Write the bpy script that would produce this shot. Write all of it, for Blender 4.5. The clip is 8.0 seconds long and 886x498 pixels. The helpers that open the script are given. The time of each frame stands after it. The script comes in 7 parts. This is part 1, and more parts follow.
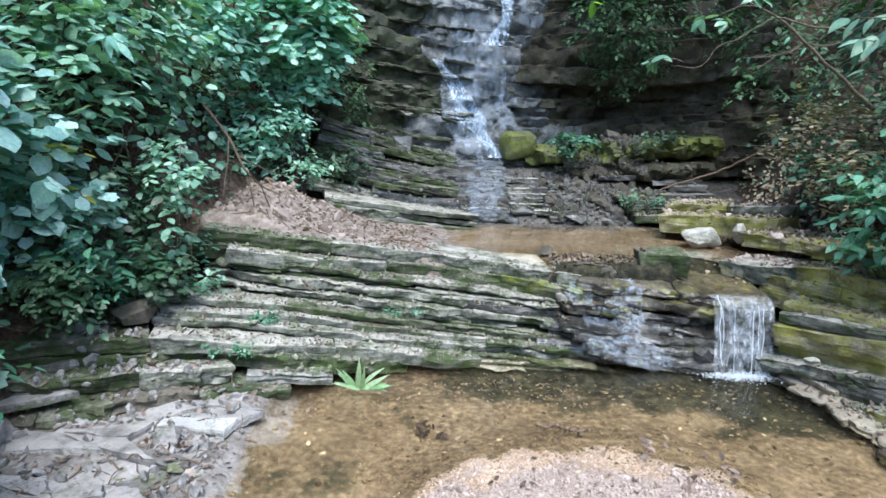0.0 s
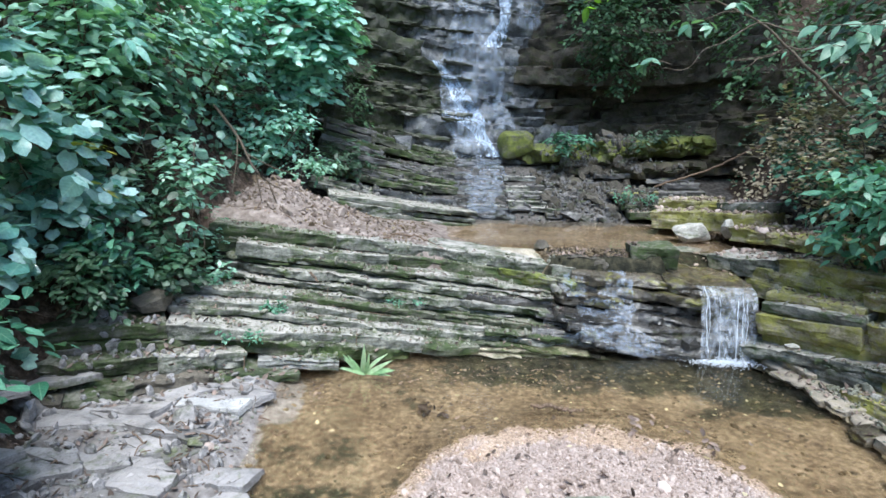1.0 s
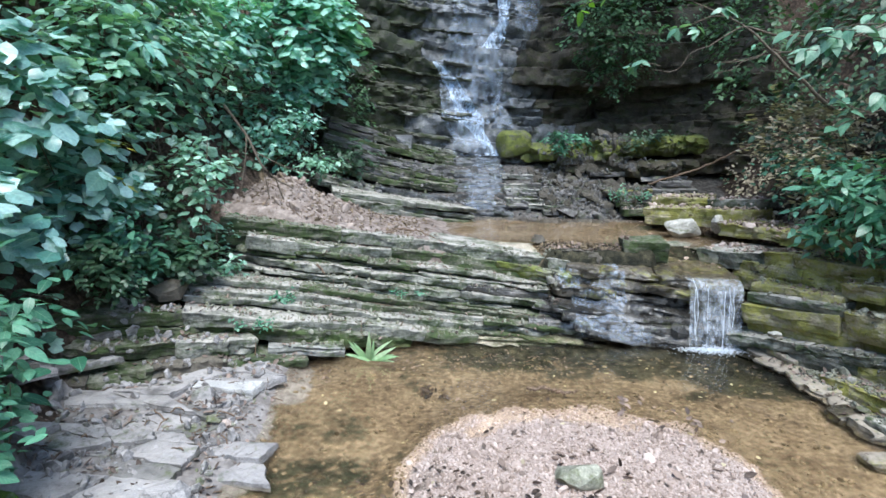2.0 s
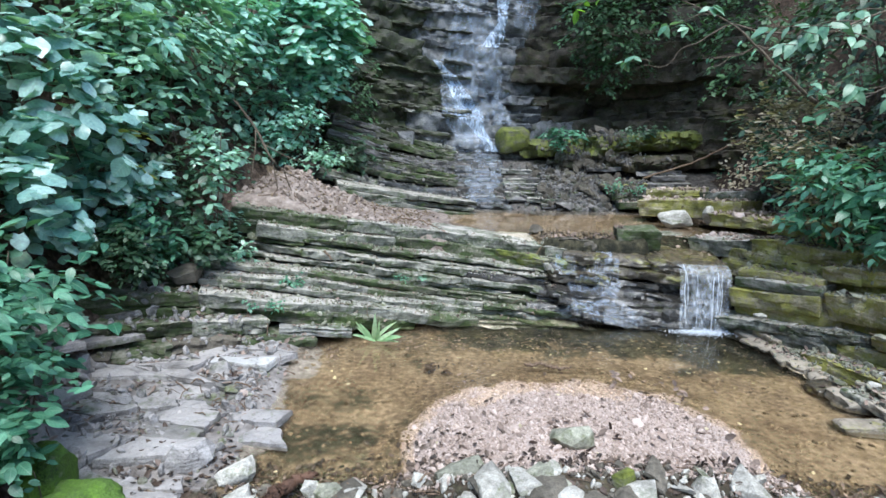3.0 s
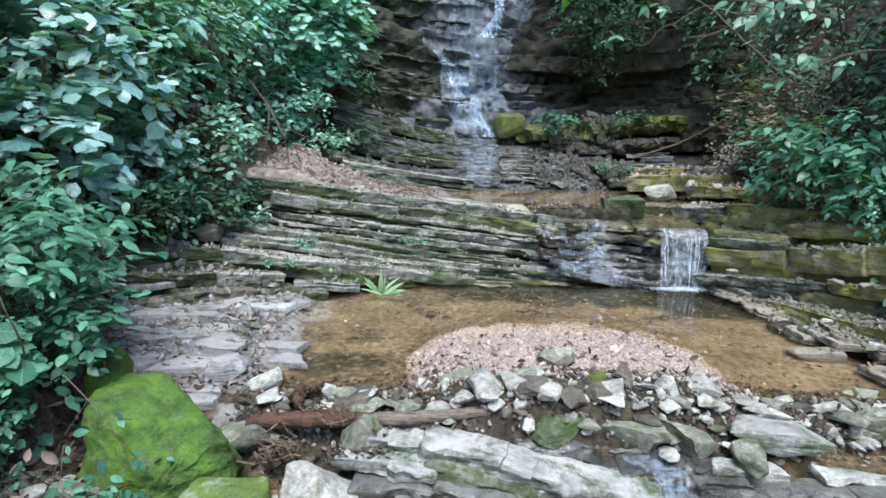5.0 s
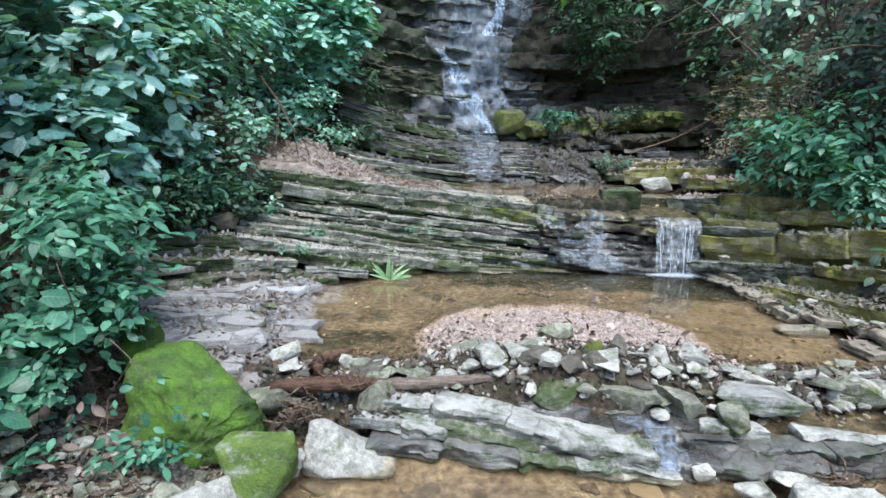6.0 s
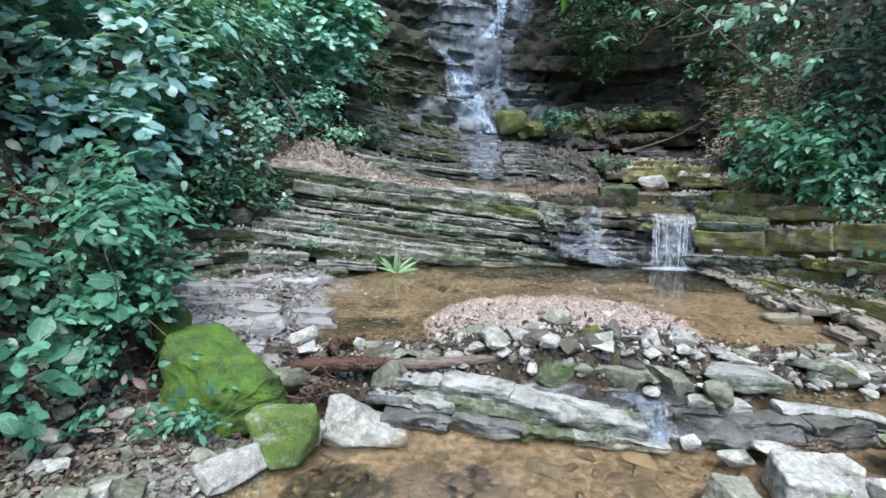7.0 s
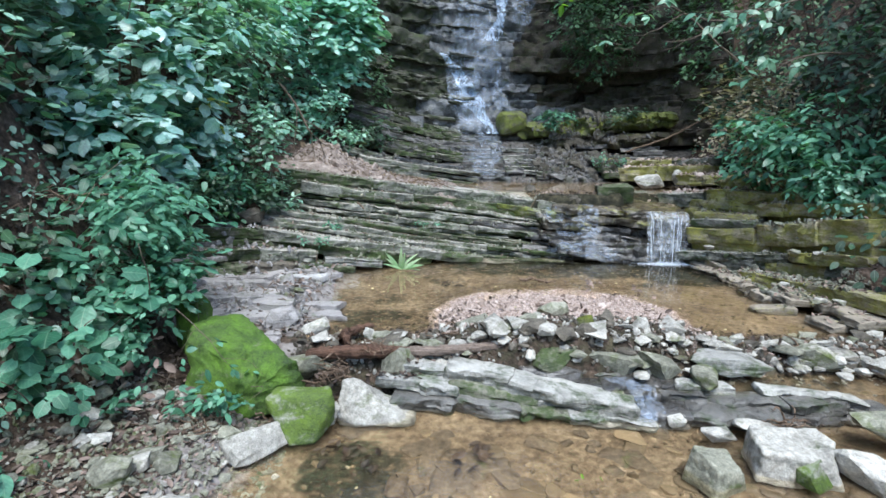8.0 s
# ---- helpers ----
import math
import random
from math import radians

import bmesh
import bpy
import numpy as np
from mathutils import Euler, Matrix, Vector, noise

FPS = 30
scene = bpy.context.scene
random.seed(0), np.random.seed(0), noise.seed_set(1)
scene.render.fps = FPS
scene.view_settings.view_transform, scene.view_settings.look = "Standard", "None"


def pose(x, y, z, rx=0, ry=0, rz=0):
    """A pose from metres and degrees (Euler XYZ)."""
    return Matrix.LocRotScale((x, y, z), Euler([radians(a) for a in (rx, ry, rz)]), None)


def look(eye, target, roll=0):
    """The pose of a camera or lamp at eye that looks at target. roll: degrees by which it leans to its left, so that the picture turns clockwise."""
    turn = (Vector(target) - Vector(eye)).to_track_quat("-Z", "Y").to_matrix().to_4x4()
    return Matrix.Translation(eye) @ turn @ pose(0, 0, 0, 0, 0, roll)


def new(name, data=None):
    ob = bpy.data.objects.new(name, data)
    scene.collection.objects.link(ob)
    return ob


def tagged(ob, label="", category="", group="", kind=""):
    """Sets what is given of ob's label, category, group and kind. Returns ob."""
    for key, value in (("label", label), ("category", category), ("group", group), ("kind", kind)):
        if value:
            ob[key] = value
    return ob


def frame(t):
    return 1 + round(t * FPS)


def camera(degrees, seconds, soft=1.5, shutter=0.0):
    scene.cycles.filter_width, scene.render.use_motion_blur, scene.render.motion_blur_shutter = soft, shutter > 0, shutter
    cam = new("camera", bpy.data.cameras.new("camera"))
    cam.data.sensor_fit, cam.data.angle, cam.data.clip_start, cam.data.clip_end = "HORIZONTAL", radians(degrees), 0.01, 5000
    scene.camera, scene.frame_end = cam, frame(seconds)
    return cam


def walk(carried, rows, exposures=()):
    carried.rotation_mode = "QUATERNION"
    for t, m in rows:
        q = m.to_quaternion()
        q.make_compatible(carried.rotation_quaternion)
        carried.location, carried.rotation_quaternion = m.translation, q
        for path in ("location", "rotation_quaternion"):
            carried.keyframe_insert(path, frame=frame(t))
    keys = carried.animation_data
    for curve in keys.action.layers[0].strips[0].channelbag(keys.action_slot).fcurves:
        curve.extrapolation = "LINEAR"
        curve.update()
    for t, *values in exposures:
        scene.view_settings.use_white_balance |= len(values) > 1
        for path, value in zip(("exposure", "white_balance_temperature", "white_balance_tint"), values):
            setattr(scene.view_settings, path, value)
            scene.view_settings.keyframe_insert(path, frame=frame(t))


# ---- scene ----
cam = camera(81.1, 8.0, soft=1.6)
PATH = [
    (0, (0.009, -0.014, 1.82), (-0.009, 1.942, 1.404), 0.9),
    (0.5, (0.003, -0.121, 1.812), (-0.011, 1.835, 1.395), 0.9),
    (1, (0.002, -0.24, 1.805), (-0.012, 1.717, 1.39), 0.9),
    (1.5, (-0.001, -0.351, 1.801), (-0.013, 1.606, 1.386), 0.9),
    (3, (-0.027, -0.713, 1.712), (-0.036, 1.244, 1.3), 0.9),
    (3.5, (-0.028, -0.841, 1.643), (-0.035, 1.116, 1.232), 0.8),
    (4, (-0.018, -0.958, 1.579), (-0.027, 0.999, 1.166), 0.7),
    (4.5, (-0.005, -1.085, 1.509), (-0.015, 0.872, 1.097), 0.7),
    (6, (-0.063, -1.463, 1.372), (-0.072, 0.494, 0.961), 0.6),
    (6.5, (-0.078, -1.584, 1.36), (-0.09, 0.373, 0.949), 0.5),
    (7, (-0.104, -1.708, 1.358), (-0.116, 0.249, 0.948), 0.6),
    (7.5, (-0.117, -1.823, 1.365), (-0.131, 0.135, 0.956), 0.5),
    (8, (-0.12, -1.941, 1.371), (-0.137, 0.017, 0.962), 0.3),
]
EXPOSURE = 1.15
walk(cam, [(t, look(eye, target, roll)) for t, eye, target, roll in PATH], [(0, EXPOSURE + 0.2, 6050, 5), (1.5, EXPOSURE + 0.17, 6050, 5), (3.5, EXPOSURE + 0.1, 6050, 5), (6, EXPOSURE + 0.03, 6050, 5), (8, EXPOSURE + 0.03, 6050, 5)])

# ---- world and sun: an overcast sky above a wooded gully, brightest over the stream ----
SUN_ELEV, SUN_AZ = radians(66), radians(169)
world = bpy.data.worlds.new("world")
scene.world = world
world.use_nodes = True
wn = world.node_tree.nodes
sky = wn.new("ShaderNodeTexSky")
sky.sky_type, sky.sun_disc = "NISHITA", False
sky.sun_elevation, sky.sun_rotation = SUN_ELEV, SUN_AZ
world.node_tree.links.new(sky.outputs[0], wn["Background"].inputs[0])
wn["Background"].inputs[1].default_value = 0.15
sun_data = bpy.data.lights.new("sun", "SUN")
sun_data.energy, sun_data.angle, sun_data.color = 2.2, radians(35), (1.0, 0.97, 0.93)
sun = new("sun", sun_data)
sun.matrix_world = look((6 * math.sin(SUN_AZ), 6 * math.cos(SUN_AZ), 6 * math.tan(SUN_ELEV)), (0, 0, 0))


# ---- tools ----
def vnoise(p, seed=0):
    """Smooth lattice noise in -1..1 for an array of points."""
    p = np.asarray(p, float) + 1000.0 + seed * 17.31
    i = np.floor(p).astype(np.int64)
    f = p - i
    f = f * f * (3 - 2 * f)
    out = 0
    for a in (0, 1):
        for b in (0, 1):
            for c in (0, 1):
                h = (i[:, 0] + a) * 374761393 + (i[:, 1] + b) * 668265263 + (i[:, 2] + c) * 2147483647
                h = ((h ^ (h >> 13)) * 1274126177) & 0xFFFFFFFF
                h = (h ^ (h >> 16)) & 0xFFFF
                w = (f[:, 0] if a else 1 - f[:, 0]) * (f[:, 1] if b else 1 - f[:, 1]) * (f[:, 2] if c else 1 - f[:, 2])
                out = out + w * (h / 32767.5 - 1)
    return out


def fbm(p, scale, octaves=3, seed=0):
    p = np.asarray(p, float) * scale
    out, amp = 0, 1.0
    for o in range(octaves):
        out, amp, p = out + amp * vnoise(p, seed + o * 5), amp * 0.5, p * 2.03
    return out


def smooth(a, b, x):
    t = np.clip((x - a) / (b - a), 0, 1)
    return t * t * (3 - 2 * t)


def mesh_of(name, verts, faces, material, sharp=None):
    me = bpy.data.meshes.new(name)
    me.from_pydata([tuple(v) for v in np.asarray(verts, float).tolist()], [], [tuple(f) for f in faces])
    for m in material if isinstance(material, (list, tuple)) else [material]:
        me.materials.append(m)
    me.polygons.foreach_set("use_smooth", [True] * len(me.polygons))
    if sharp:
        me.set_sharp_from_angle(angle=radians(sharp))
    return me


def child(name, me, parent, label="", m=None):
    ob = new(name, me)
    ob.parent = parent
    if m is not None:
        ob.matrix_basis = m
    return tagged(ob, label)


def thing(name, label, category, group="", kind="", at=(0, 0, 0)):
    ob = new(name)
    ob.location = at
    return tagged(ob, label, category, group, kind)


def stack(template, faces, transforms):
    """Many copies of one small template as arrays of vertices and faces."""
    t = np.asarray(template, float)
    n = len(t)
    v = np.concatenate([t @ r.T + o for r, o in transforms]) if transforms else np.zeros((0, 3))
    f = [tuple(i + k * n for i in q) for k in range(len(transforms)) for q in faces]
    return v, f


def rot(ax, ay, az):
    return np.array(Euler((ax, ay, az)).to_matrix())


def tube(points, radii, sides=7, bend=0.0, seed=0):
    """A tapered, slightly crooked tube through points."""
    pts = [Vector(p) for p in points]
    fine, rad = [], []
    for k in range(len(pts) - 1):
        steps = 4
        for s in range(steps + (k == len(pts) - 2)):
            u = s / steps
            p0, p1, p2, p3 = pts[max(k - 1, 0)], pts[k], pts[k + 1], pts[min(k + 2, len(pts) - 1)]
            q = 0.5 * ((2 * p1) + (p2 - p0) * u + (2 * p0 - 5 * p1 + 4 * p2 - p3) * u * u + (3 * p1 - p0 - 3 * p2 + p3) * u ** 3)
            fine.append(q)
            rad.append(radii[k] * (1 - u) + radii[k + 1] * u)
    arr = np.array([tuple(p) for p in fine])
    if bend:
        for c in range(3):
            arr[:, c] += bend * vnoise(np.c_[np.arange(len(arr)) * 0.6, np.full(len(arr), c * 9.1), np.zeros(len(arr))], seed)
    verts, faces = [], []
    for k, p in enumerate(arr):
        d = Vector(arr[min(k + 1, len(arr) - 1)] - arr[max(k - 1, 0)]).normalized()
        a = d.orthogonal().normalized()
        b = d.cross(a)
        for s in range(sides):
            w = 2 * math.pi * s / sides
            r = rad[k] * (1 + 0.12 * math.sin(3.1 * s + k * 1.7 + seed))
            verts.append(Vector(p) + (a * math.cos(w) + b * math.sin(w)) * r)
    for k in range(len(arr) - 1):
        for s in range(sides):
            t = (s + 1) % sides
            faces.append((k * sides + s, k * sides + t, (k + 1) * sides + t, (k + 1) * sides + s))
    faces.append(tuple(range(sides))[::-1])
    faces.append(tuple((len(arr) - 1) * sides + s for s in range(sides)))
    return [tuple(v) for v in verts], faces


# ---- materials ----
def nodes_of(name):
    m = bpy.data.materials.new(name)
    m.use_nodes = True
    nt = m.node_tree
    return m, nt, nt.nodes, nt.links, nt.nodes["Principled BSDF"]


def tex(nt, scale, detail=4, stretch=None, rough=0.55, distort=0.0):
    geo = nt.nodes.new("ShaderNodeNewGeometry")
    src = geo.outputs["Position"]
    if stretch:
        mp = nt.nodes.new("ShaderNodeVectorMath")
        mp.operation = "MULTIPLY"
        nt.links.new(src, mp.inputs[0])
        mp.inputs[1].default_value = stretch
        src = mp.outputs[0]
    n = nt.nodes.new("ShaderNodeTexNoise")
    n.inputs["Scale"].default_value, n.inputs["Detail"].default_value = scale, detail
    n.inputs["Roughness"].default_value, n.inputs["Distortion"].default_value = rough, distort
    nt.links.new(src, n.inputs["Vector"])
    return n.outputs["Fac"]


def ramp(nt, fac, *stops):
    r = nt.nodes.new("ShaderNodeValToRGB")
    el = r.color_ramp.elements
    while len(el) < len(stops):
        el.new(0.5)
    for e, (p, c) in zip(el, stops):
        e.position = p
        e.color = (*c, 1) if isinstance(c, tuple) else (c, c, c, 1)
    nt.links.new(fac, r.inputs[0])
    return r.outputs[0]


def mix(nt, fac, a, b, mode="MIX"):
    m = nt.nodes.new("ShaderNodeMix")
    m.data_type, m.blend_type = "RGBA", mode
    for sock, val in ((m.inputs["Factor"], fac), (m.inputs[6], a), (m.inputs[7], b)):
        if isinstance(val, (int, float)):
            sock.default_value = val
        elif isinstance(val, tuple):
            sock.default_value = (*val, 1)
        else:
            nt.links.new(val, sock)
    return m.outputs[2]


def calc(nt, op, a, b):
    m = nt.nodes.new("ShaderNodeMath")
    m.operation = op
    for sock, val in zip(m.inputs, (a, b)):
        if isinstance(val, (int, float)):
            sock.default_value = val
        else:
            nt.links.new(val, sock)
    return m.outputs[0]


def bump(nt, bsdf, height, strength, distance):
    b = nt.nodes.new("ShaderNodeBump")
    b.inputs["Strength"].default_value, b.inputs["Distance"].default_value = strength, distance
    nt.links.new(height, b.inputs["Height"])
    nt.links.new(b.outputs[0], bsdf.inputs["Normal"])


def rock(name, dark, light, moss=0.0, rough=0.85, moss_colours=((0.02, 0.035, 0.008), (0.10, 0.13, 0.015)), dust=0.0, dust_colour=(0.42, 0.36, 0.31), stain=0.4, spec=0.35, bedding=1.0, fuzz=0.0):
    """Bedded limestone: grain, fine lamination, stains, moss cushions and dry dust on the treads."""
    m, nt, nd, lk, bsdf = nodes_of(name)
    big, fine = tex(nt, 2.6, 5, distort=0.4), tex(nt, 30, 5)
    lam = tex(nt, 1.0, 4, (3.0, 3.0, 48.0))
    mixed = calc(nt, "ADD", calc(nt, "MULTIPLY", big, 0.5), calc(nt, "ADD", calc(nt, "MULTIPLY", fine, 0.5 - 0.25 * bedding), calc(nt, "MULTIPLY", lam, 0.25 * bedding)))
    col = ramp(nt, mixed, (0.34, dark), (0.62, light))
    st = ramp(nt, tex(nt, 5.5, 5, distort=0.6), (0.5, 0.0), (0.66, stain))
    col = mix(nt, st, col, tuple(c * 0.35 for c in dark))
    info = nd.new("ShaderNodeObjectInfo")
    col = mix(nt, 0.5, col, ramp(nt, info.outputs["Random"], (0, 0.55), (1, 1.25)), "MULTIPLY")
    col = mix(nt, 0.6, col, ramp(nt, tex(nt, 110, 4, rough=0.7), (0.34, 0.5), (0.66, 1.4)), "MULTIPLY")
    crack = ramp(nt, calc(nt, "ABSOLUTE", calc(nt, "SUBTRACT", tex(nt, 4.5, 5, (1.0, 1.0, 1.6), 0.6, 0.9), 0.5), 0), (0.0, 1.0), (0.007, 0.0))
    crack = calc(nt, "MULTIPLY", crack, ramp(nt, tex(nt, 3.0, 2), (0.5, 0.0), (0.6, 1.0 if bedding > 0.3 else 0.0)))
    if dust:
        geo = nd.new("ShaderNodeNewGeometry")
        sep = nd.new("ShaderNodeSeparateXYZ")
        lk.new(geo.outputs["Normal"], sep.inputs[0])
        up = ramp(nt, sep.outputs[2], (0.55, 0.0), (0.9, dust))
        col = mix(nt, calc(nt, "MULTIPLY", up, ramp(nt, tex(nt, 7, 5), (0.34, 0.15), (0.58, 1.0))), col, mix(nt, tex(nt, 45, 3), tuple(c * 0.6 for c in dust_colour), dust_colour))
    if moss:
        mm = ramp(nt, calc(nt, "ADD", calc(nt, "MULTIPLY", tex(nt, 5.0, 6, (1.0, 1.0, 2.2), 0.65, 0.5), 0.72), calc(nt, "MULTIPLY", tex(nt, 34, 4), 0.28)), (0.60 - 0.3 * moss, 0.0), (0.74 - 0.3 * moss, 1.0))
        green = ramp(nt, calc(nt, "ADD", calc(nt, "MULTIPLY", tex(nt, 95, 5, rough=0.7), 0.3 + 0.3 * fuzz), calc(nt, "MULTIPLY", tex(nt, 6, 6, distort=0.3, rough=0.65), 0.7 - 0.3 * fuzz)), (0.36, moss_colours[0]), (0.64, moss_colours[1]))
        col = mix(nt, calc(nt, "MULTIPLY", mm, 0.9), col, green)
    if fuzz == 0:
        col = mix(nt, calc(nt, "MULTIPLY", crack, 0.7), col, tuple(c * 0.5 for c in dark))
    lk.new(col, bsdf.inputs["Base Color"])
    bsdf.inputs["Specular IOR Level"].default_value = spec
    lk.new(ramp(nt, tex(nt, 6, 4), (0.3, max(0.05, rough - 0.15)), (0.7, min(1.0, rough + 0.12))), bsdf.inputs["Roughness"])
    relief = calc(nt, "SUBTRACT", calc(nt, "ADD", fine, calc(nt, "MULTIPLY", lam, 1.2 * bedding)), calc(nt, "MULTIPLY", crack, 0.5 if fuzz == 0 else 0.0))
    if fuzz:
        relief = calc(nt, "ADD", relief, calc(nt, "ADD", calc(nt, "MULTIPLY", tex(nt, 150, 3), fuzz), calc(nt, "MULTIPLY", tex(nt, 11, 4, rough=0.7), 1.6 * fuzz)))
    bump(nt, bsdf, relief, 0.8, 0.014)
    return m


def blended_ground(name, layers, masks):
    """Sand, soil, dirt, rock, gravel and dark bed that merge softly by the sheet's own layer masks."""
    m, nt, nd, lk, bsdf = nodes_of(name)
    col = None
    for (scale, colours), mask in zip(layers, masks):
        c = ramp(nt, calc(nt, "ADD", calc(nt, "MULTIPLY", tex(nt, scale, 5), 0.6), calc(nt, "MULTIPLY", tex(nt, 2.2, 4), 0.4)), *zip((0.34, 0.45, 0.55, 0.66), colours))
        if mask is None:
            col = c
            continue
        at = nd.new("ShaderNodeAttribute")
        at.attribute_name = mask
        edge = calc(nt, "ADD", at.outputs["Fac"], calc(nt, "MULTIPLY", calc(nt, "SUBTRACT", tex(nt, 14, 5), 0.5), 0.9))
        col = mix(nt, ramp(nt, edge, (0.38, 0.0), (0.62, 1.0)), col, c)
    lk.new(col, bsdf.inputs["Base Color"])
    bsdf.inputs["Roughness"].default_value = 0.92
    bsdf.inputs["Specular IOR Level"].default_value = 0.25
    bump(nt, bsdf, calc(nt, "ADD", tex(nt, 45, 5), tex(nt, 15, 4)), 0.9, 0.02)
    return m


def leaf_mat(name, dark, light, gloss=0.42, odd=None, sheer=0.25, shine=0.7):
    m, nt, nd, lk, bsdf = nodes_of(name)
    geo, info = nd.new("ShaderNodeNewGeometry"), nd.new("ShaderNodeObjectInfo")
    rnd = calc(nt, "FRACT", calc(nt, "ADD", geo.outputs["Random Per Island"], info.outputs["Random"]), 0)
    stops = [(0.0, dark), (0.55, tuple((a + b) / 2 for a, b in zip(dark, light))), (0.93, light)]
    if odd:
        stops += [(0.985, odd)]
    col = ramp(nt, rnd, *stops)
    col = mix(nt, 0.55, col, ramp(nt, tex(nt, 38, 3), (0.3, 0.6), (0.7, 1.3)), "MULTIPLY")
    uv = nd.new("ShaderNodeUVMap")
    sep = nd.new("ShaderNodeSeparateXYZ")
    lk.new(uv.outputs[0], sep.inputs[0])
    across = calc(nt, "ABSOLUTE", calc(nt, "SUBTRACT", sep.outputs[0], 0.5), 0)
    side = calc(nt, "ABSOLUTE", calc(nt, "SUBTRACT", calc(nt, "FRACT", calc(nt, "SUBTRACT", calc(nt, "MULTIPLY", sep.outputs[1], 6.0), calc(nt, "MULTIPLY", across, 3.4)), 0), 0.5), 0)
    rib = ramp(nt, across, (0.0, 1.0), (0.035, 0.0))
    vein = calc(nt, "MAXIMUM", rib, ramp(nt, side, (0.0, 0.55), (0.07, 0.0)))
    col = mix(nt, calc(nt, "MULTIPLY", vein, 0.5), col, mix(nt, 0.45, col, (0.55, 0.7, 0.5)))
    col = mix(nt, ramp(nt, side, (0.1, 0.0), (0.5, 0.22)), col, mix(nt, 1.0, col, (0.55, 0.6, 0.55), "MULTIPLY"))
    lk.new(col, bsdf.inputs["Base Color"])
    lk.new(ramp(nt, tex(nt, 9, 2), (0.3, gloss - 0.08), (0.7, gloss + 0.14)), bsdf.inputs["Roughness"])
    bsdf.inputs["Specular IOR Level"].default_value = shine
    bump(nt, bsdf, tex(nt, 90, 3), 0.25, 0.004)
    tr = nd.new("ShaderNodeBsdfTranslucent")
    lk.new(mix(nt, 1.0, col, (1.0, 1.25, 0.45), "MULTIPLY"), tr.inputs[0])
    ms = nd.new("ShaderNodeMixShader")
    ms.inputs[0].default_value = sheer
    lk.new(bsdf.outputs[0], ms.inputs[1])
    lk.new(tr.outputs[0], ms.inputs[2])
    lk.new(ms.outputs[0], nd["Material Output"].inputs[0])
    return m


def plain(name, a, b, rough=0.8, scale=20, island=False, spec=0.3):
    m, nt, nd, lk, bsdf = nodes_of(name)
    fac = tex(nt, scale, 4)
    if island:
        geo, info = nd.new("ShaderNodeNewGeometry"), nd.new("ShaderNodeObjectInfo")
        fac = calc(nt, "ADD", calc(nt, "MULTIPLY", fac, 0.4), calc(nt, "MULTIPLY", calc(nt, "FRACT", calc(nt, "ADD", geo.outputs["Random Per Island"], info.outputs["Random"]), 0), 0.6))
        lk.new(ramp(nt, fac, (0.18, a), (0.8, b)), bsdf.inputs["Base Color"])
    else:
        lk.new(ramp(nt, fac, (0.3, a), (0.7, b)), bsdf.inputs["Base Color"])
    bsdf.inputs["Roughness"].default_value = rough
    bsdf.inputs["Specular IOR Level"].default_value = spec
    bump(nt, bsdf, tex(nt, scale * 3, 4), 0.5, 0.006)
    return m


def timber(name, a, b, rough):
    """Weathered wood lying along x: long grain, cracks and dark rotten patches."""
    m, nt, nd, lk, bsdf = nodes_of(name)
    grain, rot_patch, fine = tex(nt, 1.0, 5, (7, 70, 70), 0.65, 0.3), tex(nt, 9, 4, distort=0.4), tex(nt, 60, 4)
    fac = calc(nt, "ADD", calc(nt, "MULTIPLY", grain, 0.5), calc(nt, "ADD", calc(nt, "MULTIPLY", rot_patch, 0.3), calc(nt, "MULTIPLY", fine, 0.2)))
    lk.new(ramp(nt, fac, (0.36, a), (0.62, b)), bsdf.inputs["Base Color"])
    bsdf.inputs["Roughness"].default_value = rough
    bsdf.inputs["Specular IOR Level"].default_value = 0.3
    bump(nt, bsdf, calc(nt, "ADD", grain, calc(nt, "MULTIPLY", rot_patch, 0.8)), 1.0, 0.02)
    return m


def water_mat(name, tint, ripple=0.16, scale=9.0):
    m, nt, nd, lk, bsdf = nodes_of(name)
    bsdf.inputs["Base Color"].default_value = (*tint, 1)
    bsdf.inputs["Transmission Weight"].default_value = 1.0
    bsdf.inputs["IOR"].default_value = 1.33
    bsdf.inputs["Roughness"].default_value = 0.02
    bump(nt, bsdf, calc(nt, "ADD", tex(nt, scale, 2, (1.0, 2.2, 1.0)), calc(nt, "MULTIPLY", tex(nt, scale * 4, 2), 0.25)), ripple, 0.01)
    return m


def falling_mat(name, lo, hi, stretch=(60, 60, 4), most=0.9, tint=(0.78, 0.84, 0.92)):
    m, nt, nd, lk, bsdf = nodes_of(name)
    bsdf.inputs["Base Color"].default_value = (*tint, 1)
    bsdf.inputs["Roughness"].default_value = 0.18
    bump(nt, bsdf, tex(nt, 1.0, 3, stretch), 0.5, 0.01)
    clear = nd.new("ShaderNodeBsdfTransparent")
    ms = nd.new("ShaderNodeMixShader")
    fac = calc(nt, "ADD", calc(nt, "MULTIPLY", tex(nt, 1.0, 3, stretch), 0.65), calc(nt, "MULTIPLY", tex(nt, 9, 3), 0.35))
    lk.new(ramp(nt, fac, (lo, 0.02), (hi, most)), ms.inputs[0])
    lk.new(clear.outputs[0], ms.inputs[1])
    lk.new(bsdf.outputs[0], ms.inputs[2])
    lk.new(ms.outputs[0], nd["Material Output"].inputs[0])
    return m


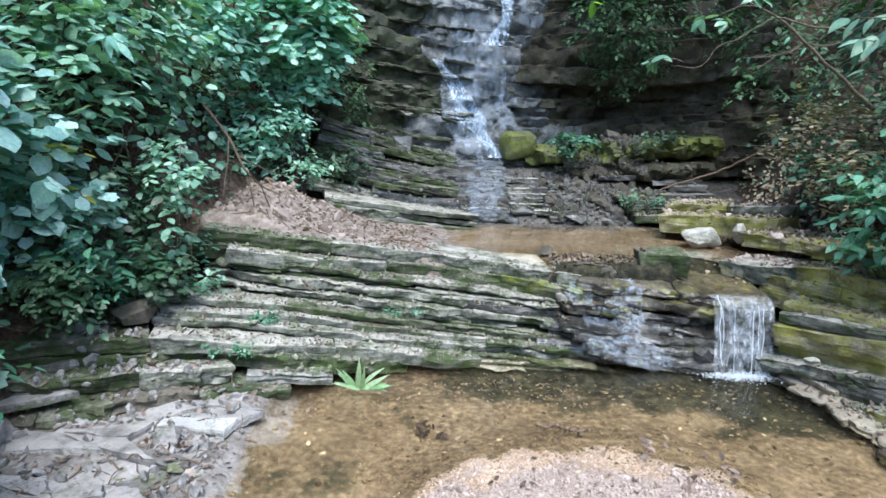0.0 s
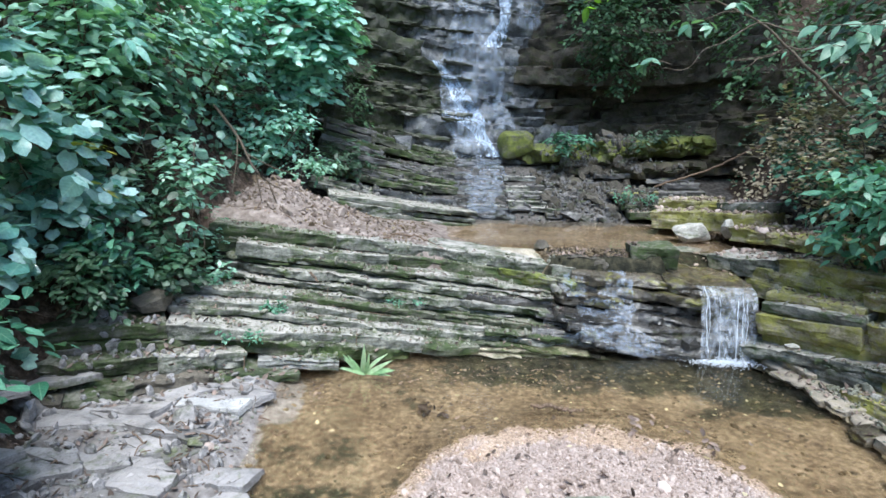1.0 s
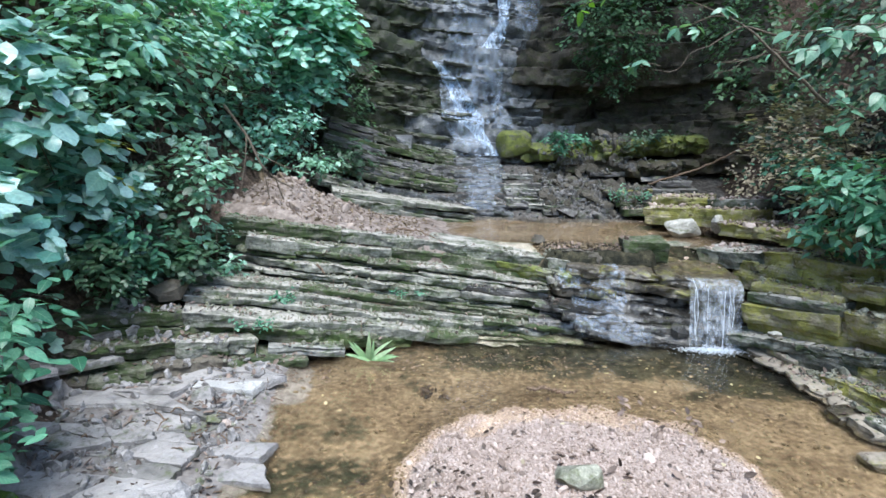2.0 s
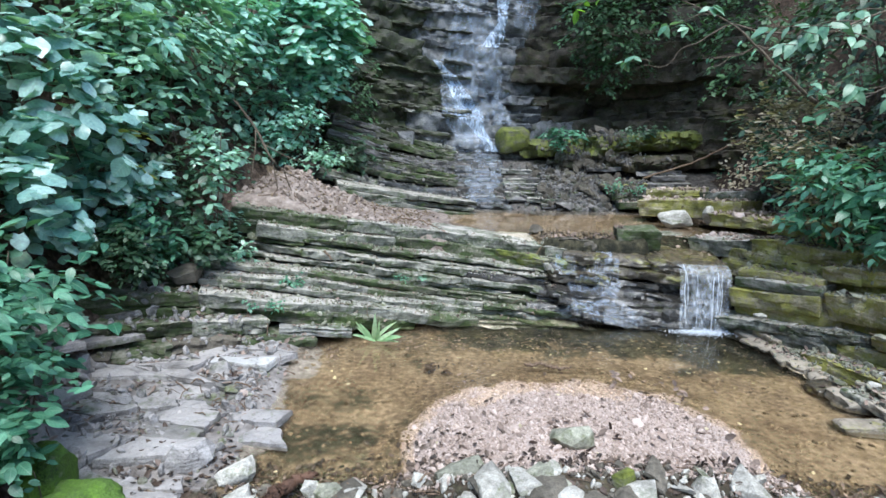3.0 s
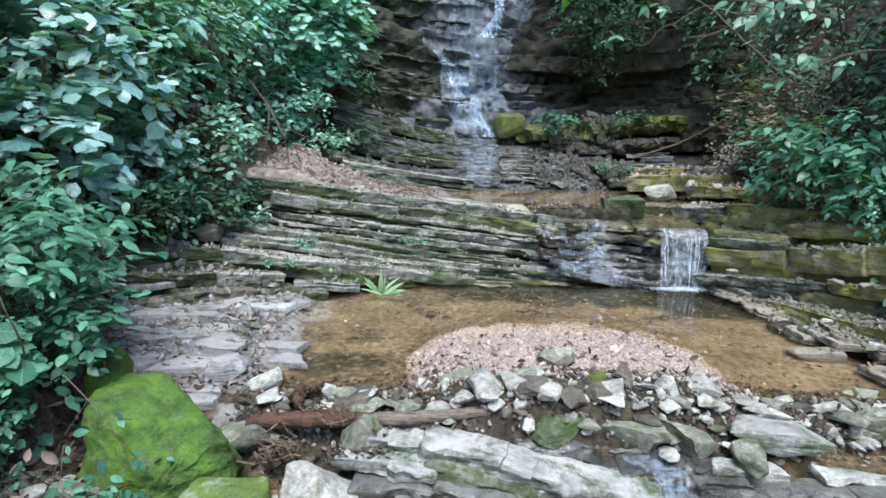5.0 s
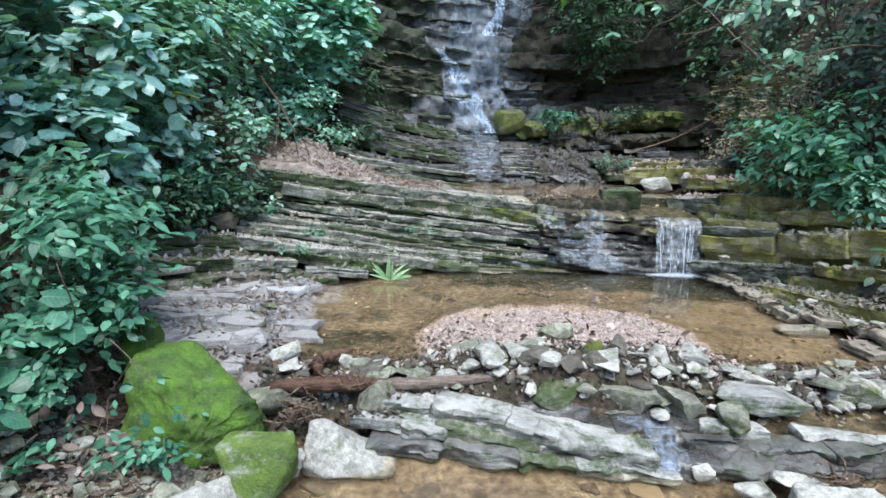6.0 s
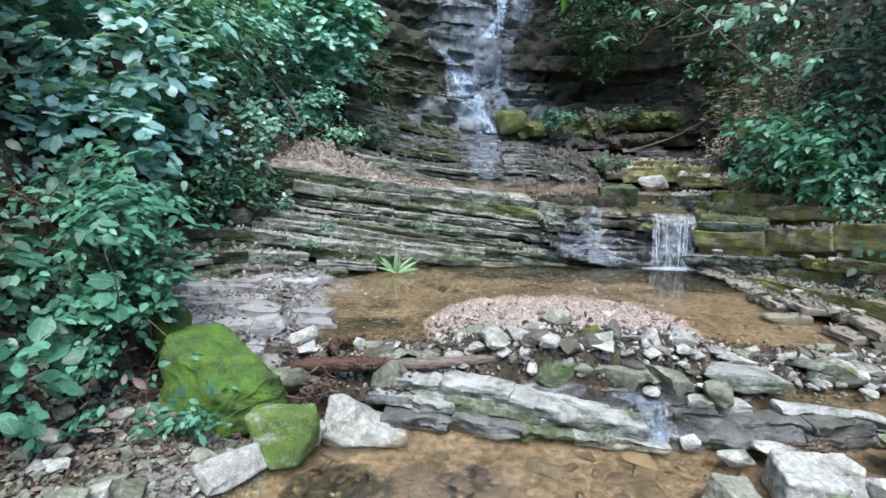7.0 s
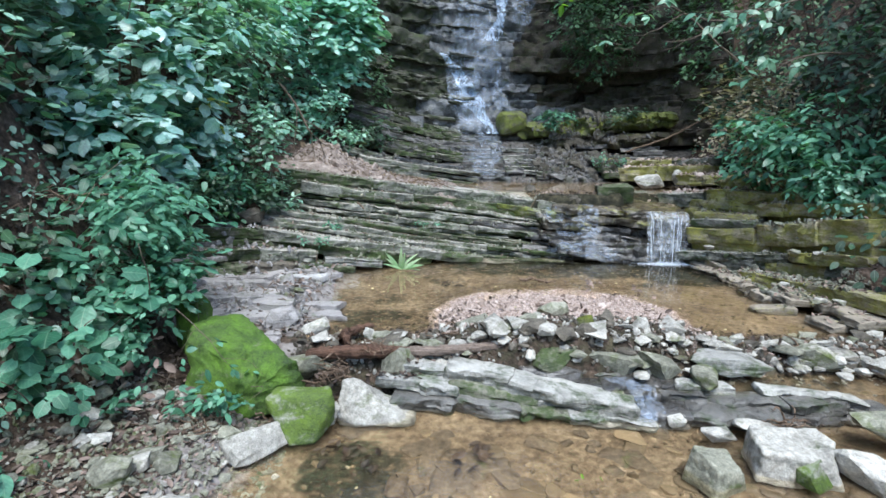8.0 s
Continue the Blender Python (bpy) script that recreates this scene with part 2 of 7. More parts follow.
MOSS_DARK = ((0.014, 0.027, 0.008), (0.065, 0.10, 0.026))
MOSS_YELLOW = ((0.085, 0.09, 0.022), (0.36, 0.345, 0.075))
M_LEDGE = rock("bedded_rock", (0.05, 0.052, 0.043), (0.33, 0.33, 0.285), moss=0.42, moss_colours=MOSS_DARK, dust=0.95, dust_colour=(0.56, 0.52, 0.465), stain=0.7)
M_LEDGE_MOSS = rock("mossy_rock", (0.035, 0.036, 0.026), (0.19, 0.185, 0.14), moss=0.66, moss_colours=MOSS_DARK, dust=0.75, dust_colour=(0.42, 0.40, 0.33), stain=0.6)
M_WALL = rock("wall_rock", (0.17, 0.148, 0.098), (0.52, 0.46, 0.32), moss=0.64, moss_colours=MOSS_YELLOW, dust=0.5, dust_colour=(0.42, 0.38, 0.3))
M_WET = rock("wet_rock", (0.018, 0.0165, 0.015), (0.125, 0.117, 0.107), moss=0.12, rough=0.22, stain=0.6, spec=0.7)
M_CLIFF = rock("cliff_rock", (0.034, 0.035, 0.037), (0.19, 0.197, 0.207), moss=0.30, rough=0.4, moss_colours=((0.012, 0.02, 0.006), (0.06, 0.075, 0.015)), stain=0.7, bedding=0.5)
M_BACKMOSS = rock("mossy_back_rock", (0.04, 0.04, 0.028), (0.20, 0.19, 0.14), moss=0.76, moss_colours=((0.03, 0.042, 0.009), (0.22, 0.25, 0.045)), dust=0.4, dust_colour=(0.34, 0.33, 0.26), stain=0.5, bedding=0.4)
# soil-brown rock; the hollow's deep shade is also put into its dark colour
M_HOLLOW = rock("shaded_hollow_rock", (0.022, 0.018, 0.013), (0.12, 0.10, 0.075), moss=0.4, rough=0.75, moss_colours=((0.012, 0.018, 0.006), (0.06, 0.07, 0.018)), stain=0.6, bedding=0.6)
M_BRIGHTMOSS = rock("bright_mossy_rock", (0.06, 0.062, 0.045), (0.27, 0.26, 0.2), moss=0.62, moss_colours=((0.035, 0.048, 0.008), (0.20, 0.235, 0.03)), dust=0.6, dust_colour=(0.42, 0.42, 0.3), stain=0.5)
M_CLIFF_MOSS = rock("mossy_cliff_rock", (0.018, 0.018, 0.014), (0.10, 0.096, 0.078), moss=0.62, rough=0.7, moss_colours=((0.006, 0.011, 0.004), (0.04, 0.056, 0.013)), dust=0.6, dust_colour=(0.30, 0.29, 0.25), stain=0.7, bedding=0.5)
M_WETBROWN = rock("wet_brown_rock", (0.035, 0.03, 0.022), (0.17, 0.145, 0.11), moss=0.3, rough=0.3, moss_colours=MOSS_YELLOW, stain=0.6, spec=0.6)
M_APRON = rock("apron_rock", (0.05, 0.047, 0.046), (0.22, 0.21, 0.205), moss=0.28, rough=0.55, dust=0.55, dust_colour=(0.33, 0.31, 0.29), stain=0.6)
M_PALE = rock("pale_stone", (0.23, 0.218, 0.188), (0.62, 0.595, 0.535), moss=0.2, stain=0.5, bedding=0.1)
M_GREY = rock("grey_stone", (0.11, 0.11, 0.082), (0.37, 0.365, 0.29), moss=0.3, stain=0.45, bedding=0.1)
M_DARKSTONE = rock("dark_stone", (0.045, 0.04, 0.032), (0.17, 0.15, 0.12), moss=0.12, bedding=0.1)
M_SUBROCK = rock("brown_bed_stone", (0.075, 0.055, 0.036), (0.20, 0.152, 0.10), moss=0.1, rough=0.6, stain=0.5, bedding=0.1)
M_MOSS = rock("moss_cushion", (0.10, 0.11, 0.06), (0.3, 0.3, 0.22), moss=1.0, moss_colours=((0.010, 0.030, 0.004), (0.115, 0.235, 0.014)), stain=0.0, bedding=0.0, fuzz=0.5)
M_MOSSFACE = rock("mossy_face_rock", (0.13, 0.13, 0.1), (0.36, 0.36, 0.31), moss=0.86, moss_colours=((0.014, 0.035, 0.004), (0.14, 0.225, 0.012)), dust=0.85, dust_colour=(0.46, 0.47, 0.4), stain=0.3, bedding=0.0, fuzz=0.5)
M_WETSHELF = rock("wet_shelf_rock", (0.032, 0.031, 0.027), (0.17, 0.163, 0.148), moss=0.3, moss_colours=MOSS_DARK, dust=0.25, dust_colour=(0.4, 0.38, 0.35), rough=0.4, stain=0.6, spec=0.5)
M_SHELF = rock("shelf_rock", (0.09, 0.09, 0.082), (0.38, 0.375, 0.345), moss=0.42, moss_colours=MOSS_DARK, dust=0.7, dust_colour=(0.56, 0.54, 0.5), rough=0.6, stain=0.6)
M_SHELFTOP = rock("dry_shelf_rock", (0.14, 0.14, 0.12), (0.48, 0.47, 0.43), moss=0.36, moss_colours=MOSS_DARK, dust=0.75, dust_colour=(0.62, 0.60, 0.55), rough=0.65, stain=0.7)
M_BANK = rock("brown_bank_rock", (0.10, 0.085, 0.064), (0.38, 0.335, 0.265), moss=0.2, moss_colours=MOSS_YELLOW, dust=0.85, dust_colour=(0.46, 0.395, 0.32), stain=0.6)
M_BEACH = rock("beach_slab", (0.13, 0.12, 0.115), (0.46, 0.44, 0.435), moss=0.2, dust=0.75, dust_colour=(0.48, 0.445, 0.43), rough=0.45, stain=0.6)
# pale colour standing for a wet slab's bright reflection of the sky
M_GLINTSLAB = rock("glint_slab", (0.24, 0.23, 0.225), (0.54, 0.53, 0.52), moss=0.08, dust=0.7, dust_colour=(0.58, 0.57, 0.56), stain=0.4)
M_GROUND = blended_ground("gully_ground", (
    (22, ((0.075, 0.054, 0.034), (0.145, 0.106, 0.068), (0.215, 0.162, 0.106), (0.32, 0.25, 0.175))),
    (24, ((0.012, 0.009, 0.007), (0.04, 0.028, 0.02), (0.09, 0.064, 0.048), (0.19, 0.14, 0.11))),
    (13, ((0.11, 0.085, 0.07), (0.20, 0.16, 0.138), (0.29, 0.24, 0.21), (0.40, 0.34, 0.305))),
    (20, ((0.03, 0.027, 0.024), (0.075, 0.068, 0.062), (0.14, 0.128, 0.118), (0.23, 0.212, 0.198))),
    (70, ((0.22, 0.165, 0.135), (0.32, 0.25, 0.215), (0.42, 0.34, 0.30), (0.54, 0.455, 0.41))),
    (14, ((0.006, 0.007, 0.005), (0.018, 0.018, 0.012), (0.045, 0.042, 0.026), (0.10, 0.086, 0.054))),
    (11, ((0.10, 0.088, 0.08), (0.19, 0.17, 0.158), (0.28, 0.255, 0.24), (0.39, 0.36, 0.345))),
), (None, "soil", "dirt", "stone", "bar", "dark_bed", "slate"))
M_PEBBLE = plain("pebbles", (0.25, 0.19, 0.155), (0.56, 0.46, 0.41), 0.7, 30, True)
M_CLOD = plain("dry_clods", (0.14, 0.105, 0.085), (0.42, 0.35, 0.305), 0.9, 25, True)
M_SUBPEB = plain("wet_pebbles", (0.055, 0.04, 0.024), (0.26, 0.195, 0.12), 0.5, 30, True)
M_LITTER = plain("dead_leaves", (0.05, 0.036, 0.03), (0.31, 0.235, 0.195), 0.75, 40, True)
M_WETLITTER = plain("wet_dead_leaves", (0.015, 0.011, 0.009), (0.10, 0.07, 0.052), 0.5, 40, True)
M_TWIG = plain("twigs", (0.07, 0.045, 0.03), (0.24, 0.17, 0.12), 0.85, 60)
M_LOG = timber("wet_log", (0.025, 0.013, 0.009), (0.19, 0.105, 0.07), 0.6)
M_LOGPALE = timber("pale_log", (0.06, 0.043, 0.034), (0.33, 0.26, 0.215), 0.75)
M_BARK = plain("bark", (0.05, 0.04, 0.03), (0.2, 0.16, 0.12), 0.9, 50)
# pale blue-green tones put the sky's sheen into the colour of these leaves
M_BIGLEAF = leaf_mat("sky_sheen_broad_leaves", (0.10, 0.26, 0.225), (0.47, 0.67, 0.655), 0.27)
M_MIDLEAF = leaf_mat("shrub_leaves", (0.075, 0.215, 0.14), (0.41, 0.65, 0.51), 0.32)
M_FARLEAF = leaf_mat("sky_sheen_far_leaves", (0.14, 0.37, 0.29), (0.47, 0.74, 0.645), 0.34)
# dark leaves; on the right slope this colour stands for shade under the trees
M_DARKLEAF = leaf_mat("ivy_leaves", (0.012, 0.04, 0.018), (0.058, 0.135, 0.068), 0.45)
M_LONGLEAF = leaf_mat("lance_leaves", (0.03, 0.135, 0.072), (0.22, 0.49, 0.32), 0.34)
M_LOWLEAF = leaf_mat("bank_leaves", (0.026, 0.11, 0.06), (0.15, 0.36, 0.235), 0.38, shine=0.45)
M_PALELEAF = leaf_mat("pale_sprig_leaves", (0.06, 0.19, 0.105), (0.25, 0.44, 0.30), 0.36)
# dark ivy; used high on the right slope it carries the tree shade
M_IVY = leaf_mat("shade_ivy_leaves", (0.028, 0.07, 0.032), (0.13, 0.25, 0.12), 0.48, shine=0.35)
M_BRIGHTLEAF = leaf_mat("lit_leaves", (0.14, 0.30, 0.03), (0.26, 0.46, 0.06), 0.45, sheer=0.45)
M_DRYLEAF = leaf_mat("withered_leaves", (0.23, 0.18, 0.12), (0.64, 0.54, 0.39), 0.6)
M_POOL = water_mat("pool_water", (0.94, 0.89, 0.77), 0.11)
M_UPPER = water_mat("upper_pool_water", (0.86, 0.83, 0.76), 0.07)
M_FALL = falling_mat("falling_water", 0.38, 0.74, (30, 30, 1.6), 0.52)
M_WHITE = falling_mat("white_water", 0.36, 0.66, (26, 26, 9), 0.78, (0.62, 0.75, 0.93))
M_FILM = falling_mat("film_water", 0.42, 0.72, (38, 38, 7), 0.4, (0.6, 0.7, 0.86))
M_VEIL = falling_mat("veil_water", 0.40, 0.74, (24, 24, 2.6), 0.42, (0.6, 0.7, 0.86))
M_FOAM = plain("foam", (0.5, 0.55, 0.62), (0.78, 0.82, 0.86), 0.35, 60)
M_YELLOW = leaf_mat("yellowing_leaves", (0.3, 0.3, 0.04), (0.45, 0.42, 0.06), 0.4)
M_STRAP = leaf_mat("strap_leaves", (0.25, 0.42, 0.20), (0.50, 0.66, 0.40), 0.4)


# ---- ground: one sheet with the stream bed, the banks and the gully's slopes ----
LEFT_Y, LEFT_X = (-40, -3, 0, 0.6, 1.2, 2.0, 2.6, 3.2, 4.0, 5.0, 6.0, 7.5, 9.0, 60), (-6, -2.6, -1.95, -1.8, -1.85, -2.25, -2.45, -2.5, -2.2, -2.3, -2.3, -2.2, -2.0, -6)
RIGHT_Y, RIGHT_X = (-40, -3, 0, 1.2, 2.2, 3.0, 4.0, 5.0, 6.0, 7.0, 8.5, 10, 60), (7, 3.6, 3.0, 3.2, 3.1, 3.3, 3.4, 3.6, 3.9, 4.1, 4.6, 5.0, 8)
BASE_Y = (-60, -8, -3, -1, 0, 0.5, 0.75, 0.95, 1.15, 1.3, 1.5, 1.62, 1.74, 2.2, 3.0, 3.9, 4.35, 4.75, 5.0, 6.3, 6.7, 7.0, 7.6, 8.4, 9.0, 9.5, 10.4, 11.3, 12.2, 16, 90)
BASE_Z = (-6, -1.3, -0.62, -0.44, -0.38, -0.36, -0.36, -0.32, -0.22, -0.05, 0.012, -0.02, -0.085, -0.11, -0.15, -0.26, -0.2, 0.45, 0.6, 0.63, 0.66, 0.72, 0.98, 1.27, 1.42, 1.45, 1.5, 2.2, 6.2, 9, 18)


def height(x, y):
    """Height of the ground at arrays x, y."""
    x, y = np.asarray(x, float), np.asarray(y, float)
    p = np.c_[x.ravel(), y.ravel(), np.zeros(x.size)]
    n1, n2 = fbm(p, 1.3, 3, 3).reshape(x.shape), fbm(p, 7.0, 3, 9).reshape(x.shape)
    z = np.interp(y, BASE_Y, BASE_Z)
    beach = smooth(-0.95, -1.3, x + 0.08 * n1) * smooth(1.45, 1.75, y) * (1 - smooth(3.3, 3.6, y))
    z = z * (1 - beach) + beach * (0.045 + 0.05 * np.clip(-1.2 - x, 0, 2))
    bar = ((x - 0.8 + 0.09 * n1) / 1.12) ** 2 + ((y - 2.12 + 0.08 * n1) / 1.02) ** 2
    z = z + 0.125 * smooth(1.25, 0.45, bar)
    shore = smooth(-0.95, -1.35, x) * (1 - smooth(1.2, 1.5, y))
    z = z * (1 - shore) + shore * np.maximum(z, -0.17 + 0.28 * np.clip(-1.2 - x, 0, 3))
    shelf = smooth(1.5, 1.9, x) * (1 - smooth(0.3, 0.9, y))
    z = z + shelf * 0.09
    tread = smooth(4.5, 4.8, y) * (1 - smooth(6.5, 7.2, y)) * smooth(0.5, -0.3, x)
    z = z * (1 - tread) + tread * (0.70 + 0.14 * np.clip(0.3 - x, 0, 3))
    z = z + 0.32 * np.exp(-(((x + 1.85) / 0.45) ** 2 + ((y - 5.5) / 0.6) ** 2))
    z = z + smooth(6.4, 7.2, y) * (1 - smooth(8.6, 9.4, y)) * 0.16 * np.clip(-0.2 - x, 0, 3)
    z = z + 0.06 * fbm(p * (1.0, 0.5, 1), 3.8, 4, 15).reshape(x.shape) * smooth(4.8, 5.1, y) * (1 - smooth(6.2, 6.6, y)) * smooth(-0.8, -1.2, x)
    z = z - 0.08 * smooth(1.1, 1.5, x) * np.exp(-((y - 1.16) / 0.11) ** 2)
    bank = smooth(0.75, 1.05, x) * smooth(2.25, 2.05, x) * smooth(4.5, 4.62, y) * smooth(5.3, 4.95, y)
    z = z * (1 - bank) + bank * 0.725
    left = np.clip(np.interp(y, LEFT_Y, LEFT_X) - x + 0.15 * n1, 0, None)
    right = np.clip(x - np.interp(y, RIGHT_Y, RIGHT_X) + 0.15 * n1, 0, None)
    z = z + 1.5 * np.minimum(left, 5) + 0.25 * np.clip(left - 5, 0, None) + 1.4 * np.minimum(right, 5) + 0.25 * np.clip(right - 5, 0, None)
    return z + 0.02 * n1 + 0.012 * n2 + 0.1 * n1 * np.clip(left + right, 0, 1)


def ground_z(x, y):
    return float(height(np.array([x]), np.array([y]))[0])


gx = np.r_[-90, -60, -40, -25, -15, -11, -8, np.arange(-6.5, -3.4, 0.15), np.arange(-3.4, 4.0, 0.045), np.arange(4.0, 7, 0.15), 8, 11, 15, 25, 40, 60, 90]
gy = np.r_[-90, -60, -40, -25, -15, -10, -7, np.arange(-5, -0.6, 0.15), np.arange(-0.6, 5.2, 0.045), np.arange(5.2, 10.5, 0.08), np.arange(10.6, 13, 0.25), 14, 16, 20, 28, 40, 60, 90]
XX, YY = np.meshgrid(gx, gy)
ZZ = height(XX, YY)
gverts = np.c_[XX.ravel(), YY.ravel(), ZZ.ravel()]
nx, ny = len(gx), len(gy)
gfaces = [(j * nx + i, j * nx + i + 1, (j + 1) * nx + i + 1, (j + 1) * nx + i) for j in range(ny - 1) for i in range(nx - 1)]
ground_me = mesh_of("ground", gverts, gfaces, M_GROUND)
cx, cy = gverts[:, 0], gverts[:, 1]
wob = 0.2 * fbm(np.c_[cx, cy, cx * 0], 2.5, 3, 21)
lx, rx = np.interp(cy, LEFT_Y, LEFT_X), np.interp(cy, RIGHT_Y, RIGHT_X)
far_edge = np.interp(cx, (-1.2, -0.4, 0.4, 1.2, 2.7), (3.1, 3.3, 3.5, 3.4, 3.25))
LAYERS = {
    "soil": np.maximum(0.85 * smooth(1.08, 1.2, cy + 0.3 * wob - 0.12 * smooth(1.1, 1.5, cx)) * smooth(1.64, 1.5, cy + 0.4 * wob) * (cx > -1.3) * (cx < 3.1), np.maximum(np.maximum(smooth(0.25, -0.1, cx - lx + wob), smooth(-0.25, 0.1, cx - rx + wob)), 0.95 * smooth(-1.15, -1.45, cx + wob) * (cy <= 1.5))),
    "dirt": np.maximum(smooth(0.25, -0.05, cx + wob) * smooth(4.4, 4.6, cy) * smooth(6.7, 6.5, cy), 0 * cx) * (cx > lx),
    "stone": smooth(6.5, 6.8, cy + wob) * (cx > lx) * (cx < rx),
    "bar": smooth(-0.045, 0.0, height(cx, cy) + 0.1 * wob) * (((cx - 0.8) / 1.2) ** 2 + ((cy - 2.2) / 1.0) ** 2 < 1) * smooth(1.5, 1.62, cy),
    # darker bed: pool's far edge, patches on the left, dam and outlet
    "dark_bed": np.maximum.reduce((0.8 * smooth(-0.5, 0.4, cy - far_edge + 1.8 * wob) * (cy < 4.6) * smooth(-1.0, 0.6, cx), 0.62 * smooth(2.4, 0.0, ((cx + 0.5) / 0.6) ** 2 + ((cy - 1.95) / 0.38) ** 2 + 5.0 * wob), 0.5 * smooth(0.96, 1.05, cy) * smooth(1.85, 1.62, cy + wob) * (cx < 2.6) * (1 - 0.6 * smooth(1.5, 1.6, cy) * smooth(0.1, 0.4, cx) * smooth(1.8, 1.5, cx)), 0.52 * smooth(-0.5, 0.6, fbm(np.c_[cx, cy, cx * 0], 2.2, 3, 33)) * (cy > 1.5) * (cy < 4) * smooth(0.5, -0.4, cx), 0.6 * smooth(1.3, 0.3, ((cx + 0.6) / 0.34) ** 2 + ((cy - 0.4) / 0.3) ** 2 + 3 * wob))) * (cx > -1.25) + 0.7 * smooth(0.8, 1.1, cx) * smooth(3.0, 2.8, cx) * smooth(4.2, 4.4, cy) * smooth(5.4, 5.0, cy),
    "slate": smooth(-1.0, -1.16, cx + 0.7 * wob) * smooth(3.7, 3.5, cy) * smooth(1.45, 1.6, cy) * smooth(-0.1, 0.1, cx - lx + wob) + 0.62 * smooth(-0.95, -1.15, cx + 0.5 * wob) * (cy < 1.45) * smooth(-1.3, -0.9, cy + wob) * smooth(-1.6, -1.35, cx + wob),
}
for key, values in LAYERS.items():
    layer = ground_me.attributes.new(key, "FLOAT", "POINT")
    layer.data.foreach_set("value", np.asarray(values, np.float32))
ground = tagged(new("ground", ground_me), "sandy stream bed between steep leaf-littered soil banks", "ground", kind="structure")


# ---- bedded rock: blocks split by joints, each with rounded, chipped edges ----
def block_mesh(name, size, material, seed, along, r=0.008, rough=0.014, lam=0.010, step=0.03, snap=1.0):
    L, D, T = size
    r = min(r, 0.4 * T, 0.3 * D, 0.3 * L)

    def cuts(h, n):
        return np.r_[-h, np.linspace(-h + r, h - r, max(2, n)), h]
    ax, ay, az = cuts(L / 2, int(L / step)), cuts(D / 2, min(7, int(D / step))), cuts(T / 2, max(2, min(7, int(T / 0.016))))
    A, B, C = len(ax), len(ay), len(az)
    index, verts, faces = {}, [], []

    def at(i, j, k):
        if (i, j, k) not in index:
            index[i, j, k] = len(verts)
            verts.append((ax[i], ay[j], az[k]))
        return index[i, j, k]
    for i in range(A - 1):
        for j in range(B - 1):
            faces.append((at(i, j, 0), at(i, j + 1, 0), at(i + 1, j + 1, 0), at(i + 1, j, 0)))
            faces.append((at(i, j, C - 1), at(i + 1, j, C - 1), at(i + 1, j + 1, C - 1), at(i, j + 1, C - 1)))
        for k in range(C - 1):
            faces.append((at(i, 0, k), at(i + 1, 0, k), at(i + 1, 0, k + 1), at(i, 0, k + 1)))
            faces.append((at(i, B - 1, k), at(i, B - 1, k + 1), at(i + 1, B - 1, k + 1), at(i + 1, B - 1, k)))
    for j in range(B - 1):
        for k in range(C - 1):
            faces.append((at(0, j, k), at(0, j, k + 1), at(0, j + 1, k + 1), at(0, j + 1, k)))
            faces.append((at(A - 1, j, k), at(A - 1, j + 1, k), at(A - 1, j + 1, k + 1), at(A - 1, j, k + 1)))
    p = np.array(verts)
    half = np.array([L, D, T]) / 2
    q = np.clip(p, -(half - r), half - r)
    d = p - q
    ln = np.maximum(np.linalg.norm(d, axis=1), 1e-9)
    p = q + d / ln[:, None] * np.minimum(ln, r)[:, None]
    s = p + np.array([along, seed * 1.9, seed * 0.7])
    front = 1 - smooth(-D / 2, 0, p[:, 1])
    bite = np.clip(fbm(s * (1, 0.2, 1), 3.1, 2, 8) - 0.35, 0, None)
    p[:, 1] -= front * (3.0 * rough * fbm(s * (1, 0.4, 1.3), 2.6, 4, 1) + lam * vnoise(s * (5, 1, 62), 2) + 0.8 * rough * vnoise(s * (18, 6, 30), 7) + 0.45 * rough * vnoise(s * 47, 9) - 7 * rough * bite)
    steps = np.round(vnoise(s * (6.5, 0.5, 8), 12) * 2.6) / 2.6 * 1.5 + np.round(vnoise(s * (17, 1, 21), 14) * 2) / 2 * 0.6
    p[:, 1] -= front * rough * snap * steps
    top = (p[:, 2] > 0)
    p[:, 2] += np.where(top, rough * (1.0 * fbm(s * (1, 1, 0), 2.2, 4, 4) + 0.5 * vnoise(s * (21, 21, 0), 15) - 1.8 * front * bite), -rough * 0.7 * fbm(s, 5, 3, 5))
    p[:, 0] += rough * 1.3 * fbm(s, 7, 2, 6) * smooth(0.3 * L, 0.5 * L, np.abs(p[:, 0]))
    return mesh_of(name, p, faces, material, 38)


LEDGE_GEOM = []


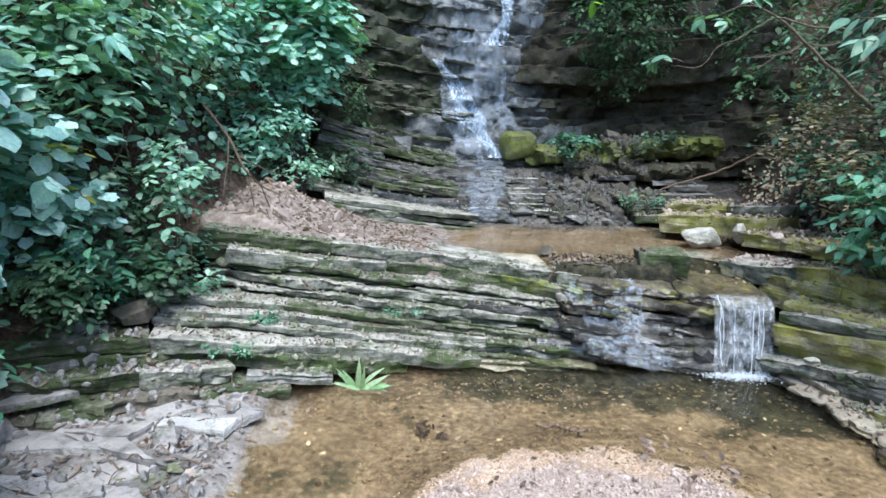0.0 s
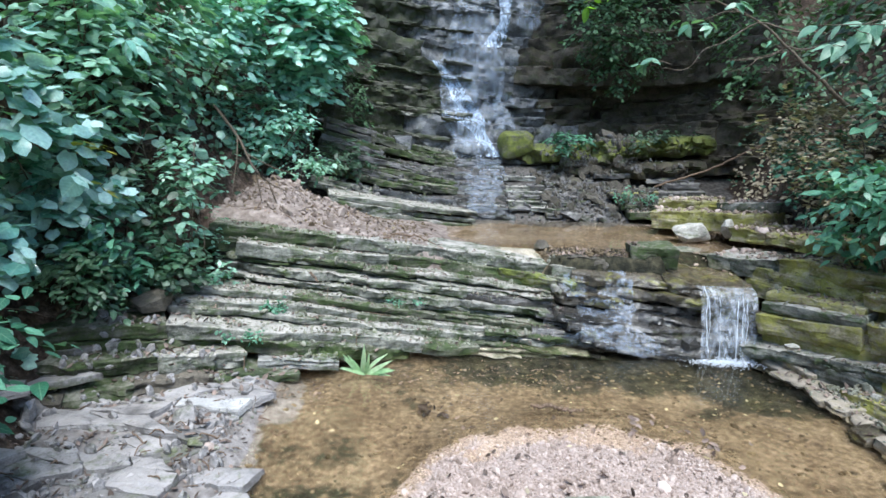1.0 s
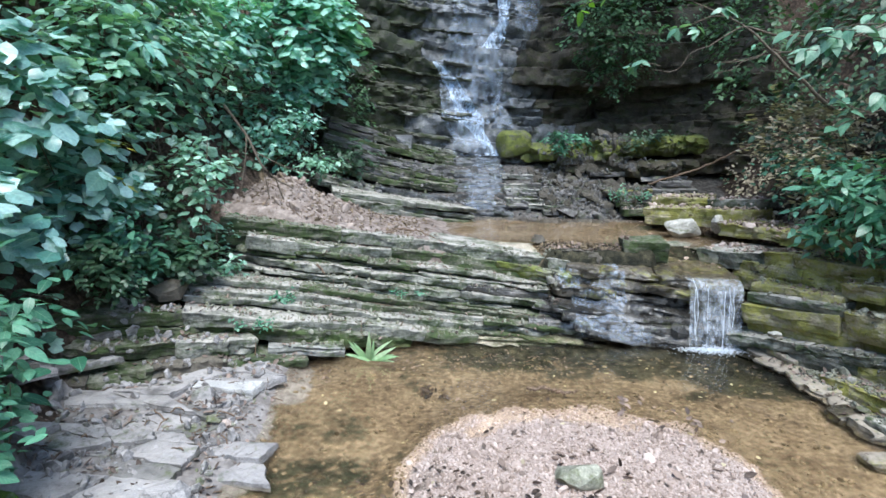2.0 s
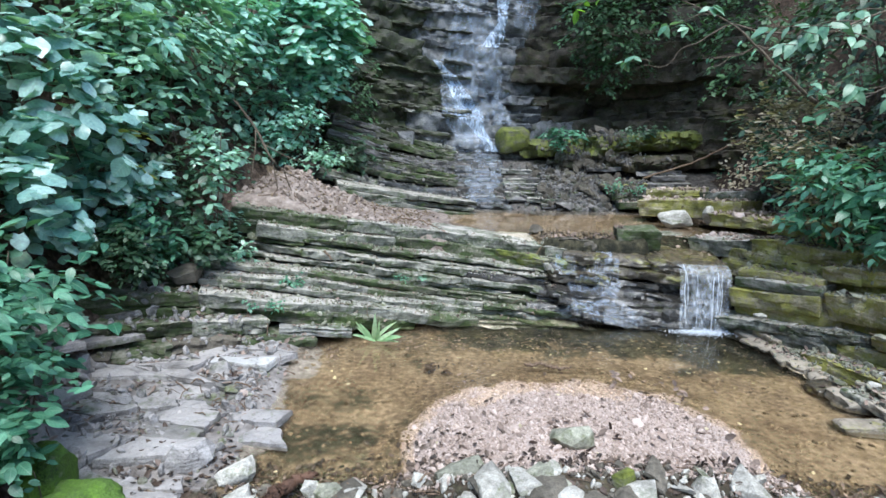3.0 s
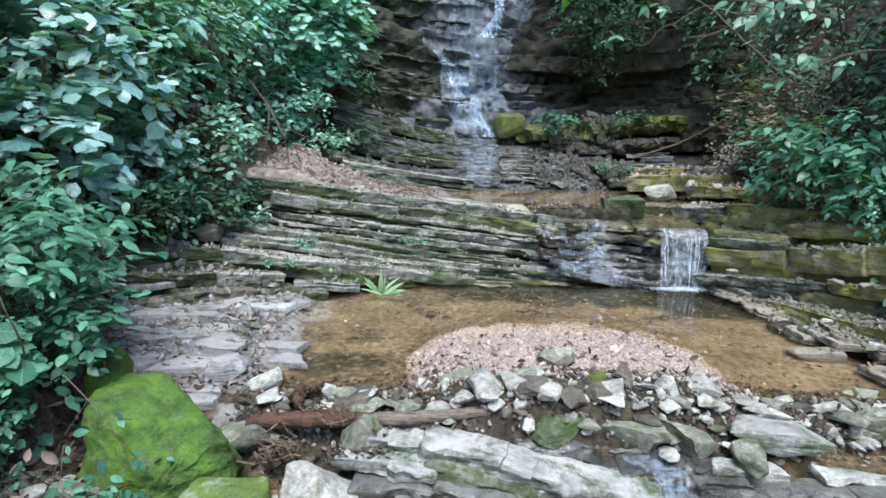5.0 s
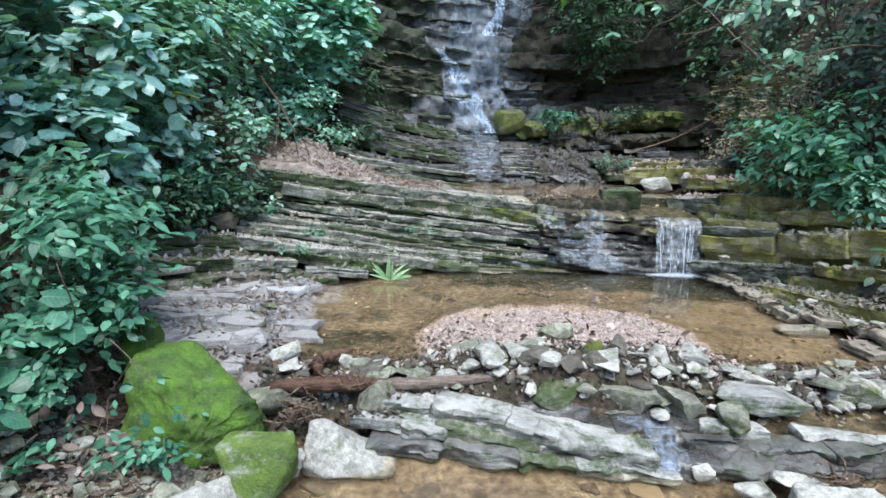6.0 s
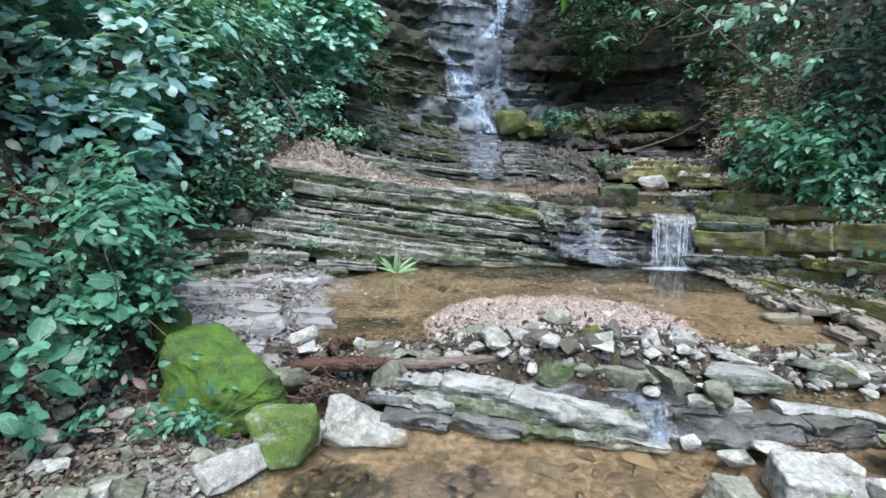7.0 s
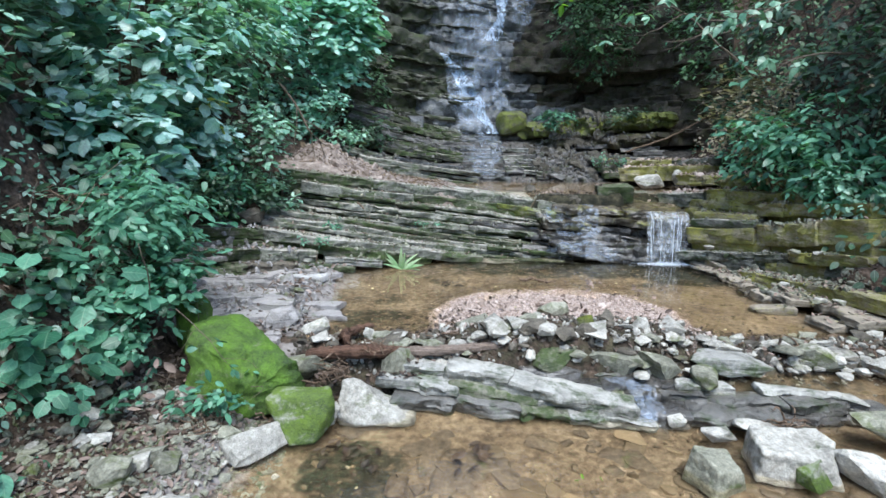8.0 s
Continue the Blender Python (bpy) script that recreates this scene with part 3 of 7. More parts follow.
def bed(parent, line, thick, depth, mean, materials, seed, name="slab", r=0.008, rough=0.014, jut=0.02, keep=None, gap=-0.012, skip=0.0, step=0.03, snap=1.0, lam=0.010):
    """A rock bed: blocks end to end along its front line of (x, y, top z); its back runs into the bank on the left of the line."""
    g = random.Random(seed)
    pts = np.array(line, float)
    seg = np.linalg.norm(np.diff(pts[:, :2], axis=0), axis=1)
    s = np.r_[0, np.cumsum(seg)]
    at, total = 0.0, s[-1]
    while at < total - 0.03:
        length = mean * g.uniform(0.55, 1.6)
        if total - at - length < 0.4 * mean:
            length = total - at
        a = np.array([np.interp(at, s, pts[:, c]) for c in range(3)])
        b = np.array([np.interp(at + length, s, pts[:, c]) for c in range(3)])
        at += length
        if g.random() < skip:
            continue
        yaw = math.atan2(b[1] - a[1], b[0] - a[0]) + radians(g.uniform(-2, 2))
        flat = math.hypot(b[0] - a[0], b[1] - a[1])
        dip = math.atan2(b[2] - a[2], flat) + radians(g.uniform(-0.6, 0.6))
        inward = np.array([-math.sin(yaw), math.cos(yaw), 0])
        c = (a + b) / 2 + inward * (depth / 2 + g.uniform(-jut, jut) * g.random()) + np.array([0, 0, -thick / 2 + g.uniform(-0.3, 0.3) * jut])
        if keep and not keep(c):
            continue
        size = (flat / math.cos(dip) - gap, depth, thick * g.uniform(0.9, 1.0))
        me = block_mesh(name, size, materials(c) if callable(materials) else g.choice(materials) if isinstance(materials, (list, tuple)) else materials, seed * 1.3, at - length / 2, r, rough, lam, step=step, snap=snap)
        m = Matrix.Translation(c) @ Matrix.Rotation(yaw, 4, "Z") @ Matrix.Rotation(-dip, 4, "Y") @ Matrix.Rotation(radians(g.uniform(-1.2, 1.2)), 4, "X")
        child(name, me, parent, m=m)
        LEDGE_GEOM.append((me, m))


# main ledge across the stream
main_ledge = thing("rock_ledge", "long ledge of thin grey limestone beds with moss, dipping to the stream", "rock ledge", kind="structure")
bed(main_ledge, [(-2.15, 4.36, 1.04), (-1.85, 4.45, 1.0), (-0.69, 4.68, 0.83), (0.1, 4.73, 0.755), (0.87, 4.71, 0.675), (1.22, 4.56, 0.63)], 0.12, 0.5, 1.1, [M_LEDGE, M_LEDGE, M_LEDGE_MOSS], 11, jut=0.03, rough=0.012)
bed(main_ledge, [(-1.2, 4.48, 0.765), (-0.6, 4.6, 0.71), (0.1, 4.66, 0.635), (0.87, 4.64, 0.555), (1.2, 4.5, 0.51)], 0.155, 0.45, 0.62, [M_LEDGE, M_LEDGE_MOSS], 12, jut=0.035, rough=0.011)
bed(main_ledge, [(-1.86, 4.22, 0.905), (-1.14, 4.40, 0.765)], 0.14, 0.35, 2.0, M_LEDGE, 13, jut=0.0, rough=0.008)
bed(main_ledge, [(-2.3, 4.3, 0.95), (-1.7, 4.4, 0.87)], 0.14, 0.4, 0.6, M_LEDGE_MOSS, 14)
bed(main_ledge, [(0.5, 4.64, 0.60), (0.95, 4.60, 0.55), (1.2, 4.44, 0.51)], 0.14, 0.4, 0.36, M_BRIGHTMOSS, 15, r=0.02, jut=0.02, rough=0.016)
THIN_X, THIN_Y = (-2.05, -1.65, -0.9, 0.23, 1.0, 1.7, 2.25), (4.1, 4.12, 4.12, 4.17, 4.2, 4.12, 3.98)
thin = random.Random(3)
top, back, k = 0.745, 0.25, 0
while top > 0.10:
    th = thin.choice((0.022, 0.03, 0.04, 0.05, 0.07))
    line = [(x, y + back - 0.008 * k * (x > 0.9) + 0.035 * math.sin(2.1 * x + 1.7 * k) + thin.uniform(-0.03, 0.03), top - 0.124 * (x + 1.65) + (0.05 * max(0, x - 1.3) if top < 0.5 else 0)) for x, y in zip(THIN_X, THIN_Y) if not (top > 0.5 and x > 1.9 - 2.5 * (top - 0.5))]
    dry_end = 0.95 + 0.3 * math.sin(2.3 * k)
    bed(main_ledge, line, th + 0.006, 0.42, 0.85, [M_LEDGE, M_LEDGE, M_LEDGE_MOSS], 20 + k, r=0.009, jut=0.05, rough=0.016, lam=0.008, keep=lambda c, e=dry_end: c[0] < e, skip=0.14, snap=1.6)
    bed(main_ledge, [(x, y + 0.06, z - th) for x, y, z in line], 0.024, 0.4, 1.3, M_LEDGE_MOSS, 220 + k, r=0.006, jut=0.01, rough=0.008, lam=0.004, keep=lambda c, e=dry_end: c[0] < e)
    bed(main_ledge, line, th + 0.014, 0.42, 0.5, M_WET, 40 + k, r=0.012, jut=0.03, rough=0.012, keep=lambda c, e=dry_end: c[0] >= e - 0.2 and c[2] > -0.12)
    back -= thin.choice((0.2, 0.5, 1.0)) * th + 0.004
    top, k = top - th - 0.016, k + 1

# low ledge at the pool's edge, with wider treads
low_ledge = thing("rock_ledge", "low ledge of thick dirt-topped limestone slabs with moss underneath", "rock ledge", kind="structure")
bed(low_ledge, [(-2.75, 2.85, 0.56), (-2.35, 3.0, 0.545), (-1.95, 3.3, 0.47), (-1.55, 3.52, 0.385), (-0.9, 3.72, 0.245), (-0.3, 3.84, 0.135), (0.3, 3.96, 0.06)], 0.105, 0.75, 0.8, [M_LEDGE, M_LEDGE_MOSS], 61, jut=0.02, r=0.009, rough=0.010, lam=0.006)
bed(low_ledge, [(-2.7, 2.9, 0.45), (-2.2, 3.1, 0.42), (-1.6, 3.5, 0.29), (-0.8, 3.72, 0.15), (-0.3, 3.86, 0.05)], 0.12, 0.6, 0.6, M_LEDGE_MOSS, 62, jut=0.03, rough=0.019, lam=0.008)
bed(low_ledge, [(-2.75, 2.7, 0.40), (-2.3, 2.84, 0.36), (-1.98, 3.1, 0.33)], 0.13, 0.5, 0.4, [M_LEDGE_MOSS, M_LEDGE], 63, jut=0.04, r=0.016, rough=0.019, lam=0.008)
bed(low_ledge, [(-1.98, 3.12, 0.305), (-1.5, 3.36, 0.235)], 0.13, 0.4, 0.33, [M_LEDGE, M_LEDGE_MOSS], 64, jut=0.03, r=0.016, rough=0.019, lam=0.008)
bed(low_ledge, [(-1.42, 3.42, 0.15), (-0.84, 3.56, 0.10)], 0.09, 0.35, 0.45, [M_SHELF, M_LEDGE], 65, jut=0.05)
bed(low_ledge, [(-2.6, 2.62, 0.22), (-2.1, 2.86, 0.18), (-1.5, 3.24, 0.11), (-1.1, 3.42, 0.05)], 0.1, 0.4, 0.35, [M_LEDGE_MOSS, M_DARKSTONE], 66, jut=0.05, r=0.016, rough=0.019, lam=0.008)

for k, (dy, dz) in enumerate(((0.16, 0.045), (0.27, 0.085), (0.36, 0.125))):
    bed(low_ledge, [(-2.1, 3.32 + dy, 0.49 + dz), (-1.55, 3.55 + dy, 0.385 + dz), (-0.9, 3.74 + dy, 0.245 + dz), (-0.3, 3.85 + dy, 0.135 + dz), (0.5, 3.99 + dy, 0.035 + dz)], 0.05, 0.4, 0.8, [M_LEDGE, M_LEDGE_MOSS, M_LEDGE], 67 + 0.3 * k, r=0.006, jut=0.04, rough=0.010, lam=0.005, skip=0.12)

# step with the two little falls, under the upper pool
fall_step = thing("rock_ledge", "wet dark rock step under the upper pool", "rock ledge", kind="structure")
bed(fall_step, [(1.2, 4.46, 0.60), (1.65, 4.42, 0.585), (2.05, 4.33, 0.565), (2.3, 4.28, 0.545), (2.78, 4.22, 0.53)], 0.12, 0.6, 0.5, M_WETBROWN, 71, r=0.03, jut=0.02, rough=0.026)
bed(fall_step, [(1.05, 4.47, 0.52), (1.5, 4.41, 0.49), (2.05, 4.29, 0.465), (2.3, 4.24, 0.45), (2.8, 4.2, 0.43)], 0.1, 0.5, 0.6, [M_WETBROWN, M_WETBROWN, M_WET], 72, r=0.02, jut=0.03, rough=0.022)
bed(fall_step, [(1.05, 4.43, 0.43), (1.5, 4.35, 0.40), (2.05, 4.25, 0.375), (2.3, 4.2, 0.36), (2.8, 4.16, 0.34)], 0.13, 0.5, 0.7, [M_WETBROWN, M_WET], 73, r=0.03, jut=0.04, rough=0.026)
bed(fall_step, [(1.5, 4.28, 0.29), (2.05, 4.18, 0.26), (2.3, 4.15, 0.25), (2.8, 4.12, 0.23)], 0.16, 0.5, 0.5, [M_WETBROWN, M_WET], 73.5, r=0.03, jut=0.04, rough=0.026)
bed(fall_step, [(2.1, 4.16, 0.17), (2.45, 4.1, 0.16), (2.75, 4.0, 0.15)], 0.22, 0.5, 0.4, M_WET, 74, r=0.03, jut=0.04, rough=0.024)
bed(fall_step, [(1.1, 4.6, 0.70), (1.45, 4.62, 0.69), (1.8, 4.66, 0.67)], 0.1, 0.3, 0.4, [M_WETBROWN, M_DARKSTONE], 75, jut=0.03, rough=0.03)
bed(fall_step, [(1.8, 4.62, 0.825), (2.22, 4.59, 0.835)], 0.24, 0.34, 0.6, M_LEDGE_MOSS, 79, r=0.02, jut=0.0, rough=0.014)
for k, (z, y) in enumerate(((0.20, 4.14), (0.14, 4.07), (0.085, 4.0), (0.035, 3.92))):
    bed(fall_step, [(1.0 + 0.1 * k, y + 0.07, z + 0.09), (1.5, y + 0.01, z + 0.03), (2.3, y - 0.07, z - 0.02)], 0.07, 0.5, 0.9, M_WET, 76 + k * 0.1, r=0.012, jut=0.03, rough=0.02)

# right-hand wall of thick mossy beds
right_wall = thing("rock_ledge", "stepped wall of thick moss-covered limestone beds beside the pool", "rock ledge", kind="structure")
bed(right_wall, [(2.5, 3.92, 0.13), (2.66, 3.75, 0.18), (2.85, 3.47, 0.225), (3.0, 3.25, 0.265), (3.08, 2.98, 0.32), (3.2, 2.56, 0.4), (3.3, 2.2, 0.45)], 0.10, 0.6, 0.6, [M_WALL, M_WALL, M_LEDGE], 81, jut=0.03, rough=0.016)
bed(right_wall, [(2.6, 3.9, 0.43), (3.02, 3.34, 0.52)], 0.19, 0.6, 0.9, M_WALL, 82, jut=0.0, rough=0.011)
bed(right_wall, [(3.07, 3.33, 0.56), (3.17, 2.89, 0.66), (3.33, 2.3, 0.76)], 0.24, 0.6, 0.62, M_WALL, 83, jut=0.02, rough=0.012)
bed(right_wall, [(2.63, 3.93, 0.515), (2.85, 3.63, 0.555), (3.05, 3.36, 0.585)], 0.09, 0.6, 0.8, [M_WALL, M_LEDGE], 84, jut=0.015, rough=0.012)
bed(right_wall, [(2.72, 3.98, 0.585), (3.08, 3.42, 0.63)], 0.07, 0.6, 0.4, [M_WALL, M_WALL, M_LEDGE], 89, jut=0.03, rough=0.014)
bed(right_wall, [(3.13, 3.5, 0.73), (3.24, 3.05, 0.79), (3.4, 2.4, 0.88)], 0.13, 0.6, 0.4, M_WALL, 85, jut=0.04, rough=0.016)
bed(right_wall, [(2.62, 4.86, 0.72), (2.88, 4.48, 0.76), (3.05, 4.04, 0.845)], 0.19, 0.7, 0.5, [M_WALL, M_WALL, M_LEDGE], 86, jut=0.03, rough=0.016)
bed(right_wall, [(3.07, 4.02, 0.85), (3.25, 3.5, 0.84), (3.35, 3.1, 0.86)], 0.15, 0.7, 0.42, M_WALL, 90, jut=0.04, rough=0.016)
bed(right_wall, [(3.0, 5.2, 0.95), (3.2, 4.6, 0.97), (3.4, 4.1, 0.99)], 0.15, 0.7, 0.5, M_WALL, 87, jut=0.04, rough=0.018)
bed(right_wall, [(2.5, 6.08, 0.975), (3.12, 5.66, 1.03), (3.4, 5.3, 1.06)], 0.22, 0.7, 0.62, [M_WALL, M_WALL, M_LEDGE], 88, jut=0.03, rough=0.016)
bed(right_wall, [(2.75, 6.5, 1.07), (3.3, 6.1, 1.12), (3.6, 5.6, 1.16)], 0.12, 0.7, 0.5, [M_WALL, M_LEDGE], 95, jut=0.05, rough=0.016)

bed(right_wall, [(2.72, 3.97, 0.50), (3.13, 3.36, 0.56), (3.25, 2.9, 0.64), (3.42, 2.3, 0.74)], 0.62, 0.5, 0.9, M_WALL, 96, jut=0.0, rough=0.012)
bed(right_wall, [(2.86, 4.55, 0.70), (3.2, 3.6, 0.78), (3.36, 3.0, 0.80)], 0.3, 0.6, 0.9, M_WALL, 97, jut=0.0, rough=0.012)

bed(right_wall, [(2.56, 3.92, 0.05), (2.71, 3.76, 0.09), (2.9, 3.48, 0.14), (3.05, 3.25, 0.18), (3.13, 2.98, 0.235), (3.25, 2.56, 0.315), (3.35, 2.2, 0.365)], 0.24, 0.5, 0.5, [M_WALL, M_LEDGE], 98, jut=0.02, rough=0.014)

# low slabs along the right bank
right_bank = thing("rock_ledge", "low pale slabs along the water's edge", "rock ledge", kind="structure")
bed(right_bank, [(2.58, 3.78, 0.03), (2.74, 3.4, 0.03), (2.67, 2.8, 0.025), (2.57, 2.34, 0.02), (2.5, 2.0, 0.02)], 0.1, 0.3, 0.22, [M_WETBROWN, M_BANK, M_BANK], 91, jut=0.11, r=0.018, rough=0.02, skip=0.12)
bed(right_bank, [(2.68, 3.7, 0.075), (2.82, 3.3, 0.075), (2.77, 2.8, 0.07), (2.70, 2.3, 0.07), (2.66, 1.9, 0.07), (2.7, 1.7, 0.06)], 0.07, 0.34, 0.26, [M_BANK, M_LEDGE, M_BANK], 92, jut=0.1, r=0.012, rough=0.014, skip=0.1)
bed(right_bank, [(2.86, 2.95, 0.105), (2.83, 2.5, 0.11), (2.82, 2.0, 0.12), (2.84, 1.6, 0.12)], 0.06, 0.3, 0.3, [M_BANK, M_WALL, M_BANK], 94, jut=0.05, r=0.012, rough=0.014, skip=0.2)
bed(right_bank, [(2.84, 3.2, 0.10), (2.93, 2.6, 0.155), (3.0, 2.05, 0.235), (3.05, 1.6, 0.27)], 0.12, 0.6, 0.75, [M_WALL, M_LEDGE_MOSS], 93, jut=0.015, r=0.009, rough=0.010)

# second ledge on the upper level and the stepped apron below the high fall
upper_ledge = thing("rock_ledge", "low stack of thin grey-green limestone beds beside the upper pool", "rock ledge", kind="structure")
for k in range(5):
    z0 = 1.17 - 0.075 * k
    bed(upper_ledge, [(-1.42, 6.0 - 0.03 * k, z0), (-0.9, 6.12 - 0.03 * k, z0 - 0.11), (-0.3, 6.3 - 0.03 * k, z0 - 0.215), (0.4, 6.6 - 0.03 * k, z0 - 0.31)], 0.07, 0.9, 0.9, [M_LEDGE, M_LEDGE, M_LEDGE_MOSS], 101 + k, jut=0.05, r=0.009, rough=0.012, lam=0.006)
apron = thing("rock_ledge", "grey stepped rock apron below the high waterfall", "rock ledge", kind="structure")
for k in range(13):
    y, z = 6.95 + 0.165 * k, 0.78 + 0.062 * k
    lift = 0.05 + 0.01 * k
    bed(apron, [(-1.9, y - 0.25 - 0.05 * k, z + 0.35 + 0.02 * k), (-0.8, y - 0.1 - 0.03 * k, z + lift + 0.06), (0.15, y, z + 0.01)], 0.09, 0.6, 0.8, [M_APRON, M_LEDGE_MOSS, M_CLIFF_MOSS] if k > 3 else [M_APRON, M_CLIFF, M_LEDGE], 120 + k, jut=0.07, rough=0.014, r=0.009, skip=0.2)
    bed(apron, [(0.1, y + 0.02, z + 0.01), (0.95, y + 0.03, z)], 0.09, 0.6, 0.9, [M_WET, M_CLIFF], 140 + k, jut=0.03, rough=0.016, r=0.03)
    if k < 8:
        bed(apron, [(0.9, y - 0.02, z + 0.035), (1.25 + 0.05 * (k % 3), y, z + 0.03), (1.62 + 0.06 * ((k * 5) % 4), y + 0.03, z + 0.015)], 0.075, 0.5, 0.5, [M_APRON, M_SHELF, M_LEDGE], 175 + k, jut=0.05, rough=0.013, r=0.012, skip=0.12)
for k in range(7):
    y, z = 6.75 + 0.2 * k, 0.86 + 0.075 * k
    bed(apron, [(2.5 - 0.03 * k, y + 0.1, z), (3.1, y, z + 0.03), (3.7, y - 0.15, z + 0.06)], 0.09, 0.6, 0.6, [M_LEDGE_MOSS, M_LEDGE_MOSS, M_APRON, M_WALL], 190 + k, jut=0.06, rough=0.014, r=0.012, skip=0.12)

# high cliff at the back with a deep hollow beside the fall
cliff = thing("rock_cliff", "tall dark wet bedded rock cliff behind the stream", "rock cliff", kind="structure")
zc, k = 1.3, 0
while zc < 6.6:
    g = random.Random(500 + k)
    th = g.choice((0.09, 0.13, 0.18, 0.26, 0.36)) if zc < 4.6 else 0.5
    yb = 8.95 + 0.42 * (zc - 1.4) + g.uniform(-0.03, 0.03)
    hollow = 0.75 if 2.0 < zc < 2.8 else 0.45 if 1.7 < zc <= 2.0 else -0.12 if 2.8 <= zc < 3.6 else 0.0
    line = [(-5.0, yb - 1.5, zc + th + 0.55), (-2.2, yb - 0.55, zc + th + 0.36), (-0.9, yb + 0.02, zc + th + 0.16), (0.4, yb + 0.08 * g.random(), zc + th), (1.5, yb, zc + th - 0.02), (2.2, yb + hollow * 0.8, zc + th), (3.4, yb - 0.2 + hollow, zc + th + 0.03), (5.2, yb - 1.2, zc + th + 0.1)]
    line = [(x, y + g.uniform(-0.03, 0.03), z + g.uniform(-0.04, 0.04)) for x, y, z in line]
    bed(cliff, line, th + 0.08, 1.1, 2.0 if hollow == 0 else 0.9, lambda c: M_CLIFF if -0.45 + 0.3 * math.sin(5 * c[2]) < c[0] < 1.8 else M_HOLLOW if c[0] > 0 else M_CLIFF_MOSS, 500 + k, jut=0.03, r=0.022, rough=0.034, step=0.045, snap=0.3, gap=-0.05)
    if g.random() < 0.75:
        lip = [(x, y - 0.07, z + 0.015) for x, y, z in line[1:4]]
        bed(cliff, lip, 0.06, 0.5, 0.8, [M_CLIFF_MOSS, M_CLIFF_MOSS, M_LEDGE], 540 + k, jut=0.05, r=0.012, rough=0.025, skip=0.35)
    zc, k = zc + th * 0.98, k + 1
mossy_back = thing("rock_ledge", "moss-grown rock ledge in front of a dark hollow", "rock ledge", kind="structure")
bed(mossy_back, [(1.25, 8.75, 1.72), (2.2, 8.35, 1.78), (3.2, 8.05, 1.86), (4.0, 7.7, 1.95)], 0.32, 0.9, 1.5, M_BACKMOSS, 601, jut=0.05, r=0.1, rough=0.05)
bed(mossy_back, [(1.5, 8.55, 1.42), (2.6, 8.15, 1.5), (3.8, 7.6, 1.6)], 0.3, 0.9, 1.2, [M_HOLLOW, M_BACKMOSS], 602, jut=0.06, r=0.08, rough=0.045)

# rock shelf between the dam and the lower pool
shelf = thing("rock_ledge", "low pale shelf of wet-footed limestone between the two pools", "rock ledge", kind="structure")
bed(shelf, [(-0.14, 1.1, -0.02), (0.3, 1.0, -0.07), (0.75, 0.9, -0.135), (1.0, 0.86, -0.175)], 0.09, 0.2, 0.7, M_SHELFTOP, 162, jut=0.02, r=0.016, rough=0.02)
bed(shelf, [(-0.1, 1.06, -0.085), (0.3, 0.955, -0.13), (0.75, 0.865, -0.185), (1.0, 0.83, -0.215)], 0.1, 0.24, 0.4, [M_SHELF, M_LEDGE_MOSS, M_WETSHELF], 171, jut=0.03, r=0.02, rough=0.018)
bed(shelf, [(-0.44, 1.16, -0.03), (-0.14, 1.1, -0.045)], 0.06, 0.22, 0.2, [M_LEDGE_MOSS, M_SHELF], 167, jut=0.04, rough=0.016)
bed(shelf, [(-0.56, 1.06, -0.085), (-0.3, 1.02, -0.095), (-0.06, 0.98, -0.11)], 0.07, 0.26, 0.26, [M_LEDGE_MOSS, M_SHELF], 161, jut=0.04, rough=0.016, r=0.014)
bed(shelf, [(-0.46, 0.95, -0.15), (0.1, 0.9, -0.17), (0.65, 0.83, -0.2), (1.1, 0.82, -0.235)], 0.12, 0.32, 0.34, [M_WETSHELF, M_LEDGE_MOSS, M_SHELF], 163, jut=0.04, r=0.018, rough=0.018)
bed(shelf, [(-0.1, 1.24, -0.04), (0.4, 1.18, -0.075), (0.9, 1.12, -0.105), (1.5, 1.1, -0.12)], 0.1, 0.22, 0.34, [M_WET, M_WET, M_WETSHELF], 170, jut=0.06, r=0.015, rough=0.022)
for k, (y, z) in enumerate(((1.12, -0.115), (1.05, -0.14), (0.98, -0.165), (0.92, -0.185), (0.86, -0.205))):
    bed(shelf, [(0.62 + 0.08 * k, y, z), (1.0, y - 0.04, z - 0.015), (1.32, y - 0.04, z - 0.005)], 0.05, 0.2, 0.26, M_WET, 172 + 0.3 * k, jut=0.04, r=0.014, rough=0.02)
bed(shelf, [(1.1, 0.84, -0.2), (1.45, 0.80, -0.19), (2.0, 0.79, -0.18), (2.5, 0.80, -0.2)], 0.12, 0.24, 0.38, [M_WETSHELF, M_WET, M_WETSHELF], 165, jut=0.05, r=0.02, rough=0.022)
bed(shelf, [(1.2, 0.94, -0.145), (1.6, 0.92, -0.135), (2.1, 0.87, -0.14), (2.5, 0.85, -0.15)], 0.07, 0.13, 0.34, [M_WETSHELF, M_SHELF, M_WETSHELF], 166, jut=0.05, r=0.016, rough=0.022, skip=0.1)
bed(shelf, [(1.3, 1.03, -0.105), (1.62, 1.0, -0.11)], 0.05, 0.12, 0.3, M_SHELFTOP, 168, jut=0.02, r=0.016, rough=0.018)
bed(shelf, [(1.8, 0.97, -0.095), (2.08, 0.93, -0.11), (2.35, 0.88, -0.13)], 0.06, 0.13, 0.5, M_SHELFTOP, 169, jut=0.02, r=0.02, rough=0.022)

# flat slabs of the left-hand beach
beach = thing("rock_ledge", "flat cracked pale slabs of a small beach with leaf litter", "rock slabs", kind="structure")

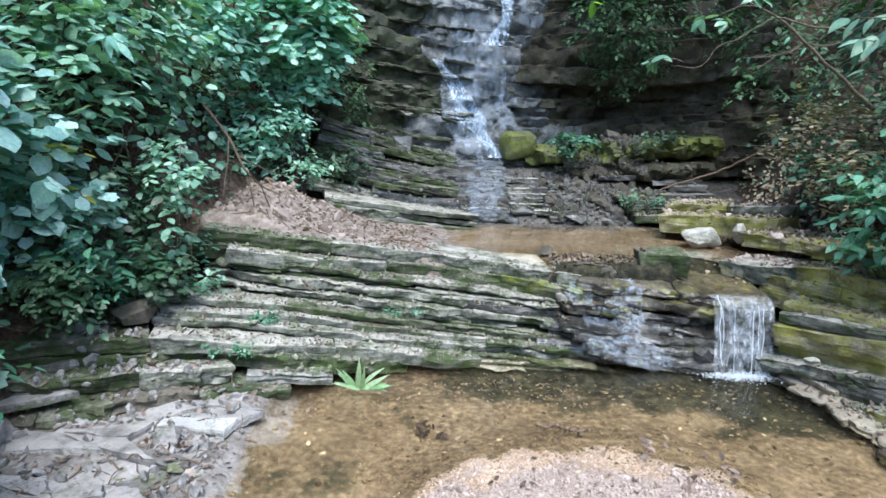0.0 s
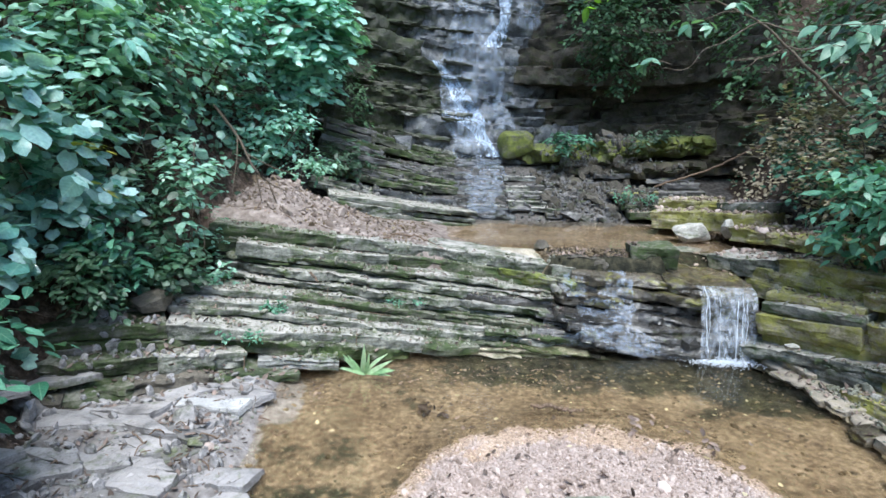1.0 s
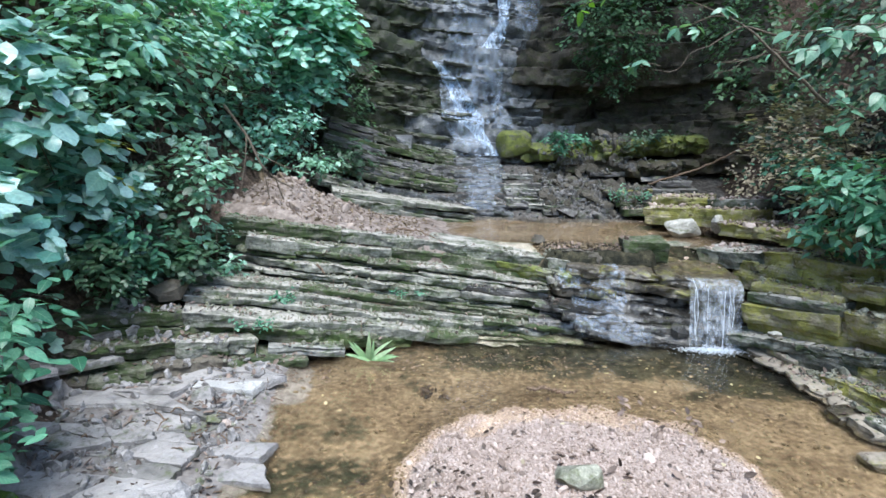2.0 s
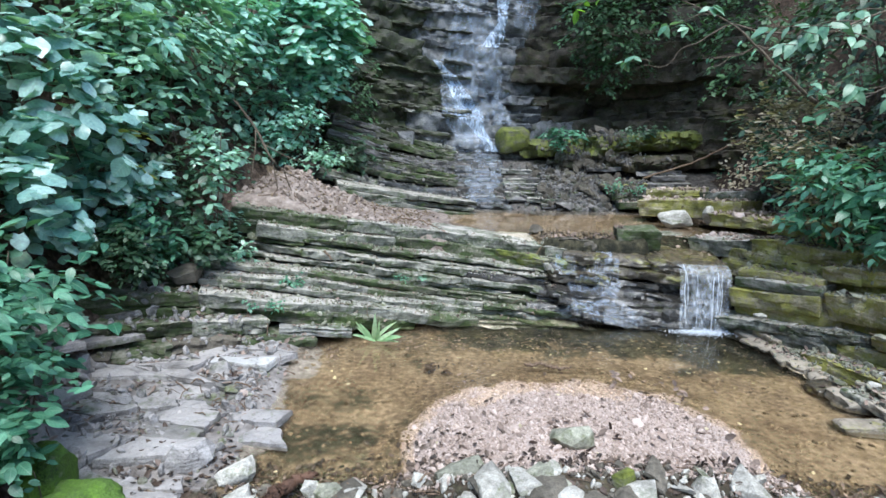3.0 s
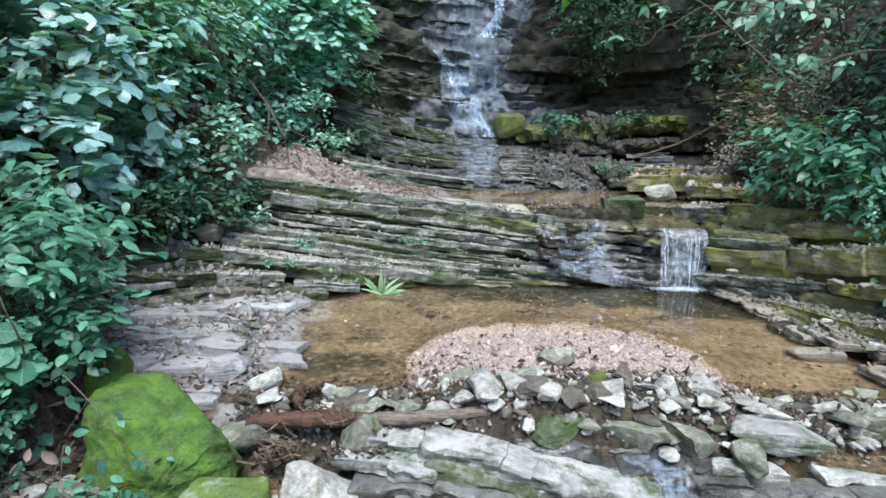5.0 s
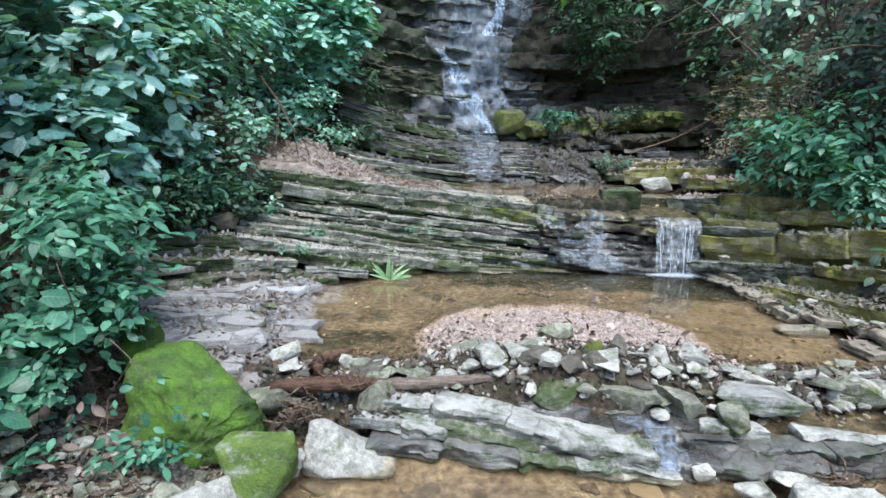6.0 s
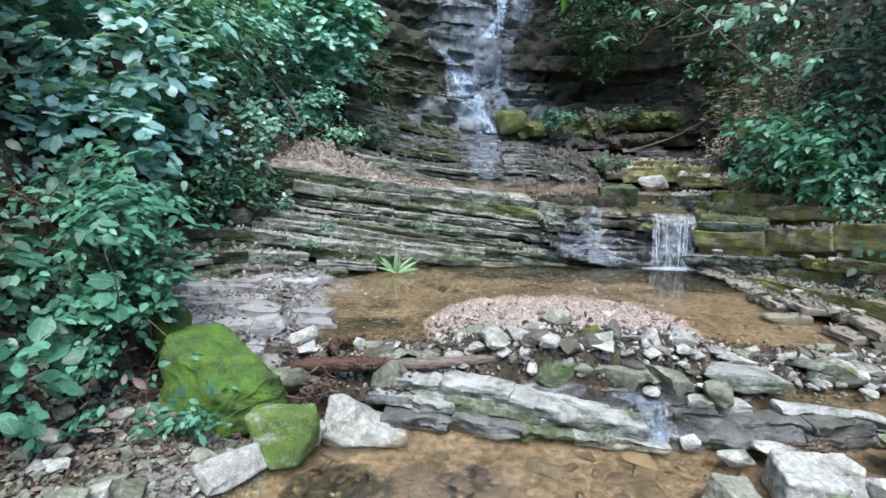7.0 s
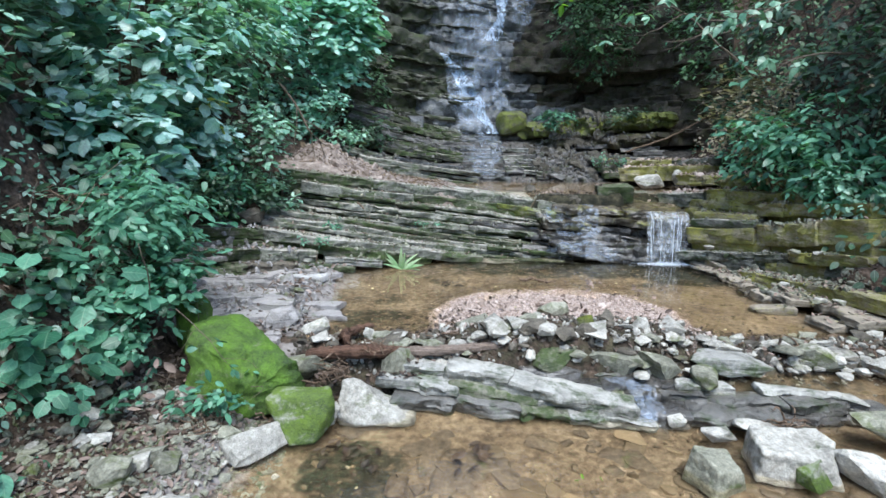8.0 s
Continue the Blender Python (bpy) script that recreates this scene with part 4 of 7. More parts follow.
# ---- water ----
def pool(name, label, x0, x1, y0, y1, level, material, step=0.12, inside=None):
    xs, ys = np.arange(x0, x1 + step, step), np.arange(y0, y1 + step, step)
    X, Y = np.meshgrid(xs, ys)
    n = len(xs)
    Z = level(X, Y) if callable(level) else np.full(X.shape, level)
    f = [(j * n + i, j * n + i + 1, (j + 1) * n + i + 1, (j + 1) * n + i) for j in range(len(ys) - 1) for i in range(n - 1) if inside is None or inside(xs[i], ys[j])]
    v = np.c_[X.ravel(), Y.ravel(), Z.ravel() + 0.0015 * vnoise(np.c_[X.ravel() * 3, Y.ravel() * 4, X.ravel() * 0])]
    ob = tagged(new(name, mesh_of(name, v, f, material)), label, "water", kind="structure")
    ob.visible_shadow = False
    return ob


def upper_level(x, y):
    """Level above the outlet, then a gentle slope down the channel to the lip."""
    return 0.705 - 0.145 * smooth(5.05, 4.35, y)


pool("water", "shallow clear brownish pool below the little fall", -2.0, 3.2, 1.46, 4.5, 0.0, M_POOL)
pool("water", "shallow still upper pool behind the ledge", -0.6, 3.1, 4.26, 7.1, upper_level, M_UPPER, 0.06, lambda x, y: y > 4.74 if x < 1.9 else x > 2.2 and x < 2.72 if y < 5.0 else True)
pool("water", "shallow clear lower pool over flat stones", -1.5, 3.4, -3.0, 1.02, -0.235, M_POOL)
pool("water", "thin stream on the shelf above the lower pool", 0.7, 3.3, 0.99, 1.36, -0.13, M_POOL, 0.04, lambda x, y: x > 0.9 + 0.6 * (y > 1.2))


# ---- foliage ----
def fast_mesh(name, verts, tris, material, uv=None):
    me = bpy.data.meshes.new(name)
    me.vertices.add(len(verts))
    me.vertices.foreach_set("co", np.asarray(verts, np.float32).ravel())
    me.loops.add(len(tris) * 3)
    me.loops.foreach_set("vertex_index", np.asarray(tris, np.int32).ravel())
    me.polygons.add(len(tris))
    me.polygons.foreach_set("loop_start", np.arange(0, len(tris) * 3, 3, dtype=np.int32))
    me.polygons.foreach_set("use_smooth", np.ones(len(tris), bool))
    me.update(calc_edges=True)
    if uv is not None:
        me.uv_layers.new(name="UVMap").data.foreach_set("uv", np.asarray(uv, np.float32)[np.asarray(tris).ravel()].ravel())
    me.materials.append(material)
    return me


def leaf_shape(ratio, belly=0.4, lobe=0.0, droop=0.22, fold=0.25, stations=7):
    """A leaf one unit long from its stalk to its tip along +y, facing +z, with a folded midrib and a drooping tip."""
    ts = np.linspace(0, 1, stations) ** 1.1
    wid = np.sin(np.pi * ts ** (math.log(0.5) / math.log(belly))) ** 0.8
    wid[0] = 0.5 if lobe else 0.05
    verts = [(0, t, -droop * t * t) for t in ts]
    tris = []
    for side in (-1, 1):
        base = len(verts)
        for k in range(stations - 1):
            t, w = ts[k], wid[k] * ratio / 2
            wave = 0.02 * ratio * math.sin(k * 2.3 + side)
            verts.append((side * w, t - lobe * math.exp(-t / 0.16), -droop * t * t + fold * w - 0.9 * w * w + wave * (k > 0)))
        for k in range(stations - 2):
            a, b, c, d = k, k + 1, base + k + 1, base + k
            tris += [(a, b, c), (a, c, d)] if side < 0 else [(a, c, b), (a, d, c)]
        n = stations - 1
        tris.append((n - 1, n, base + n - 1) if side < 0 else (n - 1, base + n - 1, n))
    v = np.array(verts, float)
    return v, np.array([t[::-1] for t in tris]), np.c_[0.5 + v[:, 0] / ratio, v[:, 1]]


ROUND = leaf_shape(0.92, 0.4, 0.12, stations=8)
OVAL = leaf_shape(0.58, 0.42)
TINY = leaf_shape(0.6, 0.45, stations=5)
LANCE = leaf_shape(0.4, 0.4, droop=0.35)
POINTED = leaf_shape(0.5, 0.36, droop=0.3)
STRAP = leaf_shape(0.16, 0.35, droop=0.3)
CURLED = leaf_shape(0.55, 0.45, droop=-0.3, fold=0.8, stations=6)


def leaf_axes(outward, r, up=0.6, wild=0.5, hang=0.6):
    """Axes of leaves: faces turned up and outward, tips hanging down and outward."""
    n = len(outward)
    normal = 0.6 * outward + np.array([0, -0.2, up]) + wild * r.normal(size=(n, 3)) * 0.6
    normal /= np.linalg.norm(normal, axis=1)[:, None]
    tip = 0.6 * outward + np.array([0, 0, -hang]) + 0.6 * r.normal(size=(n, 3))
    tip -= normal * np.sum(tip * normal, axis=1)[:, None]
    tip /= np.linalg.norm(tip, axis=1)[:, None]
    return np.stack([np.cross(tip, normal), tip, normal], axis=2)


def leaf_mass(shape, pos, axes, sizes):
    v, t, uv = shape
    verts = np.einsum("nij,kj->nki", axes, v) * sizes[:, None, None] + pos[:, None, :]
    tris = t[None] + (np.arange(len(pos)) * len(v))[:, None, None]
    return verts.reshape(-1, 3), tris.reshape(-1, 3), np.tile(uv, (len(pos), 1))


LEAF_MESHES = {}


def single_leaf(parent, shape_name, shape, material, p, axes, size):
    key = (shape_name, material.name)
    if key not in LEAF_MESHES:
        LEAF_MESHES[key] = fast_mesh("leaf", shape[0], shape[1], material, shape[2])
    m = Matrix.Translation(p) @ Matrix([list(row) for row in axes]).to_4x4() @ Matrix.Scale(size, 4)
    return child("leaf", LEAF_MESHES[key], parent, m=m)


def sprays(ends, out, size, per, r, up=1.15, wild=0.55, hang=0.3):
    """Shoots that grow outward and droop, each with leaves on alternate sides, their faces turned to the sky."""
    n = len(ends)
    way = 0.75 * out + np.array([0, 0, -0.7 * hang]) + 0.5 * r.normal(size=(n, 3)) * (1, 1, 0.55)
    way /= np.linalg.norm(way, axis=1)[:, None]
    side = np.cross(way, np.array([0, 0, 1.0]) + 0.25 * r.normal(size=(n, 3)))
    side /= np.linalg.norm(side, axis=1)[:, None]
    scale = size * np.clip(np.exp(0.28 * r.normal(size=n)), 0.5, 1.45)
    pos, axes, sizes = [], [], []
    for k in range(per):
        back = (per - 1 - k) * 0.42 * scale
        p = ends - way * back[:, None] + np.array([0, 0, 1.0]) * (0.10 * back * back / scale)[:, None] + 0.12 * scale[:, None] * r.normal(size=(n, 3))
        turn = 0.0 if k == per - 1 else (1.0 if k % 2 else -1.0)
        tip = way * 0.75 + side * turn + np.array([0, 0, -0.55 * hang]) + 0.25 * r.normal(size=(n, 3))
        normal = np.array([0, -0.15, up]) + 0.42 * out + 0.55 * wild * r.normal(size=(n, 3))
        normal /= np.linalg.norm(normal, axis=1)[:, None]
        tip -= normal * np.sum(tip * normal, axis=1)[:, None]
        tip /= np.linalg.norm(tip, axis=1)[:, None]
        pos.append(p)
        axes.append(np.stack([np.cross(tip, normal), tip, normal], axis=2))
        sizes.append(scale * r.uniform(0.65, 1.1, n) * (0.8 if k == per - 1 else 1.0))
    swap = np.arange(n * per).reshape(per, n).T.ravel()
    return np.concatenate(pos)[swap], np.concatenate(axes)[swap], np.concatenate(sizes)[swap]


def shrub(label, centre, radii, count, size, material, shape, seed, face=(0.7, -0.7, 0.3), stems=4, singles=0, up=1.15, wild=0.55, hang=0.3, depth=0.28, category="shrub", lump=0.3, shape_name="leaf", per=6):
    """A shrub: a few crooked stems and a crown of single leaves on an uneven, gappy outline."""
    r = np.random.default_rng(seed)
    c, rad, f = np.array(centre, float), np.array(radii, float), np.array(face) / np.linalg.norm(face)
    ob = thing("shrub", label, category, at=(c[0] - 0.3 * f[0], c[1] - 0.3 * f[1], c[2] - rad[2]))
    base = np.array(ob.location)
    n = count // per + 1
    d = r.normal(size=(n * 6, 3))
    d /= np.linalg.norm(d, axis=1)[:, None]
    d = d[d @ f > -0.35]
    clump = fbm(d * 2.2 + seed, 1.0, 2, 3)
    d = d[r.random(len(d)) < 0.10 + 0.9 * smooth(-0.45, 0.5, clump)][:n]
    far = (1 - np.abs(r.normal(size=len(d))) * depth) * (1 + lump * fbm(d * 1.7 + seed, 1.0, 2, 7))
    out = d / rad
    out /= np.linalg.norm(out, axis=1)[:, None]
    pos, axes, sizes = sprays(c + rad * d * far[:, None], out, size, per, r, up, wild, hang)
    far = np.repeat(far, per)
    order = np.argsort(-far)
    single, rest = order[:singles], order[singles:]
    stout = min(0.016, 0.018 * rad.max())
    for k in range(stems):
        tgt = c + rad * np.array([0.55, 0.55, 0.6]) * r.normal(size=3) * 0.7 + np.array([0, 0, rad[2] * 0.3])
        foot = base + np.array([r.uniform(-0.25, 0.25) * rad[0], r.uniform(-0.25, 0.25) * rad[1], 0])
        foot[2] = min(foot[2], ground_z(foot[0], foot[1]))
        mid = (foot + tgt) / 2 + r.normal(size=3) * 0.1
        v, fc = tube([foot - base, mid - base, tgt - base], [stout, stout * 0.7, stout * 0.25], 6, min(0.02, 0.06 * rad.max()), seed + k)
        child("stem", mesh_of("stem", v, fc, M_BARK), ob)
    v, t, uv = leaf_mass(shape, pos[rest] - base, axes[rest], sizes[rest])
    child("foliage", fast_mesh("foliage", v, t, material, uv), ob)
    for i in single:
        single_leaf(ob, shape_name, shape, material, Vector(pos[i] - base), axes[i], sizes[i])
    return ob


BIG = "broadleaf shrub with large heart-shaped blue-green leaves on the bank"
MID = "dense green shrub with medium oval leaves on the bank"
SMALL = "low creeper with small dark green leaves on the bank"
L = (0.75, -0.6, 0.3)
R = (-0.8, -0.55, 0.25)
LONG = "shrub with long pointed green leaves hanging over the rock wall"
FAR = "large leafy shrub beside the cliff, pale sky sheen in its leaf colour"
shrub(BIG, (-2.98, 2.95, 1.85), (0.8, 0.75, 0.75), 728, 0.129, M_BIGLEAF, ROUND, 1, L, singles=110, shape_name="round", per=3, wild=0.85)
shrub(BIG, (-2.9, 2.4, 1.35), (0.62, 0.6, 0.5), 382, 0.120, M_BIGLEAF, ROUND, 2, L, singles=60, shape_name="round", per=3, wild=0.85)
shrub(BIG, (-2.72, 3.3, 1.35), (0.5, 0.5, 0.5), 326, 0.112, M_BIGLEAF, ROUND, 26, L, singles=40, shape_name="round", per=3, wild=0.85)
shrub(MID, (-2.72, 3.75, 2.25), (0.55, 0.65, 0.72), 672, 0.12, M_MIDLEAF, OVAL, 3, L, singles=40, shape_name="oval")
shrub(MID, (-2.95, 4.8, 2.6), (0.75, 0.85, 0.95), 1120, 0.13, M_MIDLEAF, OVAL, 4, L)
shrub(SMALL, (-2.5, 3.75, 1.2), (0.45, 0.5, 0.6), 560, 0.075, M_DARKLEAF, OVAL, 5, L)
shrub(SMALL, (-2.2, 4.05, 1.25), (0.34, 0.4, 0.6), 520, 0.075, M_MIDLEAF, OVAL, 6, L)
shrub(SMALL, (-2.2, 3.72, 0.74), (0.36, 0.4, 0.28), 380, 0.055, M_DARKLEAF, ROUND, 7, L)
shrub(SMALL, (-2.42, 3.05, 0.82), (0.34, 0.34, 0.3), 460, 0.06, M_DARKLEAF, OVAL, 74, L)
shrub(MID, (-2.4, 3.3, 0.95), (0.36, 0.36, 0.34), 260, 0.085, M_LOWLEAF, POINTED, 75, L, singles=20, hang=0.6, shape_name="pointed", per=5)
shrub("low yellow-green creeping weeds on the ledge's end", (-1.98, 4.05, 0.62), (0.2, 0.2, 0.2), 160, 0.045, M_MIDLEAF, OVAL, 27, L, stems=2, category="plant")
shrub(MID, (-2.25, 1.8, 0.88), (0.55, 0.5, 0.44), 520, 0.095, M_LOWLEAF, POINTED, 8, L, singles=20, shape_name="pointed")
shrub(MID, (-2.05, 1.2, 0.86), (0.40, 0.42, 0.36), 460, 0.085, M_LOWLEAF, POINTED, 9, L, singles=40, shape_name="pointed")
shrub(SMALL, (-1.98, 1.3, 0.6), (0.3, 0.35, 0.28), 420, 0.045, M_LOWLEAF, OVAL, 28, L)
shrub(BIG, (-2.05, 0.8, 0.42), (0.4, 0.36, 0.34), 98, 0.095, M_LOWLEAF, ROUND, 10, L, singles=45, stems=5, depth=0.5, shape_name="round", per=3)
shrub(MID, (-2.1, 0.9, 0.5), (0.42, 0.4, 0.4), 364, 0.05, M_LOWLEAF, OVAL, 31, L, depth=0.4)
shrub(BIG, (-2.35, 0.55, 0.72), (0.4, 0.45, 0.34), 112, 0.10, M_LOWLEAF, ROUND, 11, L, singles=30, depth=0.5, shape_name="round", per=3)
shrub(MID, (-2.4, 0.5, 0.7), (0.42, 0.5, 0.4), 364, 0.055, M_DARKLEAF, OVAL, 32, L, depth=0.4)
shrub(BIG, (-2.2, 0.1, 0.3), (0.36, 0.45, 0.32), 98, 0.10, M_LOWLEAF, ROUND, 12, L, singles=30, depth=0.5, shape_name="round", per=3)
shrub(MID, (-2.02, -0.2, 0.0), (0.26, 0.3, 0.18), 154, 0.08, M_LOWLEAF, OVAL, 29, L, depth=0.4)
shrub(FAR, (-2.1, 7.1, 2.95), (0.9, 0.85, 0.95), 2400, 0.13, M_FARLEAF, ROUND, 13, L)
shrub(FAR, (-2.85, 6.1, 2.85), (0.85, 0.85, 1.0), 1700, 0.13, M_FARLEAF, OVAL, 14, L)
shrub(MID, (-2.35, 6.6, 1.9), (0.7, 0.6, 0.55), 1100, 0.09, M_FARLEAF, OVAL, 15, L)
shrub(SMALL, (-1.85, 6.5, 1.42), (0.42, 0.4, 0.26), 380, 0.07, M_MIDLEAF, OVAL, 16, L)
shrub(SMALL, (-1.45, 7.3, 1.5), (0.5, 0.4, 0.35), 420, 0.065, M_DARKLEAF, OVAL, 17, L)
shrub(MID, (-3.6, 4.2, 3.7), (1.1, 1.4, 0.8), 1400, 0.13, M_MIDLEAF, OVAL, 18, L)
shrub(BIG, (-3.7, 2.7, 2.9), (0.9, 1.0, 0.8), 728, 0.129, M_BIGLEAF, ROUND, 19, L, per=3, wild=0.85)
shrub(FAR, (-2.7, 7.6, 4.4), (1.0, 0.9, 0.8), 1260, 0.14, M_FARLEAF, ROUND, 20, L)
shrub(MID, (-3.3, 1.5, 1.9), (0.65, 0.8, 0.7), 588, 0.11, M_DARKLEAF, OVAL, 21, L)
shrub(BIG, (-3.2, 1.4, 2.5), (0.75, 0.8, 0.6), 546, 0.120, M_BIGLEAF, ROUND, 22, L, per=3, wild=0.85)
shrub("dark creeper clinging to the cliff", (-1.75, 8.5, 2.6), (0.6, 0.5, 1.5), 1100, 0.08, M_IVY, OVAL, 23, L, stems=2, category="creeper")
shrub(BIG, (-2.75, 0.4, 1.25), (0.5, 0.6, 0.5), 182, 0.11, M_LOWLEAF, ROUND, 24, L, depth=0.4, per=3)
shrub(MID, (-2.85, 0.9, 1.75), (0.5, 0.6, 0.45), 364, 0.11, M_MIDLEAF, OVAL, 25, L)
shrub("few yellowing leaves among the green", (-2.38, 3.25, 1.5), (0.2, 0.2, 0.3), 16, 0.1, M_YELLOW, OVAL, 30, L, stems=1)

shrub(LONG, (3.62, 3.3, 1.35), (0.58, 0.68, 0.62), 420, 0.125, M_LONGLEAF, POINTED, 33, R, singles=70, hang=0.6, shape_name="pointed", per=5)
shrub(LONG, (3.78, 2.6, 1.15), (0.48, 0.55, 0.42), 260, 0.12, M_LONGLEAF, POINTED, 34, R, singles=40, hang=0.6, shape_name="pointed", per=5)
shrub(LONG, (3.38, 3.78, 1.28), (0.55, 0.55, 0.48), 560, 0.105, M_LONGLEAF, POINTED, 35, R, singles=30, hang=0.6, shape_name="pointed", per=5)
shrub(LONG, (3.38, 3.02, 0.98), (0.34, 0.45, 0.3), 220, 0.095, M_LONGLEAF, POINTED, 66, R, singles=40, hang=0.8, depth=0.4, shape_name="pointed", per=5)
shrub("dark creeper trailing over the mossy wall blocks", (3.42, 2.75, 0.92), (0.34, 0.5, 0.3), 260, 0.06, M_MIDLEAF, OVAL, 67, R, stems=3, hang=0.8, depth=0.4, category="creeper")
# shrubs on this slope are coloured darker to stand for shade under trees
SHADED_SHRUB = "leafy shrub above the wall, its leaves darkened for tree shade"
shrub(SHADED_SHRUB, (3.95, 2.5, 2.0), (0.65, 0.8, 0.7), 420, 0.11, M_DARKLEAF, POINTED, 36, R, hang=0.5, per=5)
shrub(SHADED_SHRUB, (4.05, 3.6, 2.05), (0.5, 0.7, 0.55), 420, 0.10, M_DARKLEAF, POINTED, 69, R, hang=0.5, per=5)
shrub(SHADED_SHRUB, (3.85, 1.5, 1.5), (0.5, 0.7, 0.6), 320, 0.11, M_DARKLEAF, POINTED, 70, R, hang=0.5, per=5)
DRY = "withered brown creeper on the slope above the wall"
shrub(DRY, (3.8, 4.75, 1.45), (0.45, 0.6, 0.4), 520, 0.07, M_DRYLEAF, CURLED, 48, R, stems=3, hang=0.8, category="undergrowth")
shrub(DRY, (4.05, 5.6, 1.85), (0.6, 0.7, 0.5), 760, 0.075, M_DRYLEAF, CURLED, 71, R, stems=3, hang=0.8, category="undergrowth")
shrub("leafy green creeper among withered stalks", (3.85, 5.0, 1.5), (0.5, 0.7, 0.42), 420, 0.075, M_LOWLEAF, OVAL, 72, R, stems=3, hang=0.6, category="creeper")
shrub("leafy green creeper among withered stalks", (4.1, 6.0, 1.9), (0.5, 0.7, 0.5), 420, 0.075, M_DARKLEAF, OVAL, 73, R, stems=3, hang=0.6, category="creeper")
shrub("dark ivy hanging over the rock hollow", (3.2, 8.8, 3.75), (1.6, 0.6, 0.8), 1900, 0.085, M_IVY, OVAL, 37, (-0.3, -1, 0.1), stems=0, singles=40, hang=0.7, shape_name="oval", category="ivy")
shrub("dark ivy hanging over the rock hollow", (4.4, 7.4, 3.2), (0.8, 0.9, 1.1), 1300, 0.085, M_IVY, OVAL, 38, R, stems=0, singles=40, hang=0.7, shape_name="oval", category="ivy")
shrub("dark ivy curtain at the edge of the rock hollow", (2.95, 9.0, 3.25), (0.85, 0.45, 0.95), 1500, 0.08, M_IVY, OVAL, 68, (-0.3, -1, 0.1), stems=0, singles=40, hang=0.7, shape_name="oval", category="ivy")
shrub("leafy shrub high on the slope, its leaves darkened for tree shade", (4.4, 4.9, 3.0), (1.0, 1.3, 1.0), 1100, 0.11, M_DARKLEAF, POINTED, 39, R, hang=0.5)
shrub("leafy shrub high on the slope, its leaves darkened for tree shade", (4.2, 3.0, 3.0), (0.9, 1.2, 0.8), 620, 0.12, M_DARKLEAF, POINTED, 40, R, hang=0.5)
shrub("low dark green plants on the mossy ledge", (2.0, 8.25, 1.75), (0.5, 0.28, 0.26), 380, 0.08, M_LOWLEAF, OVAL, 41, (-0.2, -1, 0.4), stems=2, category="plant")
shrub("low plants and moss on the mossy ledge", (3.3, 7.95, 1.85), (0.6, 0.25, 0.2), 380, 0.06, M_DARKLEAF, OVAL, 42, (-0.2, -1, 0.4), stems=2, category="plant")
shrub("small plants in the rock steps by the upper pool", (2.6, 7.05, 1.05), (0.35, 0.15, 0.12), 160, 0.045, M_LOWLEAF, OVAL, 43, (-0.2, -1, 0.4), stems=2, category="plant")
shrub("tiny weeds in a rock joint", (-1.42, 3.84, 0.42), (0.16, 0.09, 0.06), 90, 0.032, M_LOWLEAF, TINY, 44, L, stems=2, category="plant")
shrub("small weeds hanging under the slab", (-1.55, 3.42, 0.33), (0.22, 0.07, 0.07), 90, 0.032, M_LOWLEAF, TINY, 45, L, stems=2, category="plant")
shrub("tiny weeds growing on the thin beds", (-0.35, 4.05, 0.42), (0.25, 0.08, 0.04), 90, 0.022, M_LOWLEAF, TINY, 49, L, stems=1, category="plant")
shrub("leafy creeper with heart-shaped leaves beside the mossy boulder", (-1.86, 0.66, 0.32), (0.17, 0.2, 0.3), 46, 0.085, M_LOWLEAF, ROUND, 61, L, singles=26, stems=4, depth=0.5, shape_name="round", category="creeper", per=3)
shrub("leafy creeper with small leaves beside the mossy boulder", (-1.83, 0.72, 0.3), (0.2, 0.2, 0.3), 170, 0.04, M_LOWLEAF, OVAL, 62, L, stems=3, depth=0.5, category="creeper")
shrub("pale-leaved climbing plant in front of the upright mossy boulder", (-1.82, 1.16, 0.48), (0.3, 0.26, 0.3), 300, 0.07, M_LOWLEAF, OVAL, 63, L, singles=24, stems=4, depth=0.5, shape_name="oval")
shrub("broad-leaved seedlings on the soil bank", (-2.0, 0.25, 0.28), (0.3, 0.3, 0.28), 60, 0.085, M_LOWLEAF, ROUND, 64, L, singles=30, stems=5, depth=0.5, shape_name="round", per=3)
shrub("low green weeds under the mossy boulder's foot", (-1.5, 0.62, -0.02), (0.2, 0.1, 0.07), 60, 0.05, M_LOWLEAF, OVAL, 65, L, stems=2, category="plant")
shrub("small green weeds below the mossy boulder", (-1.32, 0.62, -0.02), (0.14, 0.1, 0.06), 50, 0.055, M_LOWLEAF, OVAL, 46, L, stems=2, category="plant")
shrub("small weed rosette on the gravel", (-1.72, 0.42, 0.08), (0.09, 0.08, 0.06), 26, 0.055, M_LOWLEAF, OVAL, 47, L, stems=2, category="plant")


